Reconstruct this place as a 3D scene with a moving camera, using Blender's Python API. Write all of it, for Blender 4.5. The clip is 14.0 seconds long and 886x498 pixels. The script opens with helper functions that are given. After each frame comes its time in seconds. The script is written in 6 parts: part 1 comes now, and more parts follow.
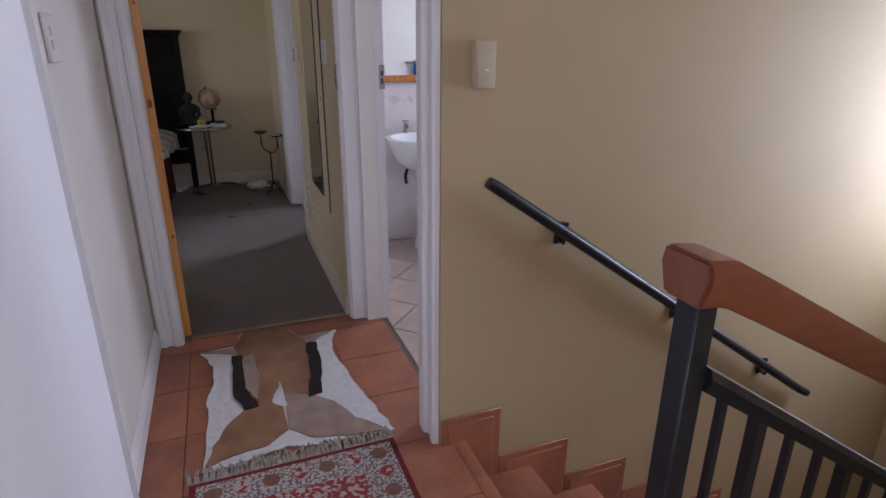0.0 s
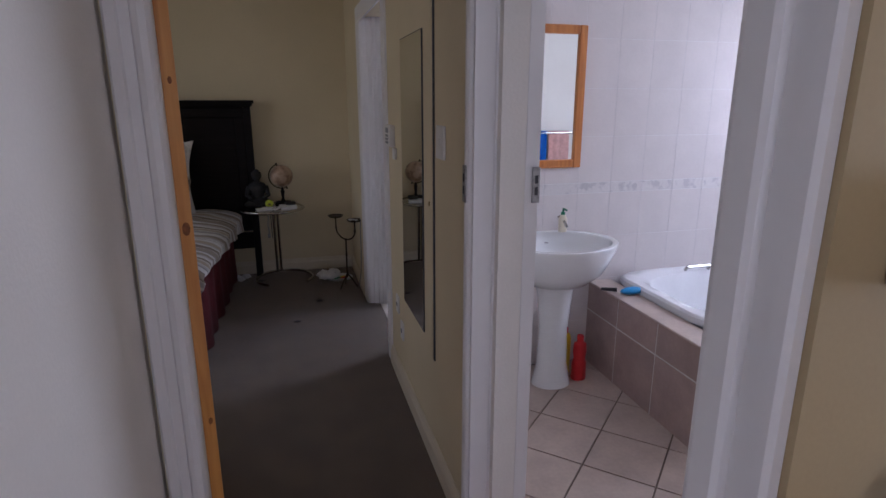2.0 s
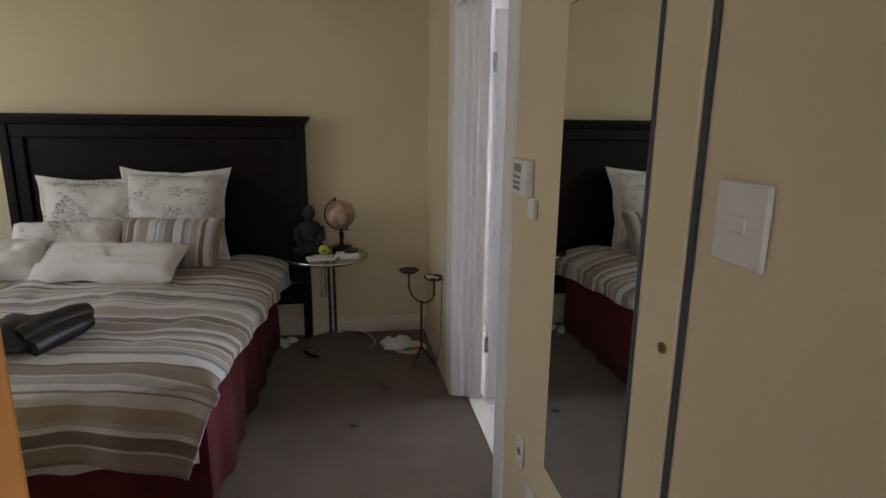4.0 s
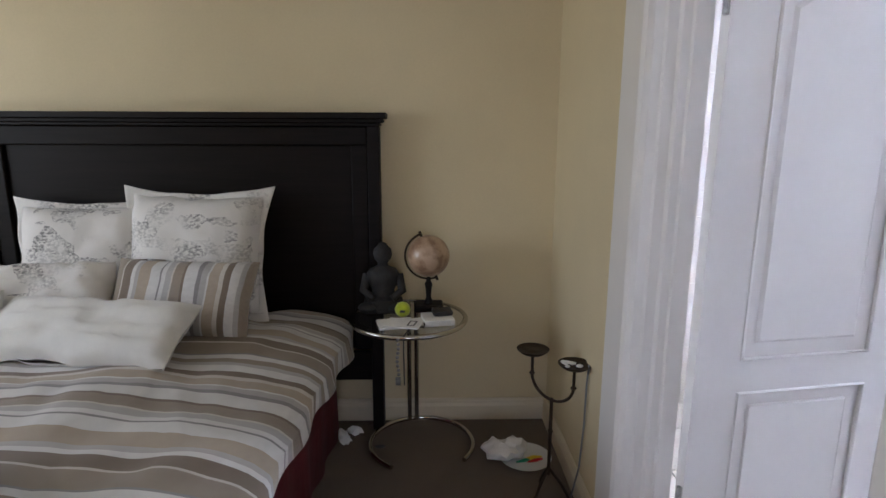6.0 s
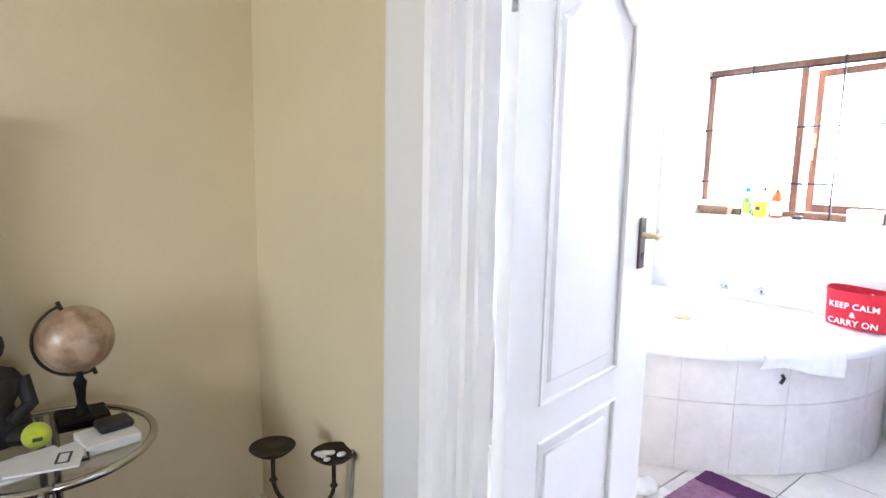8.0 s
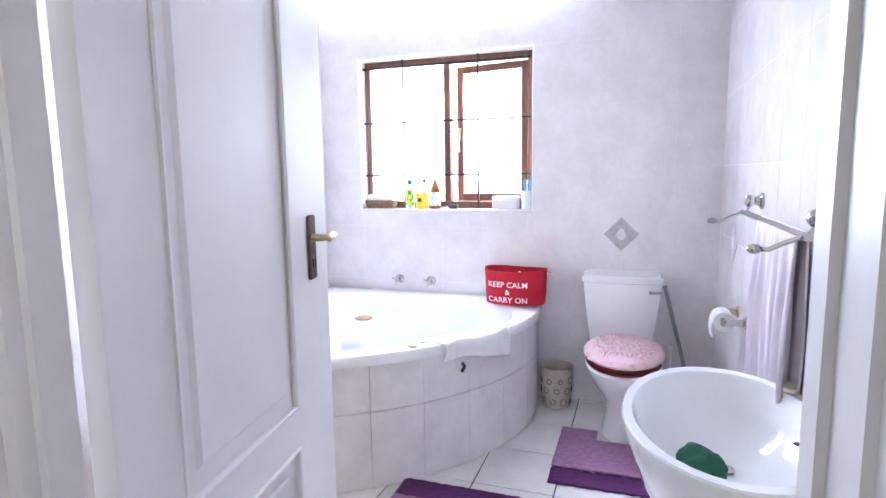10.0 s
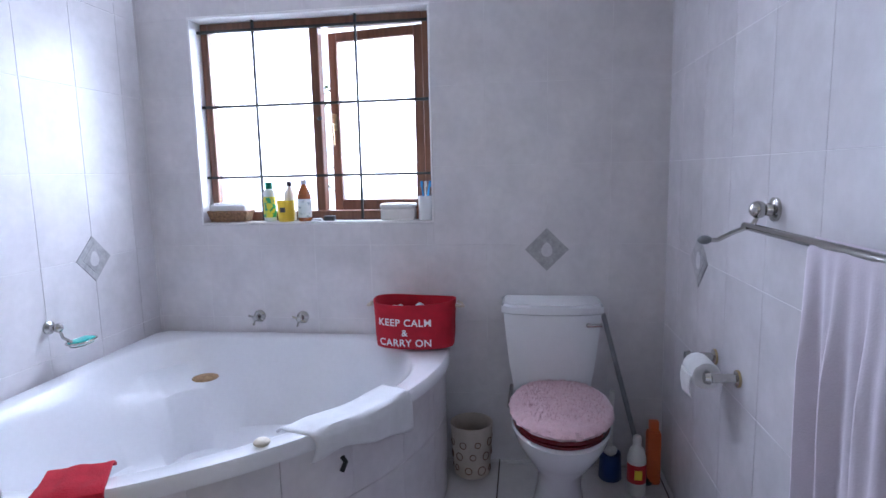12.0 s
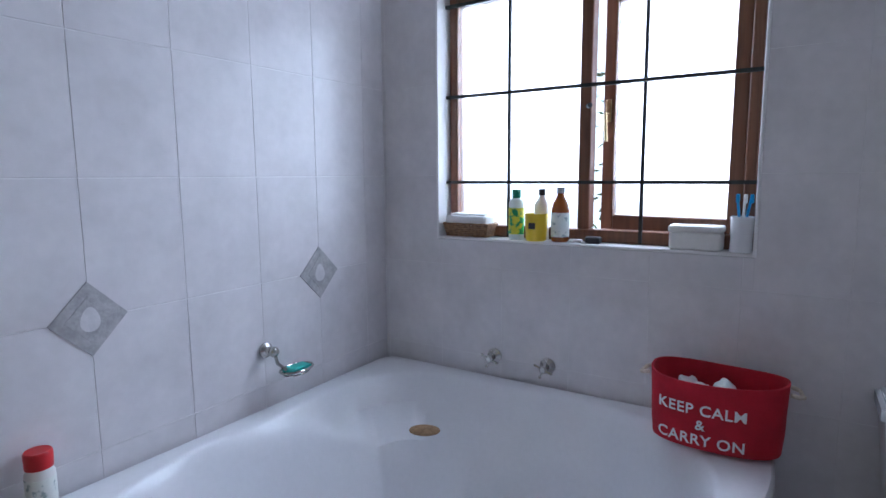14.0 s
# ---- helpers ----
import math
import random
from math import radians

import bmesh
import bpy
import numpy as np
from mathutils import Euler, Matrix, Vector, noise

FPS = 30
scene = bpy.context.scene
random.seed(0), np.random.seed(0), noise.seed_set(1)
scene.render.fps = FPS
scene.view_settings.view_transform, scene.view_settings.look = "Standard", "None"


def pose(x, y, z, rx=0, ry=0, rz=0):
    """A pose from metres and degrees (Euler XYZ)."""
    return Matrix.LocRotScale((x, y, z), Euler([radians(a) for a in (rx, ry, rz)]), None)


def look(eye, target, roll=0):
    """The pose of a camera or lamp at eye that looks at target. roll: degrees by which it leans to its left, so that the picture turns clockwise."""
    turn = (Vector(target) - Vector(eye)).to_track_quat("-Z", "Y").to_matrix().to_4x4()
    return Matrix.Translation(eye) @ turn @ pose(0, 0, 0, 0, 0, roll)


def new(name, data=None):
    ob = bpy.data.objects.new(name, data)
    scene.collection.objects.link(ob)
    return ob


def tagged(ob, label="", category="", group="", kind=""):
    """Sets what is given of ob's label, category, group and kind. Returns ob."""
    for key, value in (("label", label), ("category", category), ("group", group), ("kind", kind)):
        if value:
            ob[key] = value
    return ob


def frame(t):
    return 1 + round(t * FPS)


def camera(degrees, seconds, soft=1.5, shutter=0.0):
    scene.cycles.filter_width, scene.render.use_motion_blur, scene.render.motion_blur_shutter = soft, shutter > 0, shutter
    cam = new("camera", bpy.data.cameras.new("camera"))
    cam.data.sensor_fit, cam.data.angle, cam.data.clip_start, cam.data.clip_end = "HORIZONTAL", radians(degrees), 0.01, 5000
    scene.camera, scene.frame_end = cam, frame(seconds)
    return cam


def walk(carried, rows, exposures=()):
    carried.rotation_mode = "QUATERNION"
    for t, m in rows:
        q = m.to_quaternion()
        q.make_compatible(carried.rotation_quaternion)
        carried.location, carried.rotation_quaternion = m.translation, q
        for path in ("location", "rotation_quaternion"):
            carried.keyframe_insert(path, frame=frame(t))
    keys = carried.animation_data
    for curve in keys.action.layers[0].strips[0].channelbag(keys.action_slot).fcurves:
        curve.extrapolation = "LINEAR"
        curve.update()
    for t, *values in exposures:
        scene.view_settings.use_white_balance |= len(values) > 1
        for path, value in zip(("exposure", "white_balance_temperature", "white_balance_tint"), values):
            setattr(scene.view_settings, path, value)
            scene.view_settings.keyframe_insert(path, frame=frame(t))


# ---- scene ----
cam = camera(76.0, 14.0)
PATH = [
    (0, (-0.026, -0.143, 1.43), (0.659, 1.607, 0.747), 0.4),
    (0.5, (-0.02, 0.082, 1.488), (0.577, 1.874, 0.828), 0.4),
    (1, (-0.026, 0.335, 1.533), (0.526, 2.158, 0.923), 0.4),
    (1.5, (0.007, 0.658, 1.535), (0.533, 2.508, 0.985), 0.2),
    (2, (-0.002, 0.992, 1.527), (0.502, 2.86, 1.02), 0.0),
    (2.2, (-0.026, 1.141, 1.528), (0.481, 3.008, 1.023), -0.4),
    (2.5, (0.0, 1.35, 1.506), (0.491, 3.228, 1.025), 0.1),
    (3, (0.021, 1.712, 1.516), (0.47, 3.601, 1.04), -0.3),
    (3.5, (0.027, 2.063, 1.516), (0.406, 3.97, 1.05), -0.2),
    (3.7, (0.012, 2.14, 1.524), (0.371, 4.054, 1.067), 0.2),
    (5.8, (-0.082, 3.43, 1.452), (-0.019, 5.386, 1.035), 0.3),
    (6, (-0.077, 3.538, 1.45), (-0.022, 5.496, 1.043), 0.2),
    (6.5, (-0.069, 3.766, 1.447), (0.092, 5.723, 1.067), -0.1),
    (7, (-0.071, 3.944, 1.4), (0.406, 5.859, 1.071), 0.0),
    (7.5, (-0.201, 4.076, 1.434), (0.687, 5.837, 1.1), 1.1),
    (8, (-0.241, 4.156, 1.397), (1.0, 5.699, 1.121), 1.1),
    (8.5, (-0.191, 4.193, 1.394), (1.289, 5.512, 1.13), 0.4),
    (9, (-0.078, 4.263, 1.386), (1.578, 5.354, 1.131), -0.3),
    (9.2, (-0.035, 4.289, 1.379), (1.674, 5.295, 1.123), -0.5),
    (11.3, (0.606, 4.514, 1.347), (2.568, 4.794, 1.081), -1.1),
    (11.5, (0.717, 4.536, 1.351), (2.679, 4.815, 1.083), -1.2),
    (12, (0.955, 4.565, 1.354), (2.918, 4.846, 1.088), -1.3),
    (12.5, (1.13, 4.606, 1.367), (3.083, 4.945, 1.097), -1.3),
    (13, (1.271, 4.682, 1.382), (3.181, 5.205, 1.104), -1.0),
    (13.5, (1.431, 4.809, 1.388), (3.263, 5.563, 1.118), -0.8),
    (14, (1.584, 4.861, 1.381), (3.261, 5.922, 1.125), -0.4),
]

# exposure on the way: the picture brightens in the bedroom and darkens again in the bathroom
EXPOSURES = [(0.0, 0.24, 5500, 24), (1.5, 0.0, 5500, 24), (2.5, -0.2, 5550, 22), (3.7, 0.4, 5950, 14), (5.8, 1.07, 5600, 15), (6.5, 1.3, 5500, 14), (7.0, 1.8, 5500, 13), (7.6, 2.3, 5500, 12), (8.1, 2.12, 5500, 12), (9.2, 1.72, 5550, 15), (11.3, 0.28, 5300, 18), (12.0, -0.2, 5250, 18), (13.0, -0.55, 5200, 15), (14.0, -1.03, 5200, 14)]
walk(cam, [(t, look(eye, target, roll)) for t, eye, target, roll in PATH], EXPOSURES)

# ---- world and light ----
world = bpy.data.worlds.new("sky")
scene.world = world
world.use_nodes = True
wn = world.node_tree.nodes
sky = wn.new("ShaderNodeTexSky")
sky.sky_type = "NISHITA"
sky.sun_disc = False
sky.sun_elevation, sky.sun_rotation = radians(48), radians(60)
wn["Background"].inputs["Strength"].default_value = 0.12
world.node_tree.links.new(sky.outputs["Color"], wn["Background"].inputs["Color"])
sun = new("sun", bpy.data.lights.new("sun", "SUN"))
sun.data.energy, sun.data.angle, sun.data.color = 2.5, radians(0.5), (1.0, 0.95, 0.88)
sun.matrix_world = look((20, 20, 30), (0, 0, 0))


def area_light(name, eye, target, w, h, watts, colour):
    lamp = new(name, bpy.data.lights.new(name, "AREA"))
    lamp.data.shape, lamp.data.size, lamp.data.size_y = "RECTANGLE", w, h
    lamp.data.energy, lamp.data.color = watts, colour
    lamp.matrix_world = look(eye, target)
    return lamp


COOL = (0.86, 0.92, 1.0)
area_light("daylight_ensuite", (3.90, 5.53, 1.95), (2.6, 5.55, 0.9), 1.7, 1.7, 158, (0.93, 0.96, 1.0))
area_light("daylight_bedroom", (-3.46, 4.5, 1.55), (-1.0, 4.5, 1.3), 1.9, 1.3, 16, (1.0, 0.94, 0.82))
area_light("daylight_bathroom", (3.47, 3.25, 1.72), (1.5, 2.25, 0.8), 0.8, 0.75, 31, (0.92, 0.95, 1.0))
area_light("daylight_stairs", (3.385, 1.02, 1.15), (-0.4, 1.0, 0.8), 0.6, 1.2, 40, COOL)
# Added fill from behind the start of the walk; its source is unknown.
area_light("fill_landing", (0.1, -2.16, 1.5), (-0.1, 1.5, 0.9), 0.9, 1.2, 14, (0.95, 0.96, 1.0))


# ---- materials ----
def mat(name, colour, rough=0.6, metal=0.0, vary=0.12, scale=6.0, bump=0.1, fine=60.0, second=None, spread=(0.35, 0.65),
        per_piece=0.0, coat=0.0, sheen=0.0):
    """Procedural surface: a colour clouded at two scales, with fine relief."""
    m = bpy.data.materials.new(name)
    m.use_nodes = True
    n, l = m.node_tree.nodes, m.node_tree.links
    b = n["Principled BSDF"]
    co = n.new("ShaderNodeTexCoord")
    big, small = n.new("ShaderNodeTexNoise"), n.new("ShaderNodeTexNoise")
    big.inputs["Scale"].default_value, big.inputs["Detail"].default_value = scale, 5
    small.inputs["Scale"].default_value, small.inputs["Detail"].default_value = fine, 3
    geo = n.new("ShaderNodeNewGeometry")
    l.new(geo.outputs["Position"], big.inputs["Vector"])
    l.new(geo.outputs["Position"], small.inputs["Vector"])
    ramp = n.new("ShaderNodeValToRGB")
    dark = second or tuple(c * (1 - vary) for c in colour)
    ramp.color_ramp.elements[0].position, ramp.color_ramp.elements[1].position = spread
    ramp.color_ramp.elements[0].color, ramp.color_ramp.elements[1].color = (*dark, 1), (*colour, 1)
    l.new(big.outputs["Fac"], ramp.inputs["Fac"])
    mix = n.new("ShaderNodeMixRGB")
    mix.blend_type, mix.inputs["Fac"].default_value = "MULTIPLY", 0.35
    ramp2 = n.new("ShaderNodeValToRGB")
    ramp2.color_ramp.elements[0].color, ramp2.color_ramp.elements[0].position = (1 - vary * 1.6,) * 3 + (1,), 0.3
    ramp2.color_ramp.elements[1].position = 0.7
    l.new(small.outputs["Fac"], ramp2.inputs["Fac"])
    l.new(ramp.outputs["Color"], mix.inputs["Color1"])
    l.new(ramp2.outputs["Color"], mix.inputs["Color2"])
    out = mix.outputs["Color"]
    if per_piece:
        info, hue = n.new("ShaderNodeObjectInfo"), n.new("ShaderNodeHueSaturation")
        rng = n.new("ShaderNodeMapRange")
        rng.inputs["To Min"].default_value, rng.inputs["To Max"].default_value = 1 - per_piece, 1 + per_piece
        l.new(info.outputs["Random"], rng.inputs["Value"])
        l.new(rng.outputs["Result"], hue.inputs["Value"])
        l.new(out, hue.inputs["Color"])
        out = hue.outputs["Color"]
    l.new(out, b.inputs["Base Color"])
    b.inputs["Roughness"].default_value, b.inputs["Metallic"].default_value = rough, metal
    b.inputs["Coat Weight"].default_value, b.inputs["Sheen Weight"].default_value = coat, sheen
    if bump:
        bp = n.new("ShaderNodeBump")
        bp.inputs["Strength"].default_value, bp.inputs["Distance"].default_value = bump, 0.004
        l.new(small.outputs["Fac"], bp.inputs["Height"])
        l.new(bp.outputs["Normal"], b.inputs["Normal"])
    return m


def glassy(name, colour, rough=0.0, ior=1.45):
    m = bpy.data.materials.new(name)
    m.use_nodes = True
    b = m.node_tree.nodes["Principled BSDF"]
    b.inputs["Base Color"].default_value = (*colour, 1)
    b.inputs["Transmission Weight"].default_value, b.inputs["Roughness"].default_value, b.inputs["IOR"].default_value = 1, rough, ior
    return m


def striped(name, stops, axis, repeat, rough=0.85, bump=0.25):
    """Woven cloth with bands of colour along one axis of its cloth map."""
    m = mat(name, (0.6, 0.6, 0.6), rough, bump=bump, fine=420, sheen=0.2)
    n, l = m.node_tree.nodes, m.node_tree.links
    uv, sep, mul, fr, ramp = (n.new("ShaderNode" + k) for k in ("UVMap", "SeparateXYZ", "Math", "Math", "ValToRGB"))
    wob = n.new("ShaderNodeTexNoise")
    wob.inputs["Scale"].default_value = 25
    mul.operation, mul.inputs[1].default_value, fr.operation = "MULTIPLY", repeat, "FRACT"
    l.new(uv.outputs["UV"], sep.inputs["Vector"])
    l.new(sep.outputs[axis], mul.inputs[0])
    l.new(mul.outputs[0], fr.inputs[0])
    ramp.color_ramp.interpolation = "CONSTANT"
    e = ramp.color_ramp.elements
    for k, (p, c) in enumerate(stops):
        el = e[k] if k < 2 else e.new(p)
        el.position, el.color = p, (*c, 1)
    l.new(fr.outputs[0], ramp.inputs["Fac"])
    mix = n.new("ShaderNodeMixRGB")
    mix.blend_type, mix.inputs["Fac"].default_value = "MULTIPLY", 0.25
    l.new(ramp.outputs["Color"], mix.inputs["Color1"])
    l.new(wob.outputs["Fac"], mix.inputs["Color2"])
    l.new(mix.outputs["Color"], n["Principled BSDF"].inputs["Base Color"])
    return m


def grained(name, light, dark, axis="Z", rough=0.4, scale=14.0, knots=True, coat=0.1):
    """Wood with grain running along one axis."""
    m = bpy.data.materials.new(name)
    m.use_nodes = True
    n, l = m.node_tree.nodes, m.node_tree.links
    b, geo, mp, noi = n["Principled BSDF"], n.new("ShaderNodeNewGeometry"), n.new("ShaderNodeMapping"), n.new("ShaderNodeTexNoise")
    sc = {"X": (0.06, 1, 1), "Y": (1, 0.06, 1), "Z": (1, 1, 0.06)}[axis]
    mp.inputs["Scale"].default_value = tuple(scale * k for k in sc)
    noi.inputs["Scale"].default_value, noi.inputs["Detail"].default_value, noi.inputs["Distortion"].default_value = 3, 6, 1.2
    ramp = n.new("ShaderNodeValToRGB")
    ramp.color_ramp.elements[0].position, ramp.color_ramp.elements[1].position = 0.32, 0.68
    ramp.color_ramp.elements[0].color, ramp.color_ramp.elements[1].color = (*dark, 1), (*light, 1)
    l.new(geo.outputs["Position"], mp.inputs["Vector"])
    l.new(mp.outputs["Vector"], noi.inputs["Vector"])
    l.new(noi.outputs["Fac"], ramp.inputs["Fac"])
    l.new(ramp.outputs["Color"], b.inputs["Base Color"])
    b.inputs["Roughness"].default_value, b.inputs["Coat Weight"].default_value = rough, coat
    bp = n.new("ShaderNodeBump")
    bp.inputs["Strength"].default_value, bp.inputs["Distance"].default_value = 0.15, 0.002
    l.new(noi.outputs["Fac"], bp.inputs["Height"])
    l.new(bp.outputs["Normal"], b.inputs["Normal"])
    return m


CREAM = mat("cream_plaster", (0.69, 0.59, 0.385), 0.75, vary=0.06, scale=2.0, bump=0.08, fine=110)
# Cream plaster again, browner and darker: the stairwell's shade put into its colour.
CREAM_SHADED = mat("shaded_cream_plaster", (0.45, 0.345, 0.185), 0.75, vary=0.06, scale=2.0, bump=0.07, fine=110)
GLOSS = mat("white_gloss_paint", (0.80, 0.78, 0.77), 0.38, vary=0.025, scale=5, bump=0.07, fine=35)
CEIL = mat("white_ceiling_paint", (0.80, 0.79, 0.76), 0.8, vary=0.04, scale=3, bump=0.15, fine=80)
PALE = mat("pale_wall_paint", (0.80, 0.76, 0.70), 0.7, vary=0.05, scale=3, bump=0.2, fine=100)
TERRA = mat("terracotta_tile", (0.42, 0.16, 0.085), 0.42, vary=0.3, scale=5, bump=0.15, fine=45, per_piece=0.12)
TERRA_GROUT = mat("terracotta_grout", (0.22, 0.11, 0.07), 0.9, bump=0.3)
CARPET = mat("brown_carpet", (0.122, 0.080, 0.048), 0.98, vary=0.28, scale=5, bump=1.0, fine=240, sheen=0.3)
TILE = mat("marbled_white_tile", (0.74, 0.71, 0.72), 0.22, vary=0.10, scale=7, bump=0.02, fine=30, per_piece=0.015)
TILE_GROUT = mat("pale_tile_grout", (0.80, 0.78, 0.78), 0.9, bump=0.3)
DIAMOND = mat("grey_inset_tile", (0.47, 0.455, 0.46), 0.4, vary=0.25, scale=40, bump=0.3, fine=120)
DIAMOND_LIGHT = mat("pale_inset_tile", (0.65, 0.635, 0.635), 0.35, vary=0.1, scale=40, bump=0.2)
FLOOR_TILE = mat("white_floor_tile", (0.70, 0.67, 0.66), 0.3, vary=0.10, scale=8, bump=0.05, fine=50, per_piece=0.05)
DARK_GROUT = mat("dark_floor_grout", (0.10, 0.095, 0.09), 0.95, bump=0.3)
BEIGE_TILE = mat("beige_floor_tile", (0.56, 0.45, 0.385), 0.35, vary=0.16, scale=7, bump=0.08, fine=50, per_piece=0.06)
BROWN_TILE = mat("mauve_brown_tile", (0.42, 0.31, 0.28), 0.3, vary=0.15, scale=9, bump=0.05, per_piece=0.08)
BROWN_GROUT = mat("brown_floor_grout", (0.20, 0.155, 0.125), 0.95, bump=0.3)
SKIRTCREAM = mat("cream_gloss_paint", (0.70, 0.62, 0.47), 0.4, vary=0.04, scale=6, bump=0.06, fine=35)
WHITE_GROUT = mat("pale_grout", (0.68, 0.66, 0.64), 0.9, bump=0.3)
PINK_TILE = mat("blush_wall_tile", (0.74, 0.685, 0.67), 0.45, vary=0.05, scale=7, bump=0.02, per_piece=0.01)
BORDER_TILE = mat("floral_border_tile", (0.74, 0.70, 0.69), 0.45, second=(0.60, 0.565, 0.575), spread=(0.40, 0.50), scale=22, bump=0.03)
for m, level in ((TILE, 0.35), (PINK_TILE, 0.10), (BORDER_TILE, 0.10)):
    m.node_tree.nodes["Principled BSDF"].inputs["Specular IOR Level"].default_value = level
CERAMIC = mat("white_ceramic", (0.82, 0.83, 0.84), 0.10, vary=0.03, scale=5, bump=0.0, coat=0.4)
ACRYLIC = mat("white_bath_acrylic", (0.80, 0.80, 0.82), 0.18, vary=0.05, scale=4, bump=0.01, coat=0.3)
CHROME = mat("chrome", (0.52, 0.51, 0.48), 0.12, 1.0, vary=0.08, bump=0.0)
OLD_BRASS = mat("worn_brass", (0.55, 0.42, 0.22), 0.3, 1.0, vary=0.25, scale=60, bump=0.05)
DARK_BRASS = mat("antique_brown_plate", (0.13, 0.09, 0.065), 0.42, 0.7, vary=0.3, scale=60, bump=0.1)
STEEL = mat("brushed_steel", (0.45, 0.44, 0.43), 0.4, 1.0, vary=0.25, scale=60, bump=0.1)
BLACK_STEEL = mat("black_painted_steel", (0.018, 0.02, 0.026), 0.38, 0.2, vary=0.3, scale=30, bump=0.08)
BAR = mat("dark_window_bar", (0.03, 0.032, 0.03), 0.5, 0.3, vary=0.3, scale=30, bump=0.1)
IRON = mat("rusty_dark_iron", (0.055, 0.036, 0.025), 0.55, 0.6, vary=0.45, scale=45, bump=0.3)
RAILWOOD = grained("oiled_rail_wood", (0.255, 0.075, 0.028), (0.20, 0.054, 0.02), "X", 0.4, 6)
PINE = grained("varnished_pine", (0.66, 0.32, 0.08), (0.50, 0.20, 0.045), "Z", 0.4, 9)
KNOT = mat("pine_knot", (0.30, 0.10, 0.025), 0.5, vary=0.4, scale=80)
FRAMEWOOD = grained("brown_window_wood", (0.20, 0.078, 0.036), (0.12, 0.045, 0.02), "Z", 0.45, 12)
MIRRORWOOD = grained("orange_mirror_wood", (0.62, 0.24, 0.06), (0.45, 0.15, 0.035), "Z", 0.4, 12)
ESPRESSO = grained("espresso_wood", (0.010, 0.007, 0.007), (0.005, 0.004, 0.004), "X", 0.5, 12, coat=0.0)
ESPRESSO.node_tree.nodes["Principled BSDF"].inputs["Specular IOR Level"].default_value = 0.15
MIRROR = mat("mirror_silver", (0.86, 0.88, 0.87), 0.015, 1.0, vary=0.01, bump=0.0)
FROST = glassy("frosted_pane", (0.96, 0.98, 0.97), 0.35)
GLASS = glassy("clear_glass", (0.95, 0.98, 0.97))
PLASTIC = mat("white_plastic", (0.76, 0.74, 0.70), 0.35, vary=0.05, scale=20, bump=0.02)
GREYPLASTIC = mat("grey_plastic", (0.25, 0.26, 0.27), 0.4, vary=0.1, scale=20, bump=0.02)
BLACKPLASTIC = mat("black_plastic", (0.015, 0.015, 0.017), 0.35, vary=0.2, scale=20, bump=0.02)
BLUEPLASTIC = mat("blue_plastic", (0.02, 0.05, 0.20), 0.35, vary=0.1, bump=0.02)
SKYBLUE = mat("bright_blue_plastic", (0.02, 0.28, 0.62), 0.35, vary=0.15, scale=30, bump=0.02)
GREENCAP = mat("green_plastic", (0.0, 0.20, 0.10), 0.35, vary=0.1, bump=0.02)
YELLOW = mat("yellow_plastic", (0.85, 0.62, 0.03), 0.35, vary=0.1, bump=0.02)
LABELYELLOW = mat("yellow_green_label", (0.72, 0.70, 0.05), 0.5, second=(0.04, 0.38, 0.14), spread=(0.44, 0.5), scale=38, bump=0.0)
LABELWHITE = mat("printed_white_label", (0.76, 0.78, 0.72), 0.5, second=(0.35, 0.42, 0.40), spread=(0.36, 0.44), scale=60, bump=0.0)
AMBER = mat("amber_bottle", (0.34, 0.085, 0.012), 0.15, vary=0.15, bump=0.0, coat=0.4)
CLEARPLASTIC = mat("milky_plastic", (0.70, 0.78, 0.76), 0.3, vary=0.05, bump=0.0)
REDPLASTIC = mat("red_plastic", (0.55, 0.015, 0.02), 0.35, vary=0.1, bump=0.02)
ORANGEPLASTIC = mat("orange_plastic", (0.70, 0.13, 0.02), 0.35, vary=0.15, bump=0.02)
REDFELT = mat("red_felt", (0.50, 0.012, 0.028), 0.95, vary=0.2, scale=18, bump=0.4, fine=300)
REDTOWEL = mat("red_towel", (0.46, 0.006, 0.022), 0.98, vary=0.2, scale=30, bump=0.6, fine=260)
WHITETOWEL = mat("white_towel", (0.80, 0.80, 0.81), 0.98, vary=0.06, scale=30, bump=0.8, fine=260, sheen=0.3)
LILACTOWEL = mat("lilac_towel", (0.66, 0.60, 0.65), 0.98, vary=0.05, scale=12, bump=0.12, fine=260)
BLUETOWEL = mat("blue_towel", (0.01, 0.12, 0.50), 0.98, vary=0.2, scale=30, bump=0.8, fine=260)
PINKTOWEL = mat("pink_towel", (0.72, 0.42, 0.38), 0.98, vary=0.2, scale=30, bump=0.8, fine=260)
PINKFLUFF = mat("pink_plush", (0.72, 0.47, 0.50), 0.98, vary=0.1, scale=45, bump=1.0, fine=220, sheen=0.6)
MATPURPLE = mat("purple_mat_pile", (0.10, 0.02, 0.12), 0.98, vary=0.3, scale=40, bump=1.0, fine=260)
MATLILAC = mat("lilac_mat_pile", (0.34, 0.17, 0.30), 0.98, vary=0.25, scale=40, bump=1.0, fine=260)
LIDRED = mat("dark_red_lid", (0.16, 0.01, 0.016), 0.25, vary=0.2, bump=0.0)
ROPE = mat("cream_rope", (0.66, 0.58, 0.46), 0.9, vary=0.25, scale=120, bump=0.5, fine=220)
WICKER = mat("brown_wicker", (0.40, 0.23, 0.12), 0.7, vary=0.5, scale=90, bump=0.6, fine=200)
PUMICE = mat("brown_pumice", (0.42, 0.27, 0.14), 0.9, vary=0.3, scale=60, bump=0.6, fine=200)
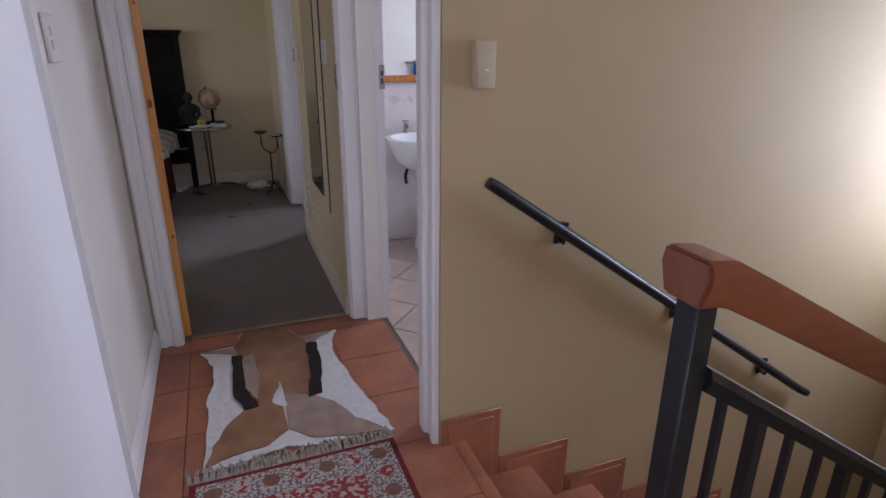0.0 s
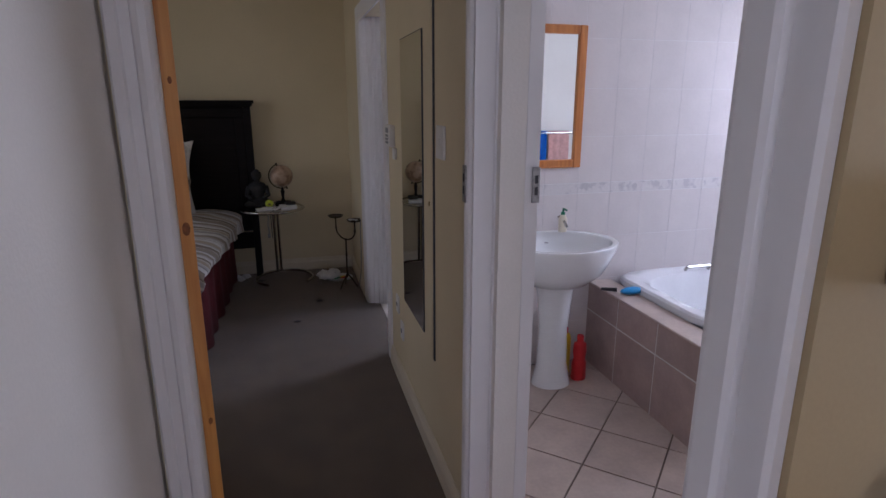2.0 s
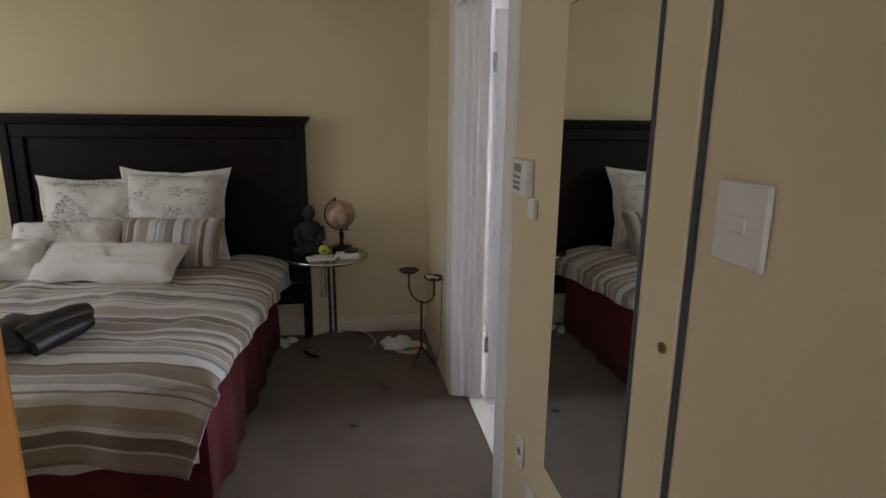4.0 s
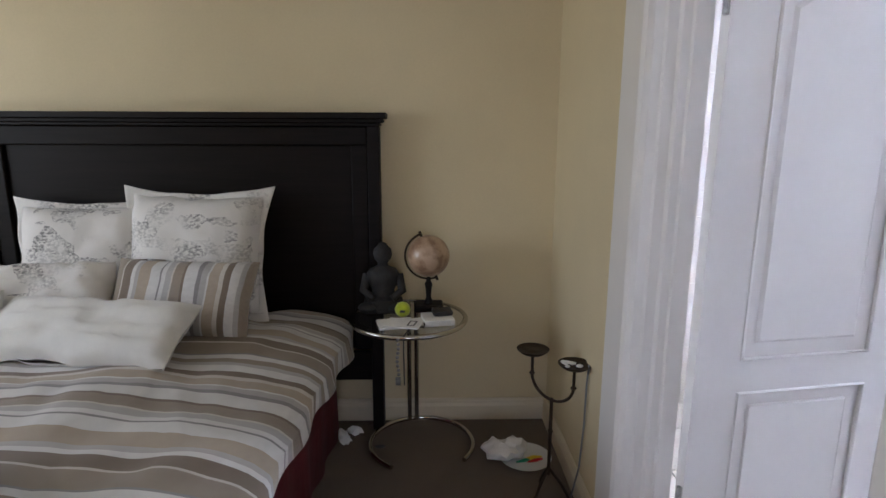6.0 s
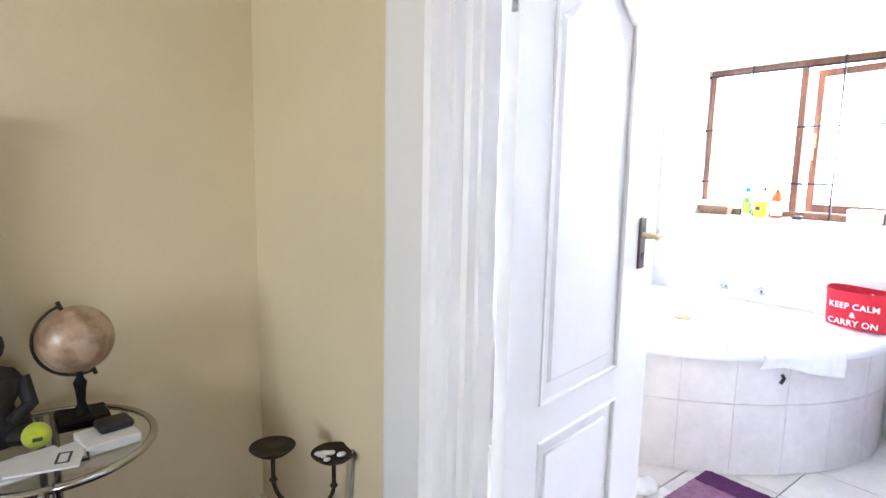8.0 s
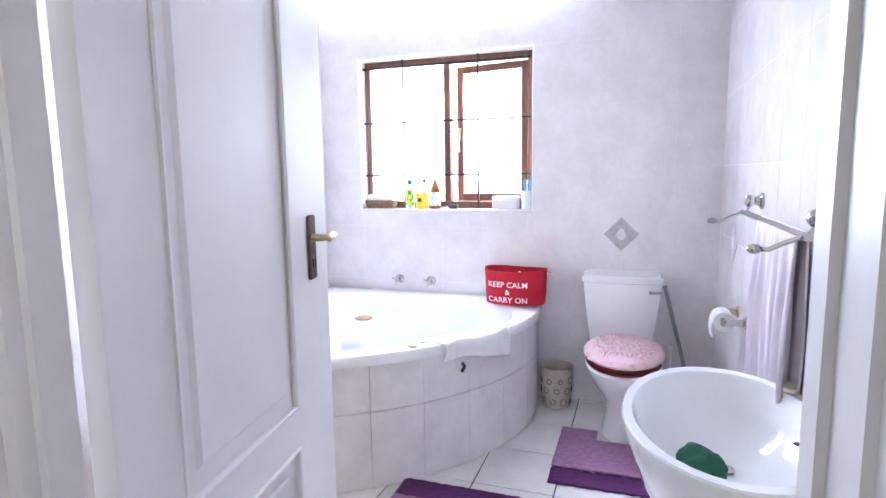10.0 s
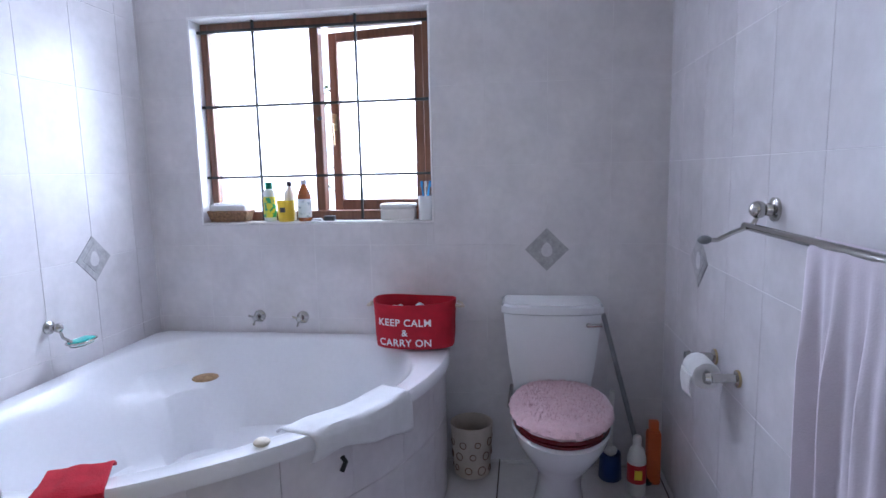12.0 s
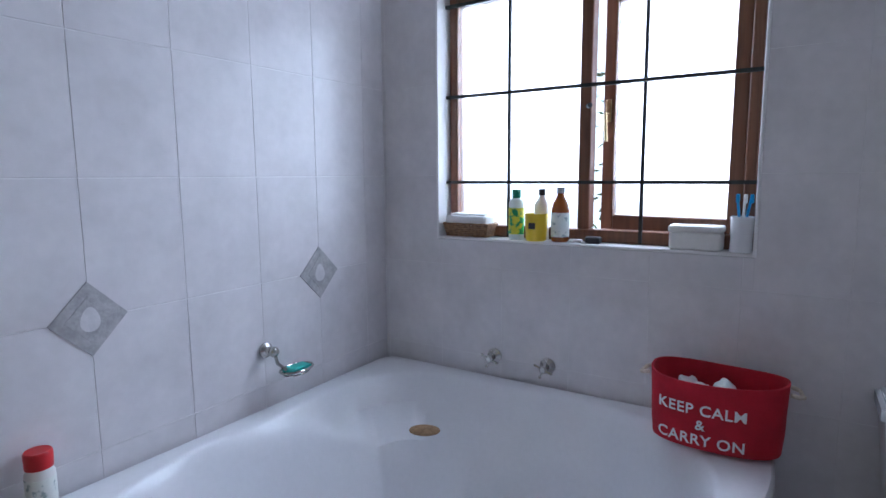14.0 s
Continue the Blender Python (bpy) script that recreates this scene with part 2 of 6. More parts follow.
SOAP = mat("cream_soap", (0.74, 0.66, 0.52), 0.45, vary=0.1, bump=0.05)
TEAL = mat("teal_soap", (0.05, 0.42, 0.36), 0.4, vary=0.2, scale=60, bump=0.1)
PAPER = mat("white_paper", (0.78, 0.77, 0.75), 0.85, vary=0.08, scale=15, bump=0.1)
INK_GAP = mat("dark_print_and_gap_shade", (0.06, 0.06, 0.065), 0.7, vary=0.1)
STONE = mat("dark_grey_stone", (0.022, 0.021, 0.022), 0.7, vary=0.5, scale=35, bump=0.5, fine=140)
TENNIS = mat("tennis_felt", (0.62, 0.72, 0.03), 0.95, vary=0.15, scale=50, bump=0.8, fine=300, sheen=0.4)
GLOBE = mat("antique_globe_map", (0.48, 0.34, 0.23), 0.35, second=(0.27, 0.165, 0.10), spread=(0.42, 0.58), scale=16, bump=0.02, coat=0.3)
VALANCE = mat("burgundy_valance", (0.14, 0.012, 0.022), 0.9, vary=0.3, scale=14, bump=0.4, fine=240)
LINEN = mat("white_linen", (0.76, 0.75, 0.72), 0.9, vary=0.08, scale=14, bump=0.35, fine=260, sheen=0.2)


def printed(name, cloth, ink):
    """Linen with faded blocks of scribbled print."""
    m = mat(name, cloth, 0.9, vary=0.06, scale=10, bump=0.3, fine=260)
    n, l = m.node_tree.nodes, m.node_tree.links
    geo = n.new("ShaderNodeNewGeometry")
    mp = n.new("ShaderNodeMapping")
    mp.inputs["Scale"].default_value = (1.0, 1.0, 1.5)
    l.new(geo.outputs["Position"], mp.inputs["Vector"])
    cells, lines, cloud = n.new("ShaderNodeTexVoronoi"), n.new("ShaderNodeTexNoise"), n.new("ShaderNodeTexNoise")
    cells.distance = "CHEBYCHEV"
    cells.inputs["Scale"].default_value = 10.5
    lines.inputs["Scale"].default_value, lines.inputs["Detail"].default_value = 75, 4
    cloud.inputs["Scale"].default_value = 14
    l.new(mp.outputs["Vector"], cells.inputs["Vector"])
    l.new(mp.outputs["Vector"], lines.inputs["Vector"])
    l.new(geo.outputs["Position"], cloud.inputs["Vector"])
    sep = n.new("ShaderNodeSeparateColor")
    l.new(cells.outputs["Color"], sep.inputs["Color"])

    def step(src, lo, hi):
        r = n.new("ShaderNodeMapRange")
        r.inputs["From Min"].default_value, r.inputs["From Max"].default_value = lo, hi
        l.new(src, r.inputs["Value"])
        return r.outputs["Result"]

    def times(a, b):
        k = n.new("ShaderNodeMath")
        k.operation, k.use_clamp = "MULTIPLY", True
        l.new(a, k.inputs[0]), l.new(b, k.inputs[1])
        return k.outputs[0]
    ink_fac = times(times(step(sep.outputs["Red"], 0.42, 0.75), step(lines.outputs["Fac"], 0.40, 0.62)), step(cloud.outputs["Fac"], 0.30, 0.55))
    mix = n.new("ShaderNodeMixRGB")
    l.new(ink_fac, mix.inputs["Fac"])
    b = n["Principled BSDF"]
    l.new(b.inputs["Base Color"].links[0].from_socket, mix.inputs["Color1"])
    mix.inputs["Color2"].default_value = (*ink, 1)
    l.new(mix.outputs["Color"], b.inputs["Base Color"])
    return m


PRINT = printed("grey_printed_linen", (0.76, 0.74, 0.71), (0.24, 0.235, 0.235))
BLACKCLOTH = mat("black_leather", (0.018, 0.017, 0.018), 0.5, vary=0.4, scale=25, bump=0.4, fine=120)
BIN = mat("patterned_bin", (0.60, 0.52, 0.44), 0.6, vary=0.12, scale=12, bump=0.05)
RINGBROWN = mat("brown_ring_print", (0.20, 0.09, 0.05), 0.6, vary=0.3, scale=60)
LEAF = mat("hedge_leaf", (0.09, 0.13, 0.035), 0.6, vary=0.4, scale=20)
GREENCLOTH = mat("green_cloth", (0.0, 0.10, 0.045), 0.95, vary=0.3, scale=30, bump=0.6, fine=240)
WHITE_FUR = mat("white_fur", (0.72, 0.70, 0.67), 0.98, vary=0.15, scale=30, bump=0.8, fine=260, sheen=0.4)
BLACK_FUR = mat("dark_brown_fur", (0.02, 0.012, 0.009), 0.95, vary=0.4, scale=40, bump=0.5, fine=260)
TAN_FUR = mat("tan_fur", (0.34, 0.17, 0.07), 0.95, second=(0.20, 0.09, 0.035), spread=(0.3, 0.7), scale=7, bump=0.8, fine=260, sheen=0.1)
GREY_FUR = mat("greyish_fur", (0.40, 0.27, 0.19), 0.95, vary=0.35, scale=10, bump=0.8, fine=260, sheen=0.3)
FRINGE = mat("grey_rug_fringe", (0.42, 0.38, 0.30), 0.95, vary=0.35, scale=60, bump=0.8, fine=200)
BOXBEIGE = mat("beige_plastic", (0.52, 0.44, 0.31), 0.4, vary=0.06, scale=20, bump=0.02)
TRIMGREY = mat("greyish_trim", (0.50, 0.47, 0.44), 0.5, vary=0.08, scale=12, bump=0.1)
RUGRED = mat("deep_red_wool", (0.20, 0.012, 0.016), 0.98, vary=0.3, scale=40, bump=0.8, fine=300)
RUGFIELD = mat("persian_pattern_wool", (0.42, 0.37, 0.31), 0.98, second=(0.15, 0.10, 0.10), spread=(0.46, 0.53), scale=95, bump=0.8, fine=300)
RUGMEDAL = mat("persian_red_wool", (0.26, 0.03, 0.03), 0.98, second=(0.40, 0.34, 0.28), spread=(0.46, 0.52), scale=58, bump=0.8, fine=300)

WHITE_S, CREAM_S, BEIGE_S, TAUPE_S, BROWN_S, GREY_S, SLATE_S = (0.68, 0.67, 0.66), (0.60, 0.56, 0.50), (0.42, 0.35, 0.27), (0.30, 0.25, 0.20), (0.20, 0.155, 0.12), (0.45, 0.43, 0.43), (0.27, 0.26, 0.265)
BANDS = [(TAUPE_S, 7), (CREAM_S, 1), (BROWN_S, 5), (WHITE_S, 2), (GREY_S, 2), (BEIGE_S, 6), (WHITE_S, 5), (SLATE_S, 1), (WHITE_S, 2), (GREY_S, 3), (CREAM_S, 1), (TAUPE_S, 5), (BROWN_S, 1), (WHITE_S, 6),
         (SLATE_S, 2), (GREY_S, 3), (WHITE_S, 1), (BEIGE_S, 5), (CREAM_S, 2), (BROWN_S, 3), (WHITE_S, 4), (GREY_S, 2), (TAUPE_S, 3), (WHITE_S, 3), (SLATE_S, 1)]
STRIPES, total = [], sum(w for c, w in BANDS)
for k, (c, w) in enumerate(BANDS):
    STRIPES.append((sum(q for d, q in BANDS[:k]) / total, c))
DUVET = striped("striped_duvet_cloth", STRIPES, "Y", 2.75)
CUSHION = striped("striped_cushion_cloth", STRIPES, "X", 0.95)


# ---- shaping helpers ----
def B():
    return bmesh.new()


def box(bm, a, b, bev=0.0, seg=1):
    lo, hi = [min(p, q) for p, q in zip(a, b)], [max(p, q) for p, q in zip(a, b)]
    made = bmesh.ops.create_cube(bm, size=1)["verts"]
    for v in made:
        v.co = Vector([lo[k] + (v.co[k] + 0.5) * (hi[k] - lo[k]) for k in range(3)])
    if bev:
        es = list({e for v in made for e in v.link_edges})
        bmesh.ops.bevel(bm, geom=es, offset=bev, segments=seg, affect="EDGES", profile=0.6)
    return bm


def lathe(bm, prof, at=(0, 0, 0), seg=24, sx=1.0, sy=1.0, start=0.0):
    """Turned shape: prof is a row of (radius, height)."""
    rings = []
    for r, z in prof:
        rings.append([bm.verts.new((at[0] + sx * r * math.cos(start + 2 * math.pi * k / seg), at[1] + sy * r * math.sin(start + 2 * math.pi * k / seg), at[2] + z)) for k in range(seg)])
    for p, q in zip(rings, rings[1:]):
        for k in range(seg):
            bm.faces.new((p[k], p[(k + 1) % seg], q[(k + 1) % seg], q[k]))
    for ring, flip in ((rings[0], True), (rings[-1], False)):
        bm.faces.new(ring[::-1] if flip else ring)
    return bm


def tube(bm, pts, r, seg=8, closed=False):
    pts = [Vector(p) for p in pts]
    rad = r if isinstance(r, (list, tuple)) else [r] * len(pts)
    rings, up = [], None
    for k, p in enumerate(pts):
        a = pts[k - 1] if k or closed else p
        b = pts[(k + 1) % len(pts)] if k < len(pts) - 1 or closed else p
        d = (b - a).normalized()
        if up is None:
            up = d.orthogonal().normalized()
        up = (up - d * up.dot(d)).normalized()
        side = d.cross(up)
        rings.append([bm.verts.new(p + rad[k] * (up * math.cos(2 * math.pi * j / seg) + side * math.sin(2 * math.pi * j / seg))) for j in range(seg)])
    pairs = list(zip(rings, rings[1:])) + ([(rings[-1], rings[0])] if closed else [])
    for p, q in pairs:
        for j in range(seg):
            bm.faces.new((p[j], p[(j + 1) % seg], q[(j + 1) % seg], q[j]))
    if not closed:
        bm.faces.new(rings[0][::-1])
        bm.faces.new(rings[-1])
    return bm


def prism(bm, outline, z0, z1):
    """Upright slab over an outline of (x, y)."""
    lo, hi = [bm.verts.new((x, y, z0)) for x, y in outline], [bm.verts.new((x, y, z1)) for x, y in outline]
    bm.faces.new(lo[::-1])
    bm.faces.new(hi)
    for k in range(len(lo)):
        bm.faces.new((lo[k], lo[(k + 1) % len(lo)], hi[(k + 1) % len(lo)], hi[k]))
    return bm


def sheet(bm, f, nu, nv, wrap=False):
    """A grid of points f(u, v), u and v from 0 to 1, with a cloth map."""
    uvl = bm.loops.layers.uv.verify()
    g = [[bm.verts.new(f(i / nu, j / nv)) for j in range(nv + 1)] for i in range(nu + 1)]
    for i in range(nu):
        for j in range(nv):
            fc = bm.faces.new((g[i][j], g[i + 1][j], g[i + 1][j + 1], g[i][j + 1]))
            for lp, (a, b) in zip(fc.loops, ((i, j), (i + 1, j), (i + 1, j + 1), (i, j + 1))):
                lp[uvl].uv = (a / nu, b / nv)
    return bm


def turn(bm, m, verts=None):
    bmesh.ops.transform(bm, matrix=m, verts=verts or bm.verts)
    return bm


def ball(bm, at, r, seg=16, scale=(1, 1, 1)):
    made = bmesh.ops.create_uvsphere(bm, u_segments=seg, v_segments=max(6, seg // 2), radius=r)["verts"]
    for v in made:
        v.co = Vector(at) + Vector([v.co[k] * scale[k] for k in range(3)])
    return bm


def root_of(ob):
    while ob.parent:
        ob = ob.parent
    return ob


def part(name, bm, material, parent=None, label="", smooth=True, solid=0.0):
    """Links a bmesh as one mesh object, given in world places, under a thing or a part."""
    if parent:
        bmesh.ops.translate(bm, vec=-root_of(parent).location, verts=bm.verts)
    bmesh.ops.recalc_face_normals(bm, faces=bm.faces)
    me = bpy.data.meshes.new(name)
    bm.to_mesh(me)
    bm.free()
    me.materials.append(material)
    if smooth:
        me.shade_smooth()
        me.set_sharp_from_angle(angle=radians(40))
    ob = new(name, me)
    if parent:
        ob.parent = parent
    if solid:
        md = ob.modifiers.new("thickness", "SOLIDIFY")
        md.thickness, md.offset = solid, -1
    if label:
        ob["label"] = label
    return ob


def thing(name, at, label, category, group="", kind=""):
    ob = new(name)
    ob.location, ob.empty_display_size = at, 0.05
    return tagged(ob, label, category, group, kind)


def structure(name, bm, material, label, category, smooth=False):
    return tagged(part(name, bm, material, None, smooth=smooth), label, category, kind="structure")


# ---- walls, floors, ceiling ----
def walls(name, boxes, material, label):
    bm = B()
    for a, b in boxes:
        box(bm, a, b)
    return structure(name, bm, material, label, "wall")


H = 2.5
walls("wall_landing_west", [((-0.59, -2.3, 0), (-0.44, 2.70, H))], PALE, "pale painted plaster wall of the landing")
walls("wall_bedroom_south", [((-3.55, 2.70, 0), (-0.45, 2.85, H)), ((-0.45, 2.70, 0), (-0.32, 2.712, 2.08)), ((-0.45, 2.70, 2.08), (0.53, 2.85, H)), ((0.54, 2.64, 0), (0.72, 2.70, H)), ((0.53, 2.70, 0), (0.72, 2.85, H))], CREAM,
      "cream plaster wall with the bedroom doorway")
walls("wall_bedroom_east", [((0.53, 2.85, 0), (0.68, 4.20, H)), ((0.53, 4.20, 2.08), (0.68, 5.19, H)), ((0.53, 5.19, 0), (0.68, 6.37, H))], CREAM,
      "cream plaster wall with a doorway to the en-suite")
walls("wall_bathroom_south", [((0.735, 1.562, 0), (3.42, 1.62, H))], PALE, "pale painted bathroom wall behind the towels")
walls("wall_stairs_north", [((0.61, 1.50, -2.8), (3.4, 1.56, H)), ((0.61, 1.56, 0), (0.735, 1.62, H))], CREAM_SHADED, "cream plaster wall along the stairs, coloured darker for its shade")
walls("wall_bathroom_west", [((0.61, 1.62, 0), (0.72, 1.67, H)), ((0.61, 1.67, 2.08), (0.72, 2.60, H)), ((0.61, 2.60, 0), (0.72, 2.64, H)), ((0.68, 2.85, 0), (0.735, 3.85, H))], PALE,
      "pale wall with the bathroom doorway")
wall_bn = walls("wall_bathroom_north", [((0.68, 3.8508, 0), (3.5, 3.9492, H))], TILE_GROUT, "tiled wall between the two bathrooms")
walls("wall_bathroom_east", [((3.42, 1.62, 0), (3.5, 2.83, H)), ((3.42, 3.67, 0), (3.5, 3.852, H)), ((3.42, 2.83, 0), (3.5, 3.67, 1.33)), ((3.42, 2.83, 2.1), (3.5, 3.67, H))], PALE,
      "pale bathroom wall with a window opening")
wall_en = walls("wall_ensuite_north", [((0.68, 6.3664, 0), (3.72, 6.52, H))], TILE_GROUT, "white marbled tile wall behind the corner bath")
wall_ee = walls("wall_ensuite_east", [((3.5008, 3.9492, 0), (3.72, 4.97, H)), ((3.5008, 6.098, 0), (3.72, 6.3664, H)), ((3.5008, 4.97, 0), (3.72, 6.098, 1.13)), ((3.5008, 4.97, 2.09), (3.72, 6.098, H))],
              TILE_GROUT, "white marbled tile wall with the window")
walls("wall_bedroom_north", [((-3.55, 6.22, 0), (0.53, 6.37, H))], CREAM, "cream painted plaster wall behind the bed")
walls("wall_bedroom_west", [((-3.55, 2.85, 0), (-3.40, 3.5, H)), ((-3.55, 5.5, 0), (-3.40, 6.22, H)), ((-3.55, 3.5, 0), (-3.40, 5.5, 0.85)), ((-3.55, 3.5, 2.2), (-3.40, 5.5, H))], CREAM,
      "cream plaster wall with the bedroom window")
# Back wall and its opening are unseen, added for the landing fill.
walls("wall_landing_south", [((-0.59, -2.3, 0), (-0.36, -2.18, H)), ((0.56, -2.3, 0), (0.85, -2.18, H)), ((-0.36, -2.3, 0), (0.56, -2.18, 0.85)), ((-0.36, -2.3, 2.12), (0.56, -2.18, H))], CREAM,
      "unseen cream plaster wall with an added opening for fill light")
walls("wall_landing_east", [((0.72, -2.18, 0), (0.85, -0.47, H))], CREAM, "cream plaster wall of the landing")
walls("wall_stairs_south", [((0.72, -0.47, -2.8), (3.4, -0.35, H))], CREAM_SHADED, "cream plaster wall of the stairwell, coloured darker for its shade")
walls("wall_stairs_east", [((3.4, -0.47, -2.8), (3.55, 0.70, H)), ((3.4, 1.34, -2.8), (3.55, 1.62, H)), ((3.4, 0.70, -2.8), (3.55, 1.34, 0.62)), ((3.4, 0.70, 1.98), (3.55, 1.34, H))], CREAM,
      "cream plaster wall with the stair window")
structure("ceiling", box(B(), (-3.55, -2.3, H), (3.72, 6.57, H + 0.1)), CEIL, "white painted ceiling", "ceiling")

floor_l = structure("floor_landing", box(box(B(), (-0.59, -2.3, -0.2), (0.69, 2.70, -0.006)), (0.69, -2.3, -0.2), (0.72, -0.47, -0.006)), TERRA_GROUT, "terracotta tiled landing floor", "floor")
structure("floor_bedroom", box(B(), (-3.55, 2.70, -0.2), (0.61, 6.22, 0.004)), CARPET, "worn grey-brown bedroom carpet", "carpet")
floor_b = structure("floor_bathroom", box(B(), (0.69, 1.62, -0.2), (3.42, 3.856, -0.006)), BROWN_GROUT, "beige diagonal floor tiles of the bathroom", "floor")
floor_e = structure("floor_ensuite", box(B(), (0.61, 3.944, -0.2), (3.506, 6.371, -0.006)), DARK_GROUT, "white tiled en-suite floor", "floor")
structure("floor_stairwell", box(B(), (0.69, -0.35, -2.9), (3.4, 1.5, -2.8)), TERRA, "terracotta floor at the foot of the stairs", "floor")
structure("ground", box(B(), (-400, -400, -3.3), (400, 400, -3.1)), LEAF, "grass far below the windows", "ground")


# ---- door frames and trim ----
def upright(name, outline, z0, z1, parent=None, material=GLOSS):
    return part(name, prism(B(), outline, z0, z1), material, parent, smooth=False)


def doorframe(name, label, uprights, head):
    t = thing(name, (uprights[0][0][0], uprights[0][0][1], 0), label, "door frame", kind="structure")
    for o in uprights:
        upright("jamb", o, 0.0, 2.12, t)
    part("head", box(B(), *head), GLOSS, t, smooth=False)
    return t


doorframe("door_frame_1", "thickly painted white moulded frame of the bedroom doorway", [
    [(-0.428, 2.699), (-0.428, 2.665), (-0.42, 2.657), (-0.395, 2.657), (-0.39, 2.666), (-0.365, 2.668), (-0.358, 2.655), (-0.343, 2.65), (-0.325, 2.65), (-0.318, 2.66),
     (-0.314, 2.672), (-0.314, 2.699)],
    [(0.539, 2.699), (0.528, 2.699), (0.525, 2.69), (0.525, 2.674), (0.53, 2.662), (0.54, 2.655), (0.555, 2.655), (0.56, 2.645), (0.58, 2.64), (0.60, 2.64),
     (0.605, 2.632), (0.625, 2.628), (0.645, 2.628), (0.65, 2.62), (0.67, 2.612), (0.688, 2.612), (0.692, 2.598), (0.735, 2.595), (0.735, 2.638), (0.539, 2.638)]],
    ((-0.428, 2.645, 2.05), (0.539, 2.699, 2.16)))
doorframe("door_frame_2", "white moulded frame of the bathroom doorway", [
    [(0.609, 1.512), (0.592, 1.512), (0.585, 1.52), (0.585, 1.545), (0.594, 1.55), (0.594, 1.585), (0.584, 1.59), (0.578, 1.60), (0.578, 1.645), (0.585, 1.66), (0.60, 1.668),
     (0.64, 1.672), (0.65, 1.69), (0.735, 1.69), (0.735, 1.671), (0.609, 1.671)]],
    ((0.58, 1.512, 2.05), (0.609, 2.63, 2.16)))
doorframe("door_frame_3", "white moulded frame of the en-suite doorway", [
    [(0.529, 5.34), (0.520, 5.335), (0.516, 5.32), (0.516, 5.175), (0.524, 5.16), (0.54, 5.15), (0.565, 5.145), (0.572, 5.138), (0.60, 5.135), (0.607, 5.122), (0.63, 5.12), (0.635, 5.112),
     (0.684, 5.11), (0.684, 5.189), (0.529, 5.189)],
    [(0.529, 4.095), (0.518, 4.10), (0.516, 4.12), (0.516, 4.20), (0.524, 4.212), (0.54, 4.218), (0.57, 4.22), (0.577, 4.226), (0.64, 4.228), (0.647, 4.235), (0.69, 4.235), (0.69, 4.201), (0.529, 4.201)]],
    ((0.518, 4.095, 2.05), (0.529, 5.34, 2.16)))

SK = [(0, 0), (0.018, 0), (0.018, 0.075), (0.012, 0.09), (0.012, 0.10), (0.006, 0.112), (0, 0.112)]


def skirting(name, a, b, out, label="white painted skirting board", material=None):
    """Moulded board from a to b on the floor; out: the way into the room."""
    bm = B()
    ends = [[bm.verts.new((p[0] + out[0] * d, p[1] + out[1] * d, z + 0.004)) for d, z in SK] for p in (a, b)]
    for k in range(len(SK)):
        bm.faces.new((ends[0][k], ends[0][(k + 1) % len(SK)], ends[1][(k + 1) % len(SK)], ends[1][k]))
    bm.faces.new(ends[0][::-1])
    bm.faces.new(ends[1])
    return structure(name, bm, material or GLOSS, label, "skirting board")


skirting("baseboard_bedroom_north", (-3.4, 6.219), (0.512, 6.219), (0, -1), "cream painted skirting board", SKIRTCREAM)
skirting("baseboard_bedroom_east_1", (0.529, 5.342), (0.529, 6.2), (-1, 0), "cream painted skirting board", SKIRTCREAM)
skirting("baseboard_bedroom_east_2", (0.529, 2.702), (0.529, 4.094), (-1, 0), "cream painted skirting board", SKIRTCREAM)
skirting("baseboard_landing_west", (-0.439, 1.556), (-0.439, 2.645), (1, 0))
# plain closed white door with a greyish edge strip at the near end of the landing
t = thing("door_frame_4", (-0.44, 1.5, 0), "greyish edge strip of a closed landing door", "door frame", kind="structure")
upright("jamb", [(-0.439, 1.553), (-0.412, 1.553), (-0.404, 1.545), (-0.402, 1.53), (-0.402, 1.475), (-0.406, 1.463), (-0.439, 1.46)], 0.0, 2.12, t, TRIMGREY)
t = thing("door_4", (-0.44, 1.0, 0), "closed plain white landing door", "door", kind="structure")
part("leaf", box(B(), (-0.439, 0.62, 0.01), (-0.400, 1.458, 2.05), 0.003), GLOSS, t)
# metal strip between tile and carpet
structure("trim_threshold", box(B(), (-0.284, 2.695, 0.003), (0.506, 2.72, 0.009), 0.002), mat("wooden_strip", (0.34, 0.22, 0.12), 0.5, bump=0.1), "worn wooden threshold strip at the bedroom door", "threshold")
structure("trim_threshold_ensuite", box(B(), (0.61, 4.24, 0.003), (0.70, 5.10, 0.008), 0.002), PALE, "pale threshold strip at the en-suite door", "threshold")


# ---- en-suite door: white leaf, two panels, arched upper one ----
hinge, lean = Vector((0.712, 5.083, 0)), radians(8.4)
LEAFM = Matrix.Translation(hinge) @ Matrix.Rotation(lean, 4, "Z")


def leaf_part(name, bm, material, parent, label="", smooth=True):
    return part(name, turn(bm, LEAFM), material, parent, label, smooth)


LW = 0.822
door = thing("door_3", hinge, "open white two-panel door into the en-suite", "door", kind="structure")
arch = [(0.15 + 0.44 * k / 16, 1.83 + 0.12 * (0.5 - 0.5 * math.cos(2 * math.pi * k / 16)) ** 0.8) for k in range(17)]
bm = B()
box(bm, (0, 0, 0.012), (0.15, 0.04, 2.04))
box(bm, (0.59, 0, 0.012), (LW, 0.04, 2.04))
box(bm, (0.15, 0, 0.012), (0.59, 0.04, 0.19))
box(bm, (0.15, 0, 0.675), (0.59, 0.04, 0.785))
ol = arch + [(0.59, 2.04), (0.15, 2.04)]
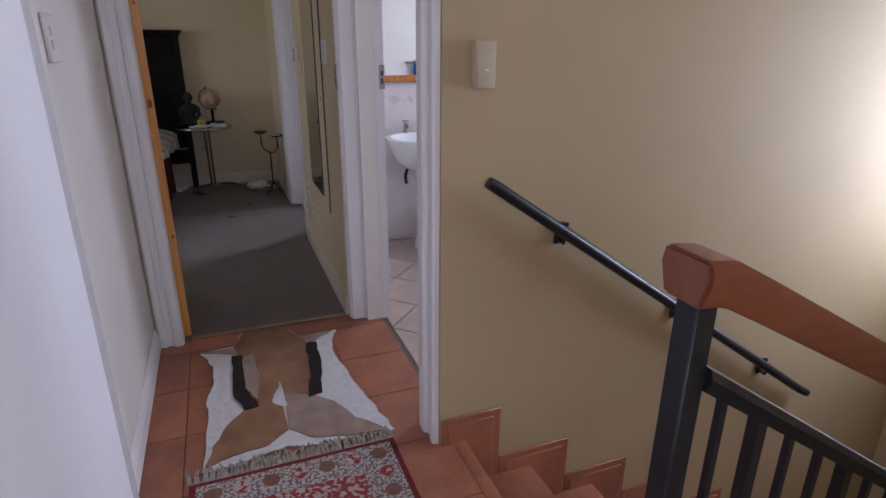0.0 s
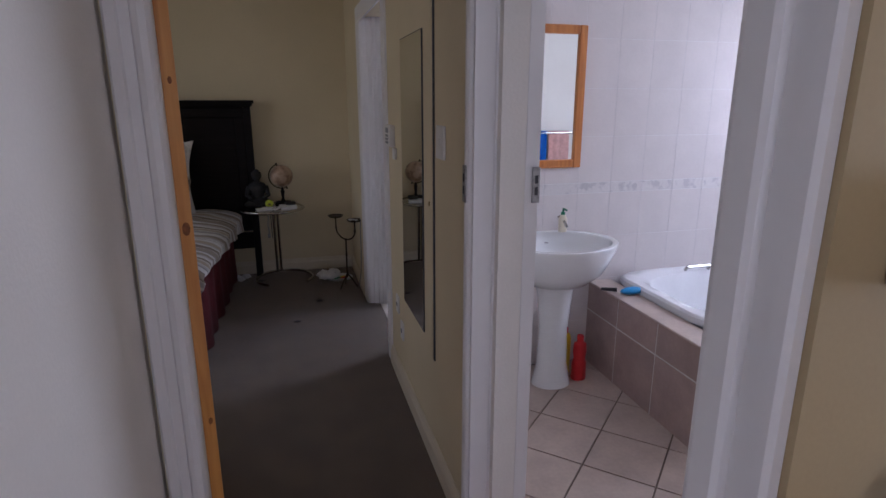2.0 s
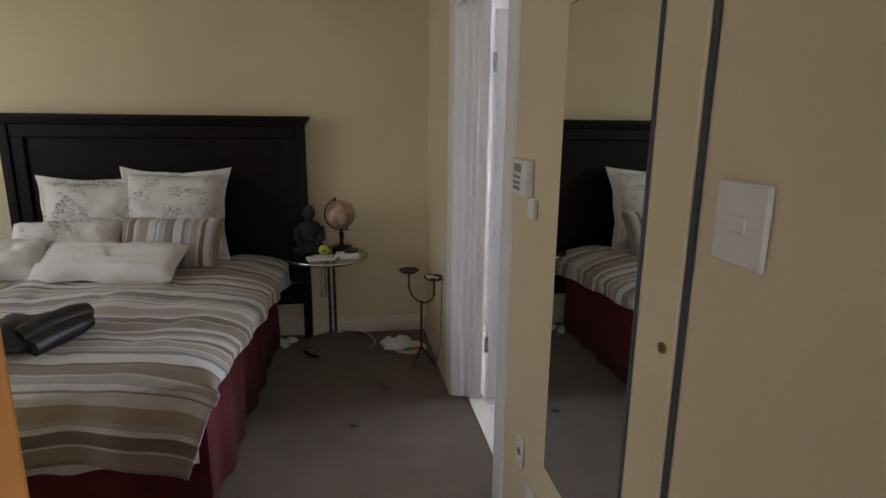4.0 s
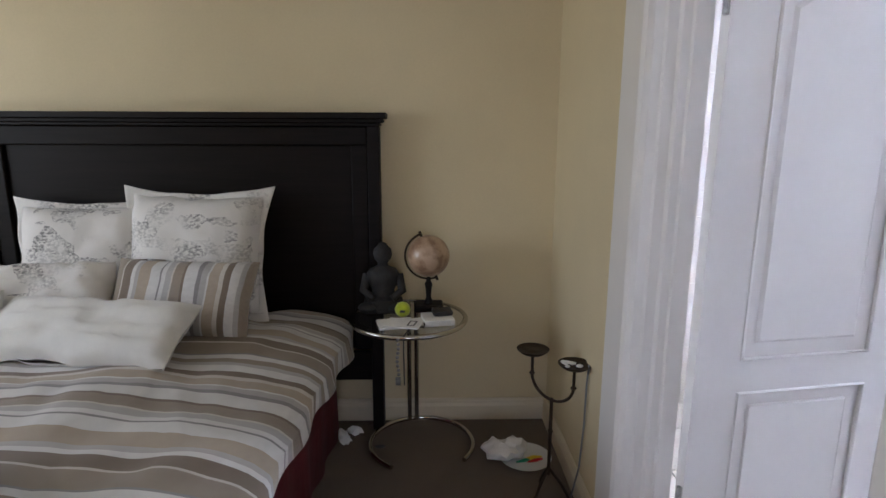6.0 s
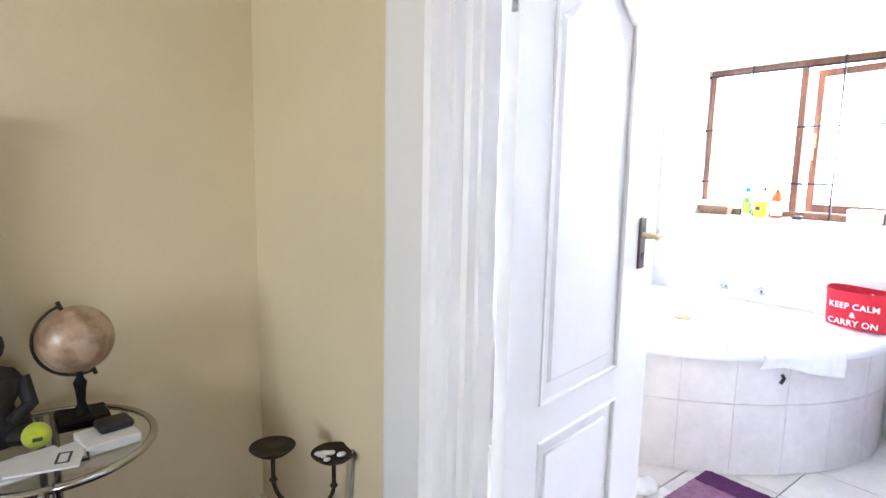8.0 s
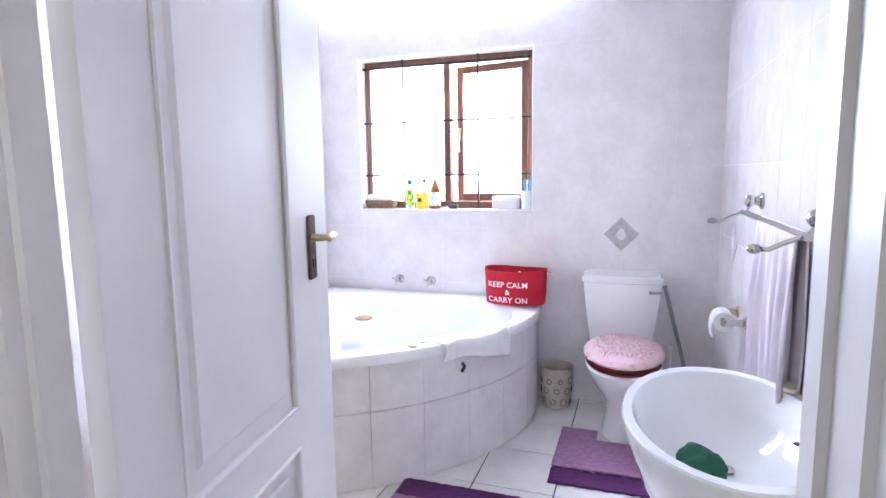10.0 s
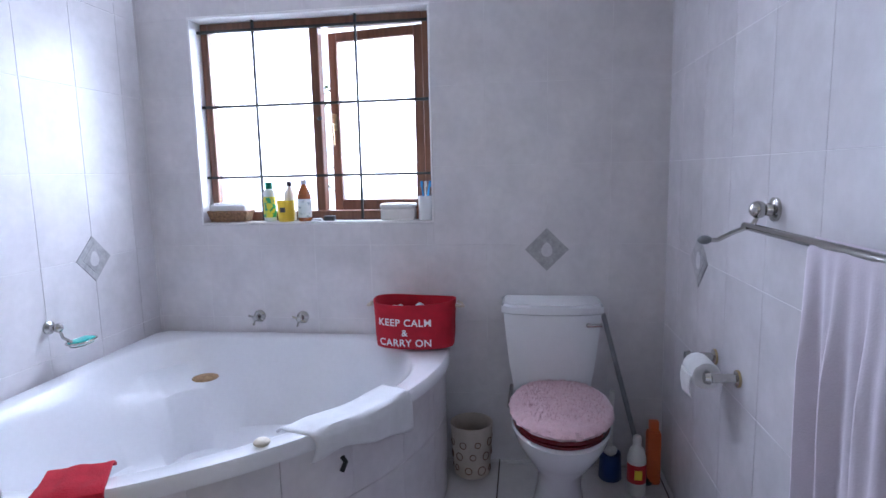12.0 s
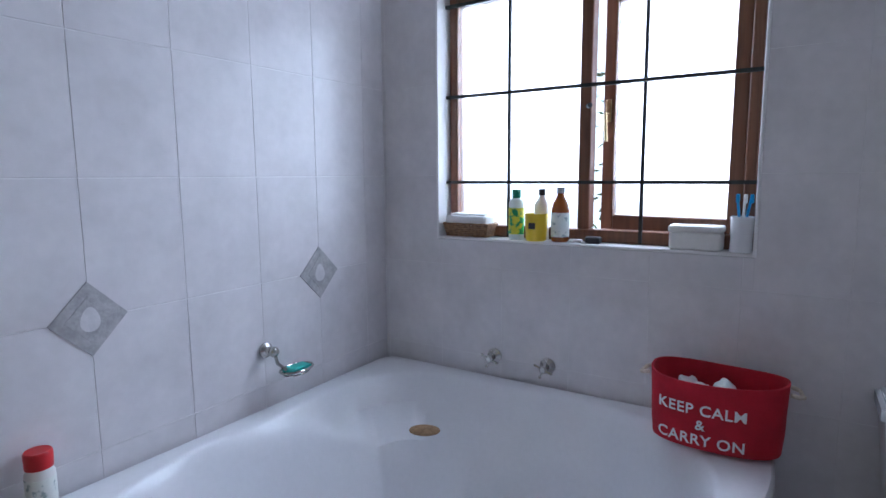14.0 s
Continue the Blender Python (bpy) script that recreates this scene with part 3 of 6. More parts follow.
lo, hi = [bm.verts.new((u, 0, z)) for u, z in ol], [bm.verts.new((u, 0.04, z)) for u, z in ol]
bm.faces.new(lo), bm.faces.new(hi[::-1])
for k in range(len(ol)):
    bm.faces.new((lo[k], lo[(k + 1) % len(ol)], hi[(k + 1) % len(ol)], hi[k]))
leaf = leaf_part("leaf", bm, GLOSS, door, smooth=False)
bm = box(B(), (0.15, 0.011, 0.785), (0.59, 0.026, 1.97))
field = [(0.195, 0.83), (0.545, 0.83)] + [(0.37 + (u - 0.37) * 0.795, z - 0.048) for u, z in reversed(arch)]
fo = [bm.verts.new((u, 0.0105, z)) for u, z in field]
fi = [bm.verts.new((0.37 + (u - 0.37) * 0.93, 0.004, 1.3 + (z - 1.3) * 0.983)) for u, z in field]
bm.faces.new(fi)
for k in range(len(fo)):
    bm.faces.new((fo[k], fo[(k + 1) % len(fo)], fi[(k + 1) % len(fo)], fi[k]))
leaf_part("panel", bm, GLOSS, door, smooth=False)
leaf_part("panel", box(box(B(), (0.15, 0.011, 0.19), (0.59, 0.026, 0.675)), (0.195, 0.004, 0.235), (0.545, 0.014, 0.63), 0.006), GLOSS, door)
leaf_part("moulding", tube(B(), [(0.15, 0.0, 0.785), (0.59, 0.0, 0.785)] + [(u, 0.0, z) for u, z in reversed(arch)], 0.007, 6, True), GLOSS, door)
leaf_part("moulding", tube(B(), [(0.15, 0.0, 0.19), (0.59, 0.0, 0.19), (0.59, 0.0, 0.675), (0.15, 0.0, 0.675)], 0.007, 6, True), GLOSS, door)
plate = leaf_part("lock_plate", box(B(), (0.69, -0.008, 1.088), (0.735, 0.0, 1.258), 0.004), DARK_BRASS, door, "antique brown lock plate")
leaf_part("handle", tube(B(), [(0.712, -0.008, 1.198), (0.712, -0.038, 1.198), (0.716, -0.046, 1.199), (0.724, -0.049, 1.193), (0.75, -0.048, 1.202), (0.782, -0.044, 1.198)], [0.011, 0.009, 0.009, 0.008, 0.009, 0.006], 10), OLD_BRASS, plate, "worn brass lever handle")
# Black block stands in for the shade in the keyhole.
leaf_part("keyhole", box(B(), (0.706, -0.0095, 1.118), (0.719, -0.008, 1.143), 0.002), BLACKPLASTIC, plate)
for z in (0.28, 1.75):
    leaf_part("hinge", box(tube(B(), [(-0.006, 0.012, z), (-0.006, 0.012, z + 0.09)], 0.007, 8), (-0.02, 0.006, z), (0.0, 0.008, z + 0.09)), STEEL, door, "steel butt hinge")

# pine bedroom door, swung open past square
ph, pa = Vector((-0.281, 2.728, 0)), radians(125)
PM = Matrix.Translation(ph) @ Matrix.Rotation(pa, 4, "Z")
pine = thing("door_1", ph, "open varnished pine bedroom door", "door", kind="structure")
bm = B()
for a, b in (((0, 0, 0.015), (0.11, 0.042, 2.03)), ((0.68, 0, 0.015), (0.79, 0.042, 2.03)), ((0.11, 0, 0.015), (0.68, 0.042, 0.22)), ((0.11, 0, 0.95), (0.68, 0.042, 1.08)), ((0.11, 0, 1.92), (0.68, 0.042, 2.03))):
    box(bm, a, b, 0.002)
part("leaf", turn(bm, PM), PINE, pine)
part("panel", turn(box(B(), (0.11, 0.014, 0.22), (0.68, 0.028, 0.95)), PM), PINE, pine)
part("panel", turn(box(B(), (0.11, 0.014, 1.08), (0.68, 0.028, 1.92)), PM), PINE, pine)
for u, w, z, r in ((0.0, 0.020, 1.58, 0.010), (0.0, 0.022, 1.17, 0.020), (0.05, 0.0, 1.3, 0.012), (0.06, 0.0, 0.72, 0.014), (0.0, 0.016, 0.55, 0.012)):
    part("knot", turn(ball(B(), (u, w, z), r, 10, (0.08 if u == 0 else 1, 0.6 if u == 0 else 0.08, 1)), PM), KNOT, pine)


def strike(at, size, label):
    s = thing("strike_plate", at, label, "strike plate")
    x, y, z = at
    a, b, c = size
    part("plate", box(B(), (x - a, y - b, z - c), (x + a, y + b, z + c), 0.0015), STEEL, s)
    # Dark blocks on the plate stand in for shade inside its slots.
    if b > a:
        part("slot", box(B(), (x - a - 0.001, y - b * 0.4, z - c * 0.55), (x - a, y + b * 0.4, z - c * 0.1)), INK_GAP, s)
        part("slot", box(B(), (x - a - 0.001, y - b * 0.4, z + c * 0.1), (x - a, y + b * 0.4, z + c * 0.55)), INK_GAP, s)
    else:
        part("slot", box(B(), (x - a * 0.4, y - b - 0.001, z - c * 0.55), (x + a * 0.4, y - b, z - c * 0.1)), INK_GAP, s)
        part("slot", box(B(), (x - a * 0.4, y - b - 0.001, z + c * 0.1), (x + a * 0.4, y - b, z + c * 0.55)), INK_GAP, s)


strike((0.726, 2.593, 1.275), (0.013, 0.003, 0.055), "worn steel strike plate in the bathroom jamb")
strike((0.5235, 2.682, 1.275), (0.003, 0.013, 0.058), "steel strike plate in the bedroom jamb")


# ---- stairs and rails ----
stairs = thing("staircase", (0.69, 1.0, -0.2), "terracotta tiled stairs going down beside the wall", "stairs", kind="structure")
for k in range(1, 9):
    x = 0.69 + 0.32 * (k - 1)
    part("step", box(B(), (x, 0.53, -2.8), (x + 0.32, 1.499, -0.2 * k - 0.022)), TERRA_GROUT, stairs, smooth=False)
    part("tread", box(B(), (x - 0.02 if k > 1 else x + 0.002, 0.53, -0.2 * k - 0.02), (x + 0.318, 1.497, -0.2 * k), 0.006, 2), TERRA, stairs)
part("nosing", box(B(), (0.66, 0.5, -0.03), (0.712, 1.499, 0.004), 0.008, 2), TERRA, stairs)
for k in range(8):
    x0, x1 = (0.612 if k == 0 else 0.86 + 0.325 * (k - 1)), 0.858 + 0.325 * k
    top = 0.114 if k == 0 else -0.118 - 0.195 * (k - 1)
    part("skirting_tile", box(box(B(), (x0, 1.488, top - 0.4), (x1, 1.4985, top), 0.003), (x0 + 0.025, 1.484, top - 0.4), (x1 - 0.03, 1.489, top - 0.028), 0.003), TERRA, stairs)

rail = thing("wall_handrail", (0.77, 1.46, 1.0), "black steel handrail on the stair wall", "handrail")
part("tube", tube(B(), [(0.755, 1.455, 1.012), (0.775, 1.455, 1.0), (2.50, 1.455, -0.17), (2.56, 1.455, -0.205)], [0.019, 0.021, 0.021, 0.019], 14), BLACK_STEEL, rail)
for x in (1.06, 1.65, 2.24):
    z = 1.0 - 0.678 * (x - 0.775)
    part("bracket", tube(box(B(), (x - 0.02, 1.49, z - 0.05), (x + 0.02, 1.499, z + 0.03), 0.003), [(x, 1.494, z - 0.03), (x, 1.465, z - 0.04), (x, 1.455, z - 0.018)], 0.007, 8), BLACK_STEEL, rail)
    part("screw", ball(B(), (x + 0.025, 1.488, z + 0.02), 0.009, 8), BLACK_STEEL, rail)

bal = thing("stair_balustrade", (0.67, 0.5, -0.2), "black steel stair balustrade with a reddish wooden cap rail", "balustrade")
part("newel_post", box(B(), (0.655, 0.474, 0.0), (0.702, 0.524, 1.04), 0.004), BLACK_STEEL, bal)


def slab_rail(path, half, depth, bev):
    """Rail of rectangular section along a path in the x-z plane."""
    bm = B()
    rings = []
    for x, z in path:
        rings.append([bm.verts.new((x, 0.5 + sy * half * wide, z + dz)) for sy, wide, dz in ((-1, 0.86, 0), (1, 0.86, 0), (1, 1.0, -depth * 0.35), (1, 0.72, -depth), (-1, 0.72, -depth), (-1, 1.0, -depth * 0.35))])
    for p, q in zip(rings, rings[1:]):
        for j in range(6):
            bm.faces.new((p[j], p[(j + 1) % 6], q[(j + 1) % 6], q[j]))
    bm.faces.new(rings[0][::-1]), bm.faces.new(rings[-1])
    if bev:
        bmesh.ops.bevel(bm, geom=[e for e in bm.edges], offset=bev, segments=2, affect="EDGES")
    return bm


part("cap_rail", slab_rail([(0.64, 1.122), (0.70, 1.116), (0.78, 1.075), (2.6, 1.075 - 1.82 * 0.53)], 0.057, 0.085, 0.006), RAILWOOD, bal, "reddish oiled wooden cap rail")
part("top_bar", slab_rail([(0.70, 0.915), (2.6, 0.915 - 1.9 * 0.66)], 0.042, 0.048, 0.0), BLACK_STEEL, bal)
part("bottom_bar", slab_rail([(0.70, 0.06), (2.6, 0.06 - 1.9 * 0.66)], 0.02, 0.03, 0.0), BLACK_STEEL, bal)
for k in range(16):
    x = 0.785 + 0.108 * k
    w = 0.013 if k % 3 == 1 else 0.0075
    part("baluster", box(B(), (x - w, 0.5 - w, 0.06 - 0.66 * (x - 0.70) - 0.01), (x + w, 0.5 + w, 0.895 - 0.66 * (x - 0.70))), BLACK_STEEL, bal, smooth=False)


# ---- bed ----
XL, XR, YF, YH = -1.92, -0.48, 4.32, 6.08
bed = thing("bed", (-1.2, 5.2, 0), "double bed with striped duvet and burgundy valance", "bed")
bm = B()
n = 90
loop = []
for x, y, dx, dy, cnt in ((XR - 0.035, 6.06, 0, -1.72, 44), (XR - 0.035, YF + 0.005, -1.35, 0, 34), (XL + 0.06, YF + 0.02, 0, 1.72, 20)):
    loop += [(x + dx * k / cnt, y + dy * k / cnt) for k in range(cnt)]
cx, cy = -1.2, 5.2
rows = []
for z, amp in ((0.55, 0.0), (0.32, 0.006), (0.012, 0.016)):
    row = []
    for k, (x, y) in enumerate(loop):
        o = amp * (math.sin(k * 0.9) + 0.6 * math.sin(k * 0.37 + 1))
        d = Vector((x - cx, y - cy)).normalized()
        row.append(bm.verts.new((x + d.x * o - 0.055 * (6.06 - y) / 1.74, y + d.y * o, z)))
    rows.append(row)
for p, q in zip(rows, rows[1:]):
    for k in range(len(loop) - 1):
        bm.faces.new((p[k], p[k + 1], q[k + 1], q[k]))
part("valance", bm, VALANCE, bed, "pleated burgundy valance", solid=0.006)
part("base", box(B(), (XL + 0.08, YF + 0.06, 0.05), (XR - 0.15, 6.08, 0.36), 0.02), VALANCE, bed)
part("mattress", box(B(), (XL + 0.03, YF + 0.02, 0.36), (XR - 0.11, 6.08, 0.58), 0.06, 3), LINEN, bed)
part("foot_sheet", sheet(B(), lambda u, v: (XR - 0.12 - 1.27 * u, YF - 0.012 - 0.012 * math.sin(u * 40) * v, 0.5 - 0.26 * v), 40, 4), LINEN, bed, solid=0.004)


def drape(u, v):
    y = YF - 0.29 - 0.13 * u ** 6 + v * (6.06 - YF + 0.29 + 0.13 * u ** 6)
    x = XL - 0.30 + u * (XR + 0.05 + 0.10 * max(0, (y - YF) / 1.7) - 0.35 * max(0, YF - y) - XL + 0.30)
    ex, ey = max(0, x - XR), max(0, YF - y)
    wx = max(0, XL - x)
    over = max(ex, ey, wx) if not (ex and ey) else max(ex, ey) + 0.6 * min(ex, ey)
    puff = 0.018 * math.sin(x * 7 + y * 3) * math.sin(y * 6 - x * 2) + 0.03 * noise.noise((x * 2.2, y * 2.2, 0.3)) + 0.014 * noise.noise((x * 7, y * 7, 4)) + 0.010 * abs(noise.noise((x * 9 + y * 5, y * 4 - x * 2, 9)))
    edge = min(1, max(0, min(XR - x, y - YF, x - XL)) / 0.24)
    top = 0.588 + 0.062 * edge ** 0.65 + puff * (0.35 + 0.65 * edge)
    px, py = min(max(x, XL - 0.03), XR + 0.028), max(y, YF - 0.035)
    bend = min(1, over / 0.06)
    hang = over - 0.02 * bend
    fold = 0.016 * math.sin(17 * (y if ex > ey else x) + 2) * min(1, hang / 0.12) if over else 0
    if ex:
        px += fold + 0.02 * min(1, hang / 0.2)
    if ey:
        py -= fold + 0.02 * min(1, hang / 0.2)
    return (px + 0.03 - 0.09 * (6.06 - py) / 1.74, py, max(0.03, top - max(0, hang)))


part("duvet", sheet(B(), drape, 90, 110), DUVET, bed, "beige, white and brown striped duvet", solid=0.018)

hb = thing("headboard", (-1.18, 6.15, 0), "dark espresso wooden headboard against the cream wall", "headboard")
HX0, HX1 = -2.08, -0.29
part("panel", box(B(), (HX0 + 0.09, 6.14, 0.42), (HX1 - 0.09, 6.165, 1.42)), ESPRESSO, hb, smooth=False)
for x0, x1 in ((HX0, HX0 + 0.055), (HX1 - 0.055, HX1)):
    part("post", box(B(), (x0, 6.105, 0.004), (x1, 6.185, 1.47), 0.004), ESPRESSO, hb)
for x0, x1 in ((HX0 + 0.055, HX0 + 0.13), (HX1 - 0.13, HX1 - 0.055)):
    part("stile", box(B(), (x0, 6.12, 0.42), (x1, 6.175, 1.40), 0.006), ESPRESSO, hb)
part("top_rail", box(B(), (HX0 + 0.055, 6.115, 1.385), (HX1 - 0.055, 6.18, 1.47), 0.006), ESPRESSO, hb)
part("bottom_rail", box(B(), (HX0 + 0.055, 6.125, 0.26), (HX1 - 0.055, 6.165, 0.40), 0.005), ESPRESSO, hb)
for dx, dz0, dz1 in ((0.005, 1.47, 1.485), (0.018, 1.485, 1.502), (0.032, 1.502, 1.528)):
    part("cornice", box(B(), (HX0 - dx, 6.10 - dx, dz0), (HX1 + dx, 6.19, dz1), 0.003), ESPRESSO, hb)


def pillow(name, at, w, h, t, m, tilt, yaw, label, flange=0.0, material2=None, seed=0, soft=False):
    """Stuffed cloth pillow: w wide, h high, t thick, leaning back by tilt."""
    p = thing(name, at, label, "pillow", "pillows on the bed")
    bm = B()
    sw, sh = w / 2 - flange, h / 2 - flange
    M = Matrix.Translation(at) @ Matrix.Rotation(radians(yaw), 4, "Z") @ Matrix.Rotation(radians(tilt), 4, "X")
    for sgn in (-1, 1):
        def f(u, v):
            a, b = 2 * u - 1, 2 * v - 1
            pin = 1 - 0.05 * (abs(a) * (1 - b * b) * 0 + (1 - abs(b)) * abs(a)) - 0.04 * (1 - abs(a)) * abs(b)
            bulge = max(0, (1 - a ** 4) * (1 - b ** 4)) ** 0.55
            wr = (0.018 if soft else 0.014) * noise.noise((a * 2.5 + seed, b * 2.5, sgn)) + (0.008 if soft else 0.006) * (0.5 - abs(noise.noise((a * 3 + b * 1.5 + seed, b * 1.2 - a * 2, sgn)))) + 0.009 * noise.noise((a * 6 + seed, b * 4 + a * 3, sgn)) + 0.004 * noise.noise((a * 14 + seed, b * 14, sgn))
            if soft:
                sag = 0.025 * noise.noise((a * 1.3 + seed, b * 1.3, 3.0)) - 0.02 * a * a
                return (a * sw * (1 - 0.04 * abs(b) ** 3 - 0.05 * (1 - abs(b))), sgn * -(t / 2) * bulge * (1 + 13 * wr) - 0.002 * sgn + sag, b * sh * (1 - 0.06 * (1 - abs(a)) * abs(b)) + wr * 0.9 + h / 2 + sag * 0.6)
            return (a * sw * pin, sgn * -(t / 2) * bulge * (1 + 8 * wr) - 0.002 * sgn, b * sh * (1 - 0.05 * (1 - abs(a)) * abs(b)) + wr * 0.5 + h / 2)
        sheet(bm, f, 26, 26)
    bmesh.ops.remove_doubles(bm, verts=bm.verts, dist=0.0005)
    part("cover", turn(bm, M), m, p)
    if flange:
        fl = B()
        def rim(u, v):
            ang = u * 2 * math.pi
            c, s = math.cos(ang), math.sin(ang)
            k = 1 / max(abs(c), abs(s))
            corner = min(abs(c), abs(s)) * k
            k *= 0.955 + 0.045 * corner ** 2
            e = flange * v * (0.55 + 0.6 * corner ** 3)
            wob = 0.012 * math.sin(ang * 9 + seed) * v
            return (c * k * (sw * 0.985 + e), wob, s * k * (sh * 0.985 + e) + h / 2)
        sheet(fl, rim, 64, 3)
        part("flange", turn(fl, M), m if not material2 else material2, p, solid=0.004)
    return p


pillow("pillow", (-1.085, 5.89, 0.635), 0.66, 0.60, 0.22, PRINT, -16, -3, "large square pillow with grey faded print leaning on the headboard", 0.045, PRINT, 1)
pillow("pillow", (-1.55, 5.925, 0.635), 0.64, 0.55, 0.20, PRINT, -15, 4, "large square pillow with grey faded print beside its twin", 0.045, PRINT, 5)
pillow("cushion", (-1.07, 5.66, 0.645), 0.60, 0.33, 0.15, CUSHION, -30, -8, "beige and brown striped cushion in front of the pillows", 0, None, 3)
pillow("pillow", (-1.60, 5.66, 0.655), 0.56, 0.32, 0.16, PRINT, -34, 8, "small pale floral pillow on the duvet", 0, None, 7, True)
pillow("pillow", (-1.33, 5.40, 0.655), 0.80, 0.29, 0.15, LINEN, -60, -10, "soft plain white pillow lying on the duvet", 0, None, 9, True)
pillow("pillow", (-1.83, 5.45, 0.66), 0.42, 0.26, 0.13, LINEN, -45, 14, "soft plain white pillow at the far side of the bed", 0, None, 11, True)


# ---- bathroom one, seen through its doorway ----
def pedestal_basin(name, at, face, w, d, top, label, dish=0.13, taps=(-0.11, 0.11)):
    """Oval basin on a pedestal, its back on the wall. face: +1 looks to +y, -1 to -y."""
    x, y = at
    t = thing(name, (x, y, 0), label, "basin")

    def P(r, a, z, sq=1.0):
        c, s = math.cos(a), math.sin(a)
        yy = face * (d / 2 + s * d / 2 * r)
        if s < -0.5:
            yy = face * (d / 2 - d / 2 * r * (0.5 + (-s - 0.5) * 0.98))
        return (x + c * w / 2 * r, y + yy, z)
    bm = B()
    prof = [(0.30, top - 0.235), (0.52, top - 0.225), (0.78, top - 0.16), (0.93, top - 0.07), (1.0, top - 0.02), (1.0, top - 0.004), (0.985, top), (0.90, top - 0.002), (0.87, top - 0.012), (0.78, top - 0.07), (0.5, top - dish), (0.12, top - dish - 0.012)]
    n = 40
    rings = [[bm.verts.new(P(r, 2 * math.pi * k / n, z)) for k in range(n)] for r, z in prof]
    for p, q in zip(rings, rings[1:]):
        for k in range(n):
            bm.faces.new((p[k], p[(k + 1) % n], q[(k + 1) % n], q[k]))
    bm.faces.new(rings[0][::-1]), bm.faces.new(rings[-1])
    bowl = part("bowl", bm, CERAMIC, t)
    part("pedestal", lathe(B(), [(0.11, 0.002), (0.105, 0.03), (0.085, 0.12), (0.078, 0.35), (0.095, top - 0.3), (0.12, top - 0.2)], (x, y + face * d * 0.45, 0), 24, 1.0, 0.85), CERAMIC, t)
    # Dark disc stands in for the shade in the overflow hole.
    part("overflow", lathe(B(), [(0.008, 0), (0.012, 0.002)], (x, y + face * d * 0.18, top - 0.05), 12), INK_GAP, bowl)
    part("waste", lathe(B(), [(0.02, 0), (0.022, 0.004), (0.01, 0.006)], (x, y + face * d * 0.5, top - dish - 0.01), 16), CHROME, bowl)
    for sx in taps:
        tap = part("tap", tube(B(), [(x + sx, y + face * 0.045, top - 0.002), (x + sx, y + face * 0.045, top + 0.05), (x + sx, y + face * 0.075, top + 0.062), (x + sx, y + face * 0.11, top + 0.04)], [0.012, 0.011, 0.009, 0.008], 10), CHROME, t, "chrome pillar tap")
        part("cross_handle", tube(tube(tube(B(), [(x + sx, y + face * 0.045, top + 0.05), (x + sx, y + face * 0.045, top + 0.085)], 0.006, 8), [(x + sx - 0.025, y + face * 0.045, top + 0.083), (x + sx + 0.025, y + face * 0.045, top + 0.083)], 0.005, 8),
                                  [(x + sx, y + face * 0.02, top + 0.083), (x + sx, y + face * 0.07, top + 0.083)], 0.005, 8), CHROME, tap)
    return t


pedestal_basin("basin", (1.33, 3.848), -1, 0.62, 0.50, 0.82, "white pedestal basin in the first bathroom")
t = thing("soap_bottle", (1.44, 3.79, 0.82), "pale yellow pump bottle of soap on the basin", "soap bottle")
part("bottle", lathe(B(), [(0.022, 0), (0.025, 0.006), (0.025, 0.07), (0.017, 0.09), (0.010, 0.098)], (1.44, 3.79, 0.82), 16, 1, 0.75), SOAP, t)
part("pump", tube(lathe(B(), [(0.012, 0.098), (0.012, 0.112), (0.005, 0.114), (0.005, 0.13)], (1.44, 3.79, 0.82), 12), [(1.44, 3.79, 0.95), (1.44, 3.75, 0.948)], 0.005, 8), GREENCAP, t)
t = thing("waste_pipe", (1.21, 3.74, 0.5), "black flexible waste pipe under the basin", "pipe")
part("hose", tube(B(), [(1.26, 3.70, 0.64), (1.22, 3.735, 0.60), (1.20, 3.75, 0.52), (1.215, 3.78, 0.46), (1.24, 3.845, 0.45)], 0.012, 10), BLACKPLASTIC, t)
t = thing("yellow_bottle", (1.455, 3.71, 0), "yellow plastic bottle behind the basin pedestal", "bottle")
part("bottle", lathe(B(), [(0.030, 0.001), (0.034, 0.008), (0.034, 0.21), (0.026, 0.24), (0.014, 0.25)], (1.455, 3.71, 0), 18, 1, 0.8), YELLOW, t)
part("cap", lathe(B(), [(0.015, 0.25), (0.015, 0.278), (0.012, 0.281)], (1.455, 3.71, 0), 14), REDPLASTIC, t)
t = thing("mirror", (1.27, 3.83, 1.17), "wood-framed bathroom mirror above the basin", "mirror")
part("glass", box(B(), (1.03, 3.838, 1.19), (1.51, 3.841, 1.88)), MIRROR, t, smooth=False)
for a, b in (((1.0, 3.822, 1.17), (1.045, 3.847, 1.905)), ((1.501, 3.822, 1.17), (1.546, 3.847, 1.905)), ((1.045, 3.823, 1.17), (1.501, 3.846, 1.215)), ((1.045, 3.823, 1.86), (1.501, 3.846, 1.905))):
    part("frame", box(B(), a, b, 0.005), MIRRORWOOD, t)

TX, TY, TZ = 1.66, 2.84, 0.50
t = thing("bathtub", (2.3, 3.35, 0), "white built-in bathtub with a mauve-brown tiled surround", "bathtub")
sur = part("surround", box(box(B(), (TX + 0.0045, TY + 0.0045, 0.0), (TX + 0.06, 3.85, TZ - 0.008)), (TX + 0.06, TY + 0.0045, 0.0), (3.418, TY + 0.06, TZ - 0.008)), WHITE_GROUT, t, smooth=False)
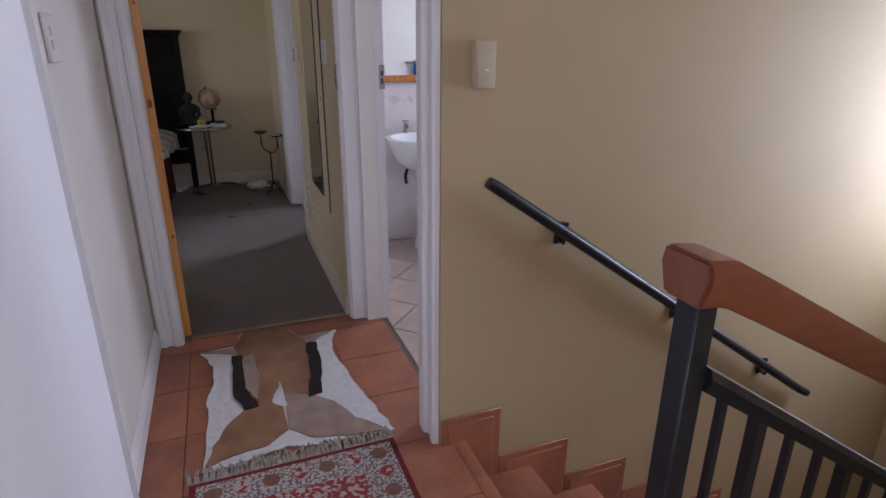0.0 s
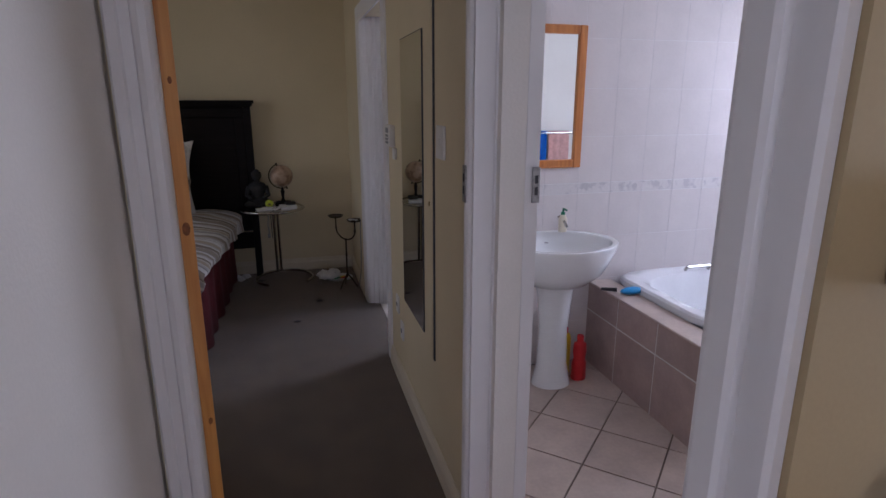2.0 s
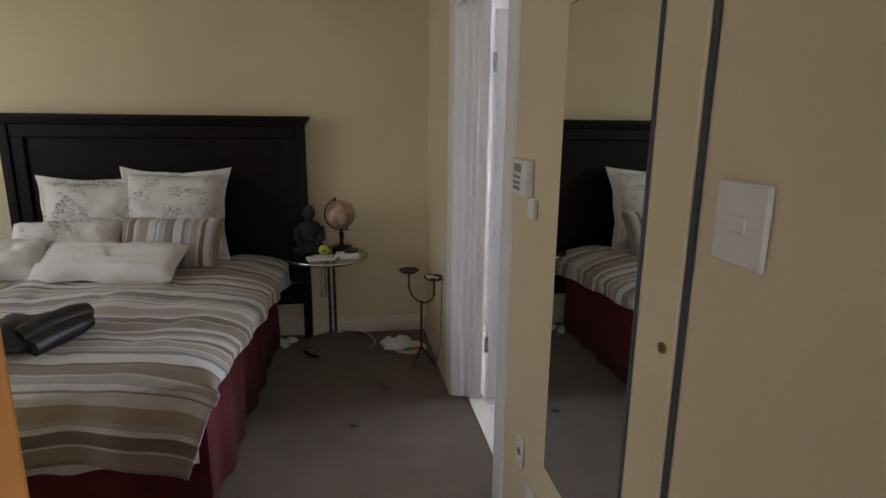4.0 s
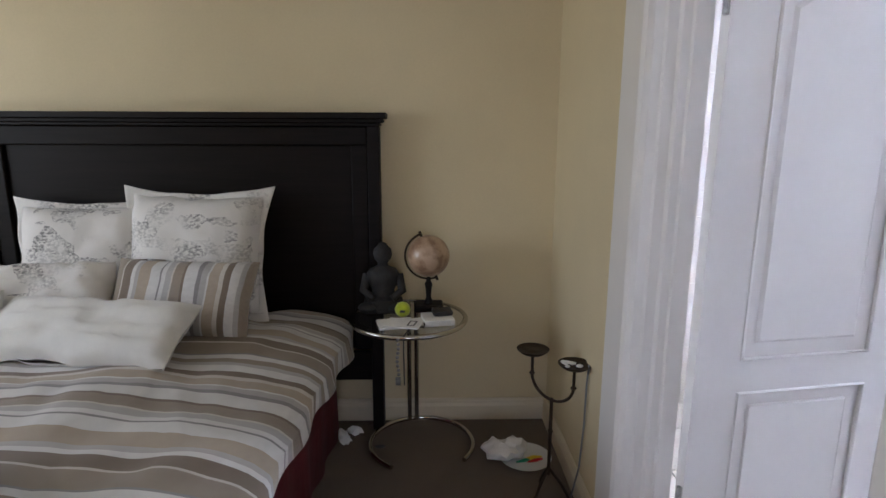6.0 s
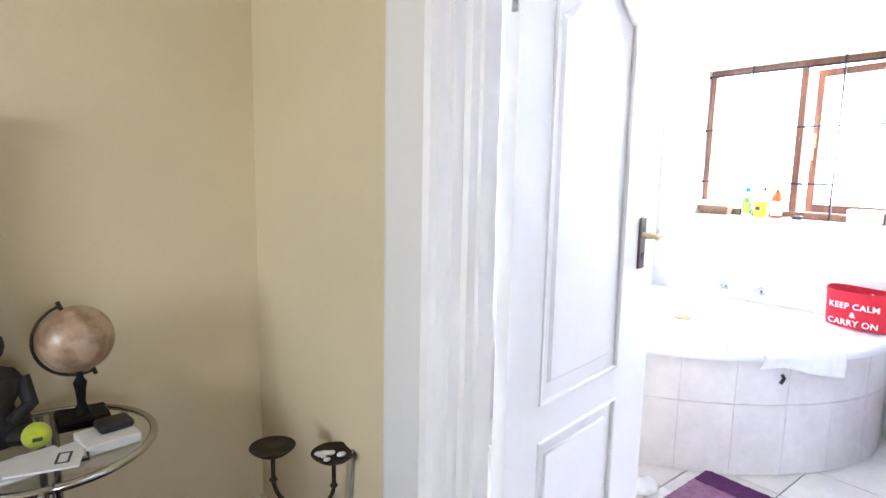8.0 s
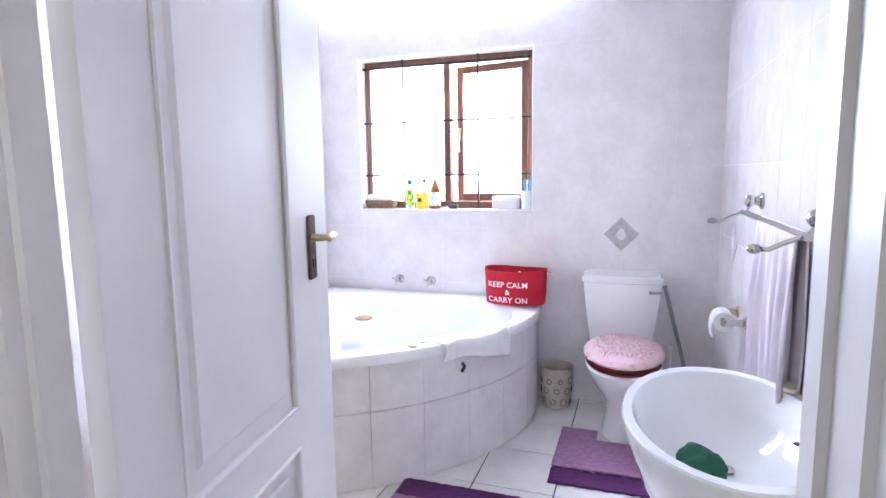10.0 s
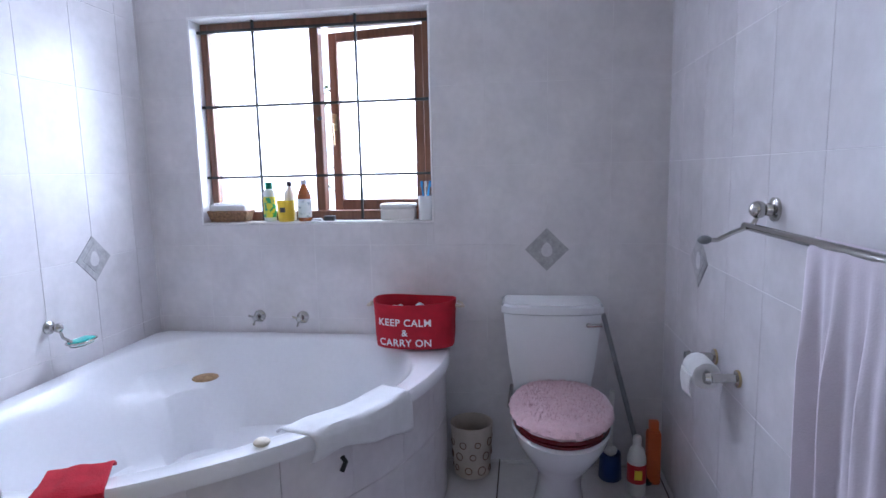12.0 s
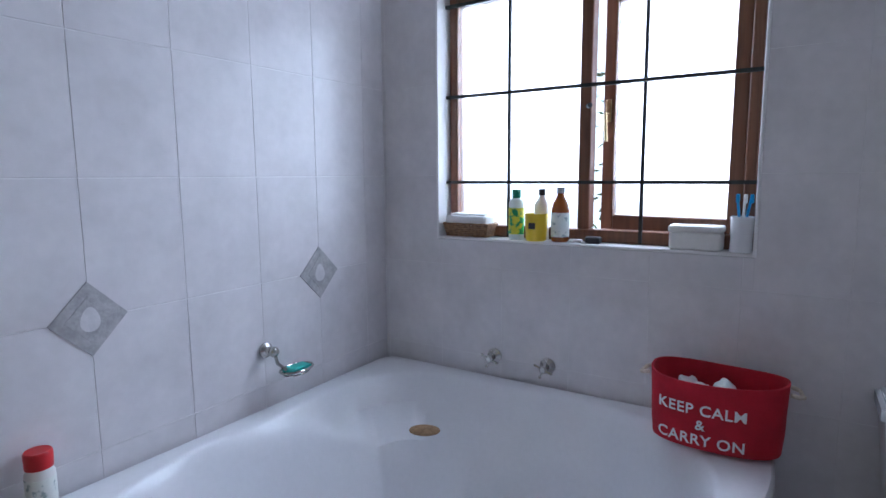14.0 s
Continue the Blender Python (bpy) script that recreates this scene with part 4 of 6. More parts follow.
part("ledge", box(box(B(), (TX - 0.004, TY - 0.004, TZ - 0.012), (TX + 0.14, 3.848, TZ), 0.004), (TX + 0.14, TY - 0.004, TZ - 0.012), (3.418, TY + 0.15, TZ), 0.004), BEIGE_TILE, t, "beige tiled ledge")
bm = B()
n = 48
rings = []
cxb, cyb = (TX + 0.14 + 3.41) / 2, (TY + 0.15 + 3.845) / 2
ha, hb2 = (3.41 - TX - 0.14) / 2, (3.845 - TY - 0.15) / 2
for k, (e, ox, z) in enumerate(((9, 0.0, TZ), (9, 0.0, TZ + 0.03), (9, 0.012, TZ + 0.042), (6, 0.065, TZ + 0.042), (4, 0.085, TZ + 0.025), (3.2, 0.13, TZ - 0.15), (3, 0.2, TZ - 0.34), (2.6, 0.3, TZ - 0.38))):
    ring = []
    for j in range(n):
        a = 2 * math.pi * (j + 0.5) / n
        c, s = math.cos(a), math.sin(a)
        q = (abs(c) ** e + abs(s) ** e) ** (-1 / e)
        ring.append(bm.verts.new((cxb + c * q * (ha - ox), cyb + s * q * (hb2 - ox), z)))
    rings.append(ring)
for p, q in zip(rings, rings[1:]):
    for j in range(n):
        bm.faces.new((p[j], p[(j + 1) % n], q[(j + 1) % n], q[j]))
bm.faces.new(rings[-1])
part("tub", bm, ACRYLIC, t)
part("grip", tube(B(), [(2.26, 3.775, 0.535), (2.26, 3.755, 0.562), (2.42, 3.75, 0.562), (2.42, 3.77, 0.535)], 0.010, 8), CHROME, t, "chrome grab handle")
part("bath_mat", sheet(B(), lambda u, v: (2.05 + 0.7 * u, 3.18 + 0.34 * v, 0.165 + 0.006 * math.sin(u * 50)), 30, 6), GREENCLOTH, t, "dark green rubber mat in the tub", solid=0.006)
t = thing("hair_brush", (1.74, 3.58, 0.5), "bright blue brush lying on the bath ledge", "brush")
part("head", ball(B(), (1.76, 3.56, 0.522), 0.03, 16, (2.4, 1.0, 0.7)), SKYBLUE, t)
part("handle", tube(B(), [(1.70, 3.61, 0.515), (1.63, 3.66, 0.512)], [0.012, 0.008], 8), BLACKPLASTIC, t)
t = thing("red_bottle", (1.50, 3.62, 0), "red plastic bottle standing behind the basin pedestal", "bottle")
part("bottle", lathe(B(), [(0.040, 0.001), (0.044, 0.01), (0.042, 0.10), (0.034, 0.13), (0.040, 0.17), (0.036, 0.215), (0.018, 0.23)], (1.50, 3.62, 0), 20, 1, 0.8), REDPLASTIC, t)
part("cap", lathe(B(), [(0.019, 0.23), (0.019, 0.262), (0.015, 0.266)], (1.50, 3.62, 0), 14), REDPLASTIC, t)
t = thing("towel_rail", (2.5, 1.63, 1.23), "chrome towel rail on the bathroom wall", "towel rail")
part("bar", tube(B(), [(1.95, 1.68, 1.23), (2.65, 1.68, 1.23)], 0.009, 10), CHROME, t)
for x in (1.95, 2.65):
    part("bracket", tube(B(), [(x, 1.622, 1.23), (x, 1.68, 1.23)], 0.011, 8), CHROME, t)
for x0, x1, m, lb in ((2.02, 2.36, BLUETOWEL, "blue towel over the bathroom rail"), (2.375, 2.59, PINKTOWEL, "pink towel over the bathroom rail")):
    t = thing("towel", (x0, 1.68, 1.23), lb, "towel")
    part("cloth", sheet(B(), lambda u, v, x0=x0, x1=x1: (x0 + (x1 - x0) * u, 1.68 + (0.012 * math.cos(math.pi * v) if v < 1 else 0) + 0.004 * math.sin(u * 20), 1.243 - abs(v - 0.5) * 1.0), 16, 20), m, t, solid=0.006)

# ---- bedroom: things on and by the cream wall with the cupboard ----
t = thing("cupboard_door", (0.526, 3.36, 0.48), "cream flush cupboard door carrying a tall mirror", "cupboard door")
part("panel", box(B(), (0.519, 3.095, 0.484), (0.529, 3.74, 2.25), 0.003), CREAM, t)
# Dark strip on the wall stands in for the shade in the door gap.
part("gap", box(B(), (0.524, 3.080, 0.482), (0.5295, 3.093, 2.25)), INK_GAP, t, smooth=False)
part("keyhole", tube(B(), [(0.520, 3.125, 1.135), (0.514, 3.125, 1.135)], 0.010, 12), OLD_BRASS, t, "small brass keyhole")
t = thing("wall_mirror", (0.515, 3.43, 0.557), "tall frameless mirror with a thin dark edge", "mirror")
part("glass", box(B(), (0.5115, 3.223, 0.560), (0.514, 3.642, 1.788)), MIRROR, t, smooth=False)
part("edge", box(B(), (0.5125, 3.219, 0.556), (0.5185, 3.646, 1.792), 0.001), INK_GAP, t)


def plate(name, at, n, w, h, label, rockers=1, sockets=False, depth=0.010, up=(0, 0, 1)):
    """Wall plate at a place on a wall whose outward normal is n (along x or y)."""
    t = thing(name, at, label, "socket" if sockets else "light switch")
    ax = Vector((0, 1, 0)) if abs(n[0]) else Vector((1, 0, 0))
    nn = Vector(n)

    def bx(u0, z0, u1, z1, d0, d1, bev):
        a, b = Vector(at) + ax * u0 + nn * d0, Vector(at) + ax * u1 + nn * d1
        return box(B(), (a.x, a.y, at[2] + z0), (b.x, b.y, at[2] + z1), bev)
    part("plate", bx(-w / 2, -h / 2, w / 2, h / 2, 0.0, depth, 0.0025), PLASTIC, t)
    for k in range(rockers):
        z = (k - (rockers - 1) / 2) * h * 0.28
        part("rocker" if not sockets else "outlet", bx(-w * 0.16, z - h * 0.10, w * 0.16, z + h * 0.10, depth - 0.001, depth + 0.004, 0.0015), PLASTIC if not sockets else GREYPLASTIC, t)
    return t


plate("light_switch", (0.529, 2.975, 1.382), (-1, 0, 0), 0.105, 0.118, "white light switch beside the cupboard door", 1)
plate("wall_socket", (0.529, 3.90, 0.445), (-1, 0, 0), 0.07, 0.10, "small white wall socket above the skirting", 1, True, 0.008)
plate("wall_socket", (0.529, 3.78, 0.335), (-1, 0, 0), 0.07, 0.10, "small white wall socket above the skirting", 1, True, 0.008)
plate("light_switch", (-0.439, 1.815, 1.435), (1, 0, 0), 0.105, 0.128, "white double light switch on the landing wall", 2)
# wall box of unknown use, in one even beige
t = thing("wall_box", (0.738, 1.499, 1.367), "beige wall box with a flip cover above the stairs", "wall box")
part("body", box(B(), (0.703, 1.466, 1.303), (0.772, 1.499, 1.437), 0.006, 2), BOXBEIGE, t)
part("cover", box(B(), (0.707, 1.460, 1.303), (0.768, 1.467, 1.412), 0.004, 2), BOXBEIGE, t)
part("latch", box(B(), (0.731, 1.457, 1.352), (0.744, 1.461, 1.358), 0.002), PLASTIC, t)
t = thing("alarm_keypad", (0.52, 3.97, 1.34), "white alarm keypad with small display", "keypad")
part("case", box(B(), (0.500, 3.90, 1.295), (0.529, 4.045, 1.405), 0.006, 2), PLASTIC, t)
part("display", box(B(), (0.498, 3.94, 1.365), (0.501, 4.01, 1.39)), GREYPLASTIC, t, smooth=False)
for k in range(9):
    part("key", box(B(), (0.497, 3.945 + 0.025 * (k % 3), 1.31 + 0.017 * (k // 3)), (0.501, 3.962 + 0.025 * (k % 3), 1.321 + 0.017 * (k // 3)), 0.001), GREYPLASTIC, t)
t = thing("remote_holder", (0.52, 3.88, 1.27), "small grey remote hanging below the keypad", "remote")
part("remote", box(B(), (0.512, 3.85, 1.235), (0.529, 3.90, 1.294), 0.004), PLASTIC, t)

# round glass bedside table with chrome rings
tc, bc = Vector((-0.16, 5.915, 0)), Vector((-0.105, 5.965, 0))


def ring(c, r, z, n=48):
    return [(c.x + r * math.cos(2 * math.pi * k / n), c.y + r * math.sin(2 * math.pi * k / n), z) for k in range(n)]


table = thing("side_table", (tc.x, tc.y, 0), "round glass bedside table on a chrome ring base", "side table")
part("top_ring", tube(B(), ring(tc, 0.25, 0.648), 0.011, 10, True), CHROME, table)
part("glass_top", lathe(B(), [(0.244, 0.0), (0.244, 0.006)], (tc.x, tc.y, 0.648), 48), GLASS, table, "clear glass top")
part("base_ring", tube(B(), [(bc.x + 0.24 * math.cos(a), bc.y + 0.24 * math.sin(a), 0.017) for a in [radians(-38 + 275 * k / 40) for k in range(41)]], 0.011, 10), CHROME, table)
for dx in (-0.018, 0.018):
    part("column", tube(B(), [(-0.15 + dx, 6.185, 0.02), (-0.15 + dx, 6.155, 0.64)], 0.011, 10), CHROME, table)
TT = 0.656
st = lathe(B(), [(0.075, 0.0), (0.09, 0.02), (0.085, 0.06), (0.055, 0.075), (0.05, 0.10), (0.070, 0.14), (0.075, 0.17), (0.060, 0.195), (0.024, 0.21), (0.022, 0.222), (0.036, 0.24), (0.042, 0.262), (0.038, 0.285), (0.024, 0.298), (0.018, 0.308), (0.004, 0.316)], (-0.275, 5.995, TT), 24, 1.0, 0.72)
for s in (-1, 1):
    tube(st, [(-0.275 + s * 0.068, 5.995, TT + 0.17), (-0.275 + s * 0.085, 5.975, TT + 0.10), (-0.275 + s * 0.04, 5.945, TT + 0.07)], [0.022, 0.02, 0.016], 10)
    ball(st, (-0.275 + s * 0.06, 5.96, TT + 0.025), 0.04, 12, (1.3, 1.0, 0.7))
stat = tagged(part("statue", st, STONE), "dark grey stone seated figure on the glass table", "statue")
t = thing("tennis_ball", (-0.185, 5.905, TT), "yellow-green tennis ball on the glass table", "tennis ball")
part("ball", ball(B(), (-0.185, 5.905, TT + 0.034), 0.034, 20), TENNIS, t)
part("logo", box(B(), (-0.196, 5.8705, TT + 0.030), (-0.174, 5.8725, TT + 0.040)), INK_GAP, t)
gc = Vector((-0.072, 6.01, 0.905))
t = thing("globe", (gc.x, gc.y, TT), "antique brown desk globe on a dark wooden stand", "globe")
part("ball", ball(B(), gc, 0.094, 32), GLOBE, t, "sepia world map ball")
axis = Vector((-0.34, 0, 0.94)).normalized()
sidev = Vector((-0.94, 0, -0.34))
part("meridian", tube(B(), [gc + 0.105 * (axis * math.cos(a) + sidev * math.sin(a)) for a in [math.pi * k / 20 for k in range(21)]], 0.0045, 8), IRON, t)
part("pin", tube(B(), [gc + axis * 0.085, gc + axis * 0.118], 0.006, 8), IRON, t)
part("pin", tube(B(), [gc - axis * 0.085, gc - axis * 0.118], 0.006, 8), IRON, t)
part("stem", lathe(B(), [(0.022, 0.028), (0.018, 0.04), (0.011, 0.06), (0.014, 0.10), (0.018, 0.12), (0.010, 0.135), (0.008, 0.155)], (gc.x, gc.y, TT), 16), ESPRESSO, t)
part("base", box(B(), (gc.x - 0.065, gc.y - 0.055, TT), (gc.x + 0.065, gc.y + 0.055, TT + 0.03), 0.006), ESPRESSO, t)


def slab(name, at, w, d, h, yaw, material, label, category, bev=0.002):
    t = thing(name, at, label, category)
    part("cover" if category == "book" else "sheet", turn(box(B(), (-w / 2, -d / 2, 0), (w / 2, d / 2, h), bev), Matrix.Translation(at) @ Matrix.Rotation(radians(yaw), 4, "Z")), material, t)
    return t


slab("paper_stack", (-0.21, 5.80, TT), 0.15, 0.12, 0.010, 12, PAPER, "loose white papers on the glass table", "papers")
t = slab("box", (-0.035, 5.835, TT), 0.13, 0.12, 0.026, 8, PAPER, "flat white box on the glass table", "box")
slab("envelope", (-0.12, 5.80, TT + 0.011), 0.13, 0.095, 0.004, 22, PAPER, "white envelope lying on the papers", "envelope")
slab("wallet", (-0.015, 5.86, TT + 0.027), 0.085, 0.07, 0.022, 8, BLACKCLOTH, "small black leather pouch on the white box", "pouch", 0.006)
t = thing("booklet", (-0.155, 5.775, TT + 0.011), "white booklet with a dark printed frame", "booklet")
BKM = Matrix.Translation((-0.175, 5.765, TT + 0.0155)) @ Matrix.Rotation(radians(-14), 4, "Z")
part("cover", turn(box(B(), (-0.075, -0.055, 0), (0.075, 0.055, 0.006), 0.001), BKM), PAPER, t)
for a, b in (((0.02, -0.03, 0.006), (0.026, 0.03, 0.0066)), ((0.046, -0.03, 0.006), (0.052, 0.03, 0.0066)), ((0.026, 0.024, 0.006), (0.046, 0.03, 0.0066)), ((0.026, -0.03, 0.006), (0.046, -0.024, 0.0066))):
    part("printed_frame", turn(box(B(), a, b), BKM), INK_GAP, t, smooth=False)
t = thing("necklace", (-0.17, 5.68, TT - 0.1), "beaded necklace hanging over the table edge", "necklace")
part("cord", tube(B(), [(-0.15, 5.73, TT + 0.006), (-0.17, 5.662, TT + 0.004), (-0.172, 5.648, TT - 0.03), (-0.17, 5.65, TT - 0.20)], 0.003, 6), INK_GAP, t)
for k in range(9):
    part("bead", ball(B(), (-0.195 + 0.003 * math.sin(k), 5.648, TT - 0.01 - 0.018 * k), 0.007, 8), STEEL, t)
part("pendant", box(B(), (-0.205, 5.645, TT - 0.20), (-0.185, 5.651, TT - 0.165), 0.002), STEEL, t)
part("clip", tube(B(), [(-0.16, 5.74, TT + 0.014), (-0.09, 5.73, TT + 0.014), (-0.09, 5.76, TT + 0.018)], 0.004, 6), INK_GAP, t)

# two-armed iron candle stand
t = thing("candle_stand", (0.41, 5.575, 0), "two-armed rusty iron candle stand in the corner", "candle holder")
a1, a2, st0 = Vector((0.335, 5.62, 0.61)), Vector((0.478, 5.53, 0.585)), Vector((0.407, 5.575, 0.43))
part("stem", tube(B(), [(0.407, 5.575, 0.10), (0.407, 5.575, 0.28), (0.407, 5.575, 0.29), (0.407, 5.575, 0.30), st0], [0.007, 0.007, 0.011, 0.007, 0.007], 10), IRON, t)
bow = []
for k in range(15):
    f = 0.5 - 0.5 * math.cos(math.pi * k / 14)
    p = a1.lerp(a2, f)
    bow.append(Vector((p.x, p.y, p.z - 0.09 - 0.085 * math.sin(math.pi * k / 14) ** 1.0)))
part("double_arm", tube(B(), [a1 - Vector((0, 0, 0.01))] + bow + [a2 - Vector((0, 0, 0.01))], 0.006, 10), IRON, t)
for a in (a1, a2):
    part("drip_plate", lathe(B(), [(0.01, -0.012), (0.045, -0.008), (0.062, 0.006), (0.064, 0.009), (0.055, 0.004), (0.02, 0.0), (0.006, 0.004)], a, 24), IRON, t)
    part("collar", lathe(B(), [(0.006, -0.10), (0.012, -0.092), (0.006, -0.084)], a, 12), IRON, t)
wax = B()
wr = random.Random(12)
for k in range(9):
    ball(wax, (a2.x - 0.012 + wr.uniform(-0.03, 0.03), a2.y + wr.uniform(-0.025, 0.025), a2.z + 0.008), wr.uniform(0.006, 0.012), 8, (1.3, 1.0, 0.6))
part("wax", wax, PAPER, t, "crumbled remains of white candle wax")
for k in range(3):
    a = radians(100 + 120 * k)
    part("foot", tube(B(), [(0.407, 5.575, 0.13), (0.407 + 0.05 * math.cos(a), 5.575 + 0.05 * math.sin(a), 0.07), (0.407 + 0.085 * math.cos(a), 5.575 + 0.085 * math.sin(a), 0.012)], 0.006, 8), IRON, t)
t = thing("cable", (0.52, 5.5, 0.5), "thin grey cable hanging on the wall", "cable")
part("wire", tube(B(), [(0.524, 5.50, 0.60), (0.520, 5.505, 0.52), (0.523, 5.52, 0.35), (0.519, 5.54, 0.15), (0.50, 5.56, 0.012)], 0.0035, 6), GREYPLASTIC, t)

t = thing("plate", (0.36, 5.83, 0), "white plate with rubbish on the carpet", "plate")
part("dish", lathe(B(), [(0.05, 0.005), (0.07, 0.007), (0.115, 0.020), (0.117, 0.022), (0.075, 0.012), (0.01, 0.010)], (0.36, 5.83, 0.002), 28), CERAMIC, t)
t = thing("plastic_bag", (0.27, 5.85, 0), "crumpled clear-white plastic bag on the plate", "plastic bag")
bm = ball(B(), (0.27, 5.85, 0.045), 0.075, 20, (1.35, 0.75, 0.62))
for v in bm.verts:
    v.co += Vector((noise.noise(v.co * 28), noise.noise(v.co * 28 + Vector((5, 0, 0))), noise.noise(v.co * 30 + Vector((0, 7, 0))))) * 0.03
    v.co.z = max(v.co.z, 0.012)
part("film", bm, PAPER, t)
for dx, m, lb in ((-0.02, GREENCAP, "green wrapper scrap on the plate"), (0.03, REDPLASTIC, "red wrapper scrap on the plate")):
    t = thing("wrapper", (0.38 + dx, 5.78, 0.02), lb, "wrapper")
    part("scrap", tube(B(), [(0.33 + dx, 5.775, 0.028), (0.37 + dx, 5.782, 0.034), (0.40 + dx, 5.80, 0.028)], [0.003, 0.008, 0.004], 6), m, t)
t = thing("banana_peel", (0.39, 5.80, 0), "yellow wrapper scrap on the plate", "wrapper")
part("scrap", tube(B(), [(0.345, 5.79, 0.03), (0.39, 5.80, 0.036), (0.43, 5.815, 0.03)], [0.004, 0.010, 0.004], 6), YELLOW, t)
for x, y, r in ((-0.50, 6.03, 0.03), (-0.43, 6.07, 0.026), (-0.465, 5.99, 0.02)):
    t = thing("tissue", (x, y, 0), "crumpled white tissue on the carpet", "tissue", "tissues by the bed")
    bm = ball(B(), (x, y, r * 0.8), r, 12, (1.4, 1.0, 0.8))
    for v in bm.verts:
        v.co += Vector((noise.noise(v.co * 60), noise.noise(v.co * 60 + Vector((3, 0, 0))), noise.noise(v.co * 60 + Vector((0, 9, 0))))) * 0.018
        v.co.z = max(v.co.z, 0.005)
    part("paper", bm, PAPER, t)
for x, y in ((0.16, 5.30), (-0.30, 5.95), (-0.02, 4.9)):
    t = thing("carpet_scrap", (x, y, 0), "small dark scrap lying on the carpet", "scrap", "scraps on the carpet")
    part("scrap", ball(B(), (x, y, 0.008), 0.018, 10, (1.5, 0.8, 0.35)), INK_GAP, t)
t = thing("jacket", (-1.230, 4.62, 0.64), "black rolled jacket lying on the striped duvet", "jacket")
bm = ball(B(), (-1.300, 4.58, 0.69), 0.12, 28, (1.0, 1.5, 0.42))
for v in bm.verts:
    v.co += Vector((0, 0, 1)) * (0.03 * noise.noise(v.co * 9) + 0.014 * math.sin(v.co.x * 40 + v.co.y * 12))
part("body", bm, BLACKCLOTH, t)
part("sleeve", tube(B(), [(-1.260, 4.50, 0.69), (-1.210, 4.60, 0.70), (-1.160, 4.72, 0.705), (-1.135, 4.79, 0.705)], [0.05, 0.055, 0.052, 0.038], 14), BLACKCLOTH, t)
part("sleeve", tube(B(), [(-1.200, 4.47, 0.67), (-1.160, 4.56, 0.68), (-1.125, 4.66, 0.682), (-1.105, 4.73, 0.682)], [0.036, 0.042, 0.04, 0.03], 14), BLACKCLOTH, t)

# ---- landing: pelt and rug ----
def wavy(cx, cy, pts, amp, n=6):
    out = []
    for k, (x, y) in enumerate(pts):
        x2, y2 = pts[(k + 1) % len(pts)]
        for j in range(n):
            f = j / n
            px, py = x + (x2 - x) * f, y + (y2 - y) * f
            o = amp * noise.noise((px * 17, py * 17, 2.0))
            out.append((cx + px + o, cy + py + amp * noise.noise((px * 17, py * 17, 8.0))))
    return out


def patch(name, pts, z, h, m, parent, label="", amp=0.012):
    bm = B()
    prism(bm, wavy(0.11, 2.1, pts, amp), z, z + h)
    part(name, bm, m, parent, label, smooth=False)


pelt = thing("pelt_rug", (0.11, 2.1, 0), "springbok pelt with white edges and dark stripes on the tiles", "animal skin rug")
patch("white_edge", [(-0.35, 0.42), (-0.20, 0.45), (-0.15, 0.575), (0.04, 0.57), (0.13, 0.42), (0.31, 0.45), (0.25, 0.26), (0.29, -0.07), (0.33, -0.25), (0.365, -0.46), (0.23, -0.43),
                      (0.08, -0.45), (-0.04, -0.41), (-0.13, -0.43), (-0.33, -0.45), (-0.315, -0.13), (-0.325, -0.05), (-0.295, 0.11), (-0.293, 0.28)], 0.003, 0.004, WHITE_FUR, pelt, "white fur edge", 0.014)
patch("back", [(-0.20, 0.43), (-0.145, 0.57), (0.04, 0.565), (0.125, 0.42), (0.145, 0.34), (0.14, 0.1), (0.11, -0.13), (-0.018, -0.08), (-0.02, 0.03), (-0.07, -0.10), (-0.13, -0.12), (-0.17, 0.04), (-0.175, 0.3)], 0.007, 0.003, TAN_FUR, pelt, "tan fur back", 0.008)
patch("foreleg", [(-0.34, 0.42), (-0.27, 0.425), (-0.195, 0.42), (-0.18, 0.34), (-0.23, 0.375)], 0.0072, 0.003, GREY_FUR, pelt, amp=0.006)
patch("foreleg", [(0.125, 0.42), (0.19, 0.43), (0.30, 0.445), (0.24, 0.40), (0.16, 0.34)], 0.0072, 0.003, GREY_FUR, pelt, amp=0.006)
patch("rump", [(-0.325, -0.43), (-0.29, -0.31), (-0.25, -0.21), (-0.18, -0.13), (-0.10, -0.08), (-0.03, -0.13), (-0.022, -0.31), (-0.11, -0.385), (-0.23, -0.40)], 0.0078, 0.0032, TAN_FUR, pelt, "tan fur rump", 0.008)
patch("rump", [(-0.015, -0.07), (0.10, -0.11), (0.18, -0.19), (0.24, -0.33), (0.345, -0.45), (0.16, -0.425), (0.05, -0.39), (-0.015, -0.31)], 0.0078, 0.0032, GREY_FUR, pelt, "greyish fur rump", 0.008)
patch("flank", [(-0.165, 0.31), (-0.11, 0.33), (-0.10, 0.12), (-0.12, -0.07), (-0.16, 0.03)], 0.0105, 0.002, GREY_FUR, pelt)
patch("tail", [(-0.02, 0.04), (-0.008, -0.16), (-0.03, -0.16), (-0.065, -0.115), (-0.03, -0.06)], 0.0105, 0.004, WHITE_FUR, pelt, "white tail tuft", 0.006)
patch("stripe", [(-0.21, 0.335), (-0.165, 0.32), (-0.165, 0.04), (-0.12, -0.12), (-0.178, -0.125), (-0.212, 0.0)], 0.0105, 0.003, BLACK_FUR, pelt, "dark brown stripe", 0.010)
patch("stripe", [(0.138, 0.345), (0.193, 0.34), (0.18, 0.1), (0.14, -0.115), (0.085, -0.12), (0.125, 0.1)], 0.0105, 0.003, BLACK_FUR, pelt, "dark brown stripe", 0.010)

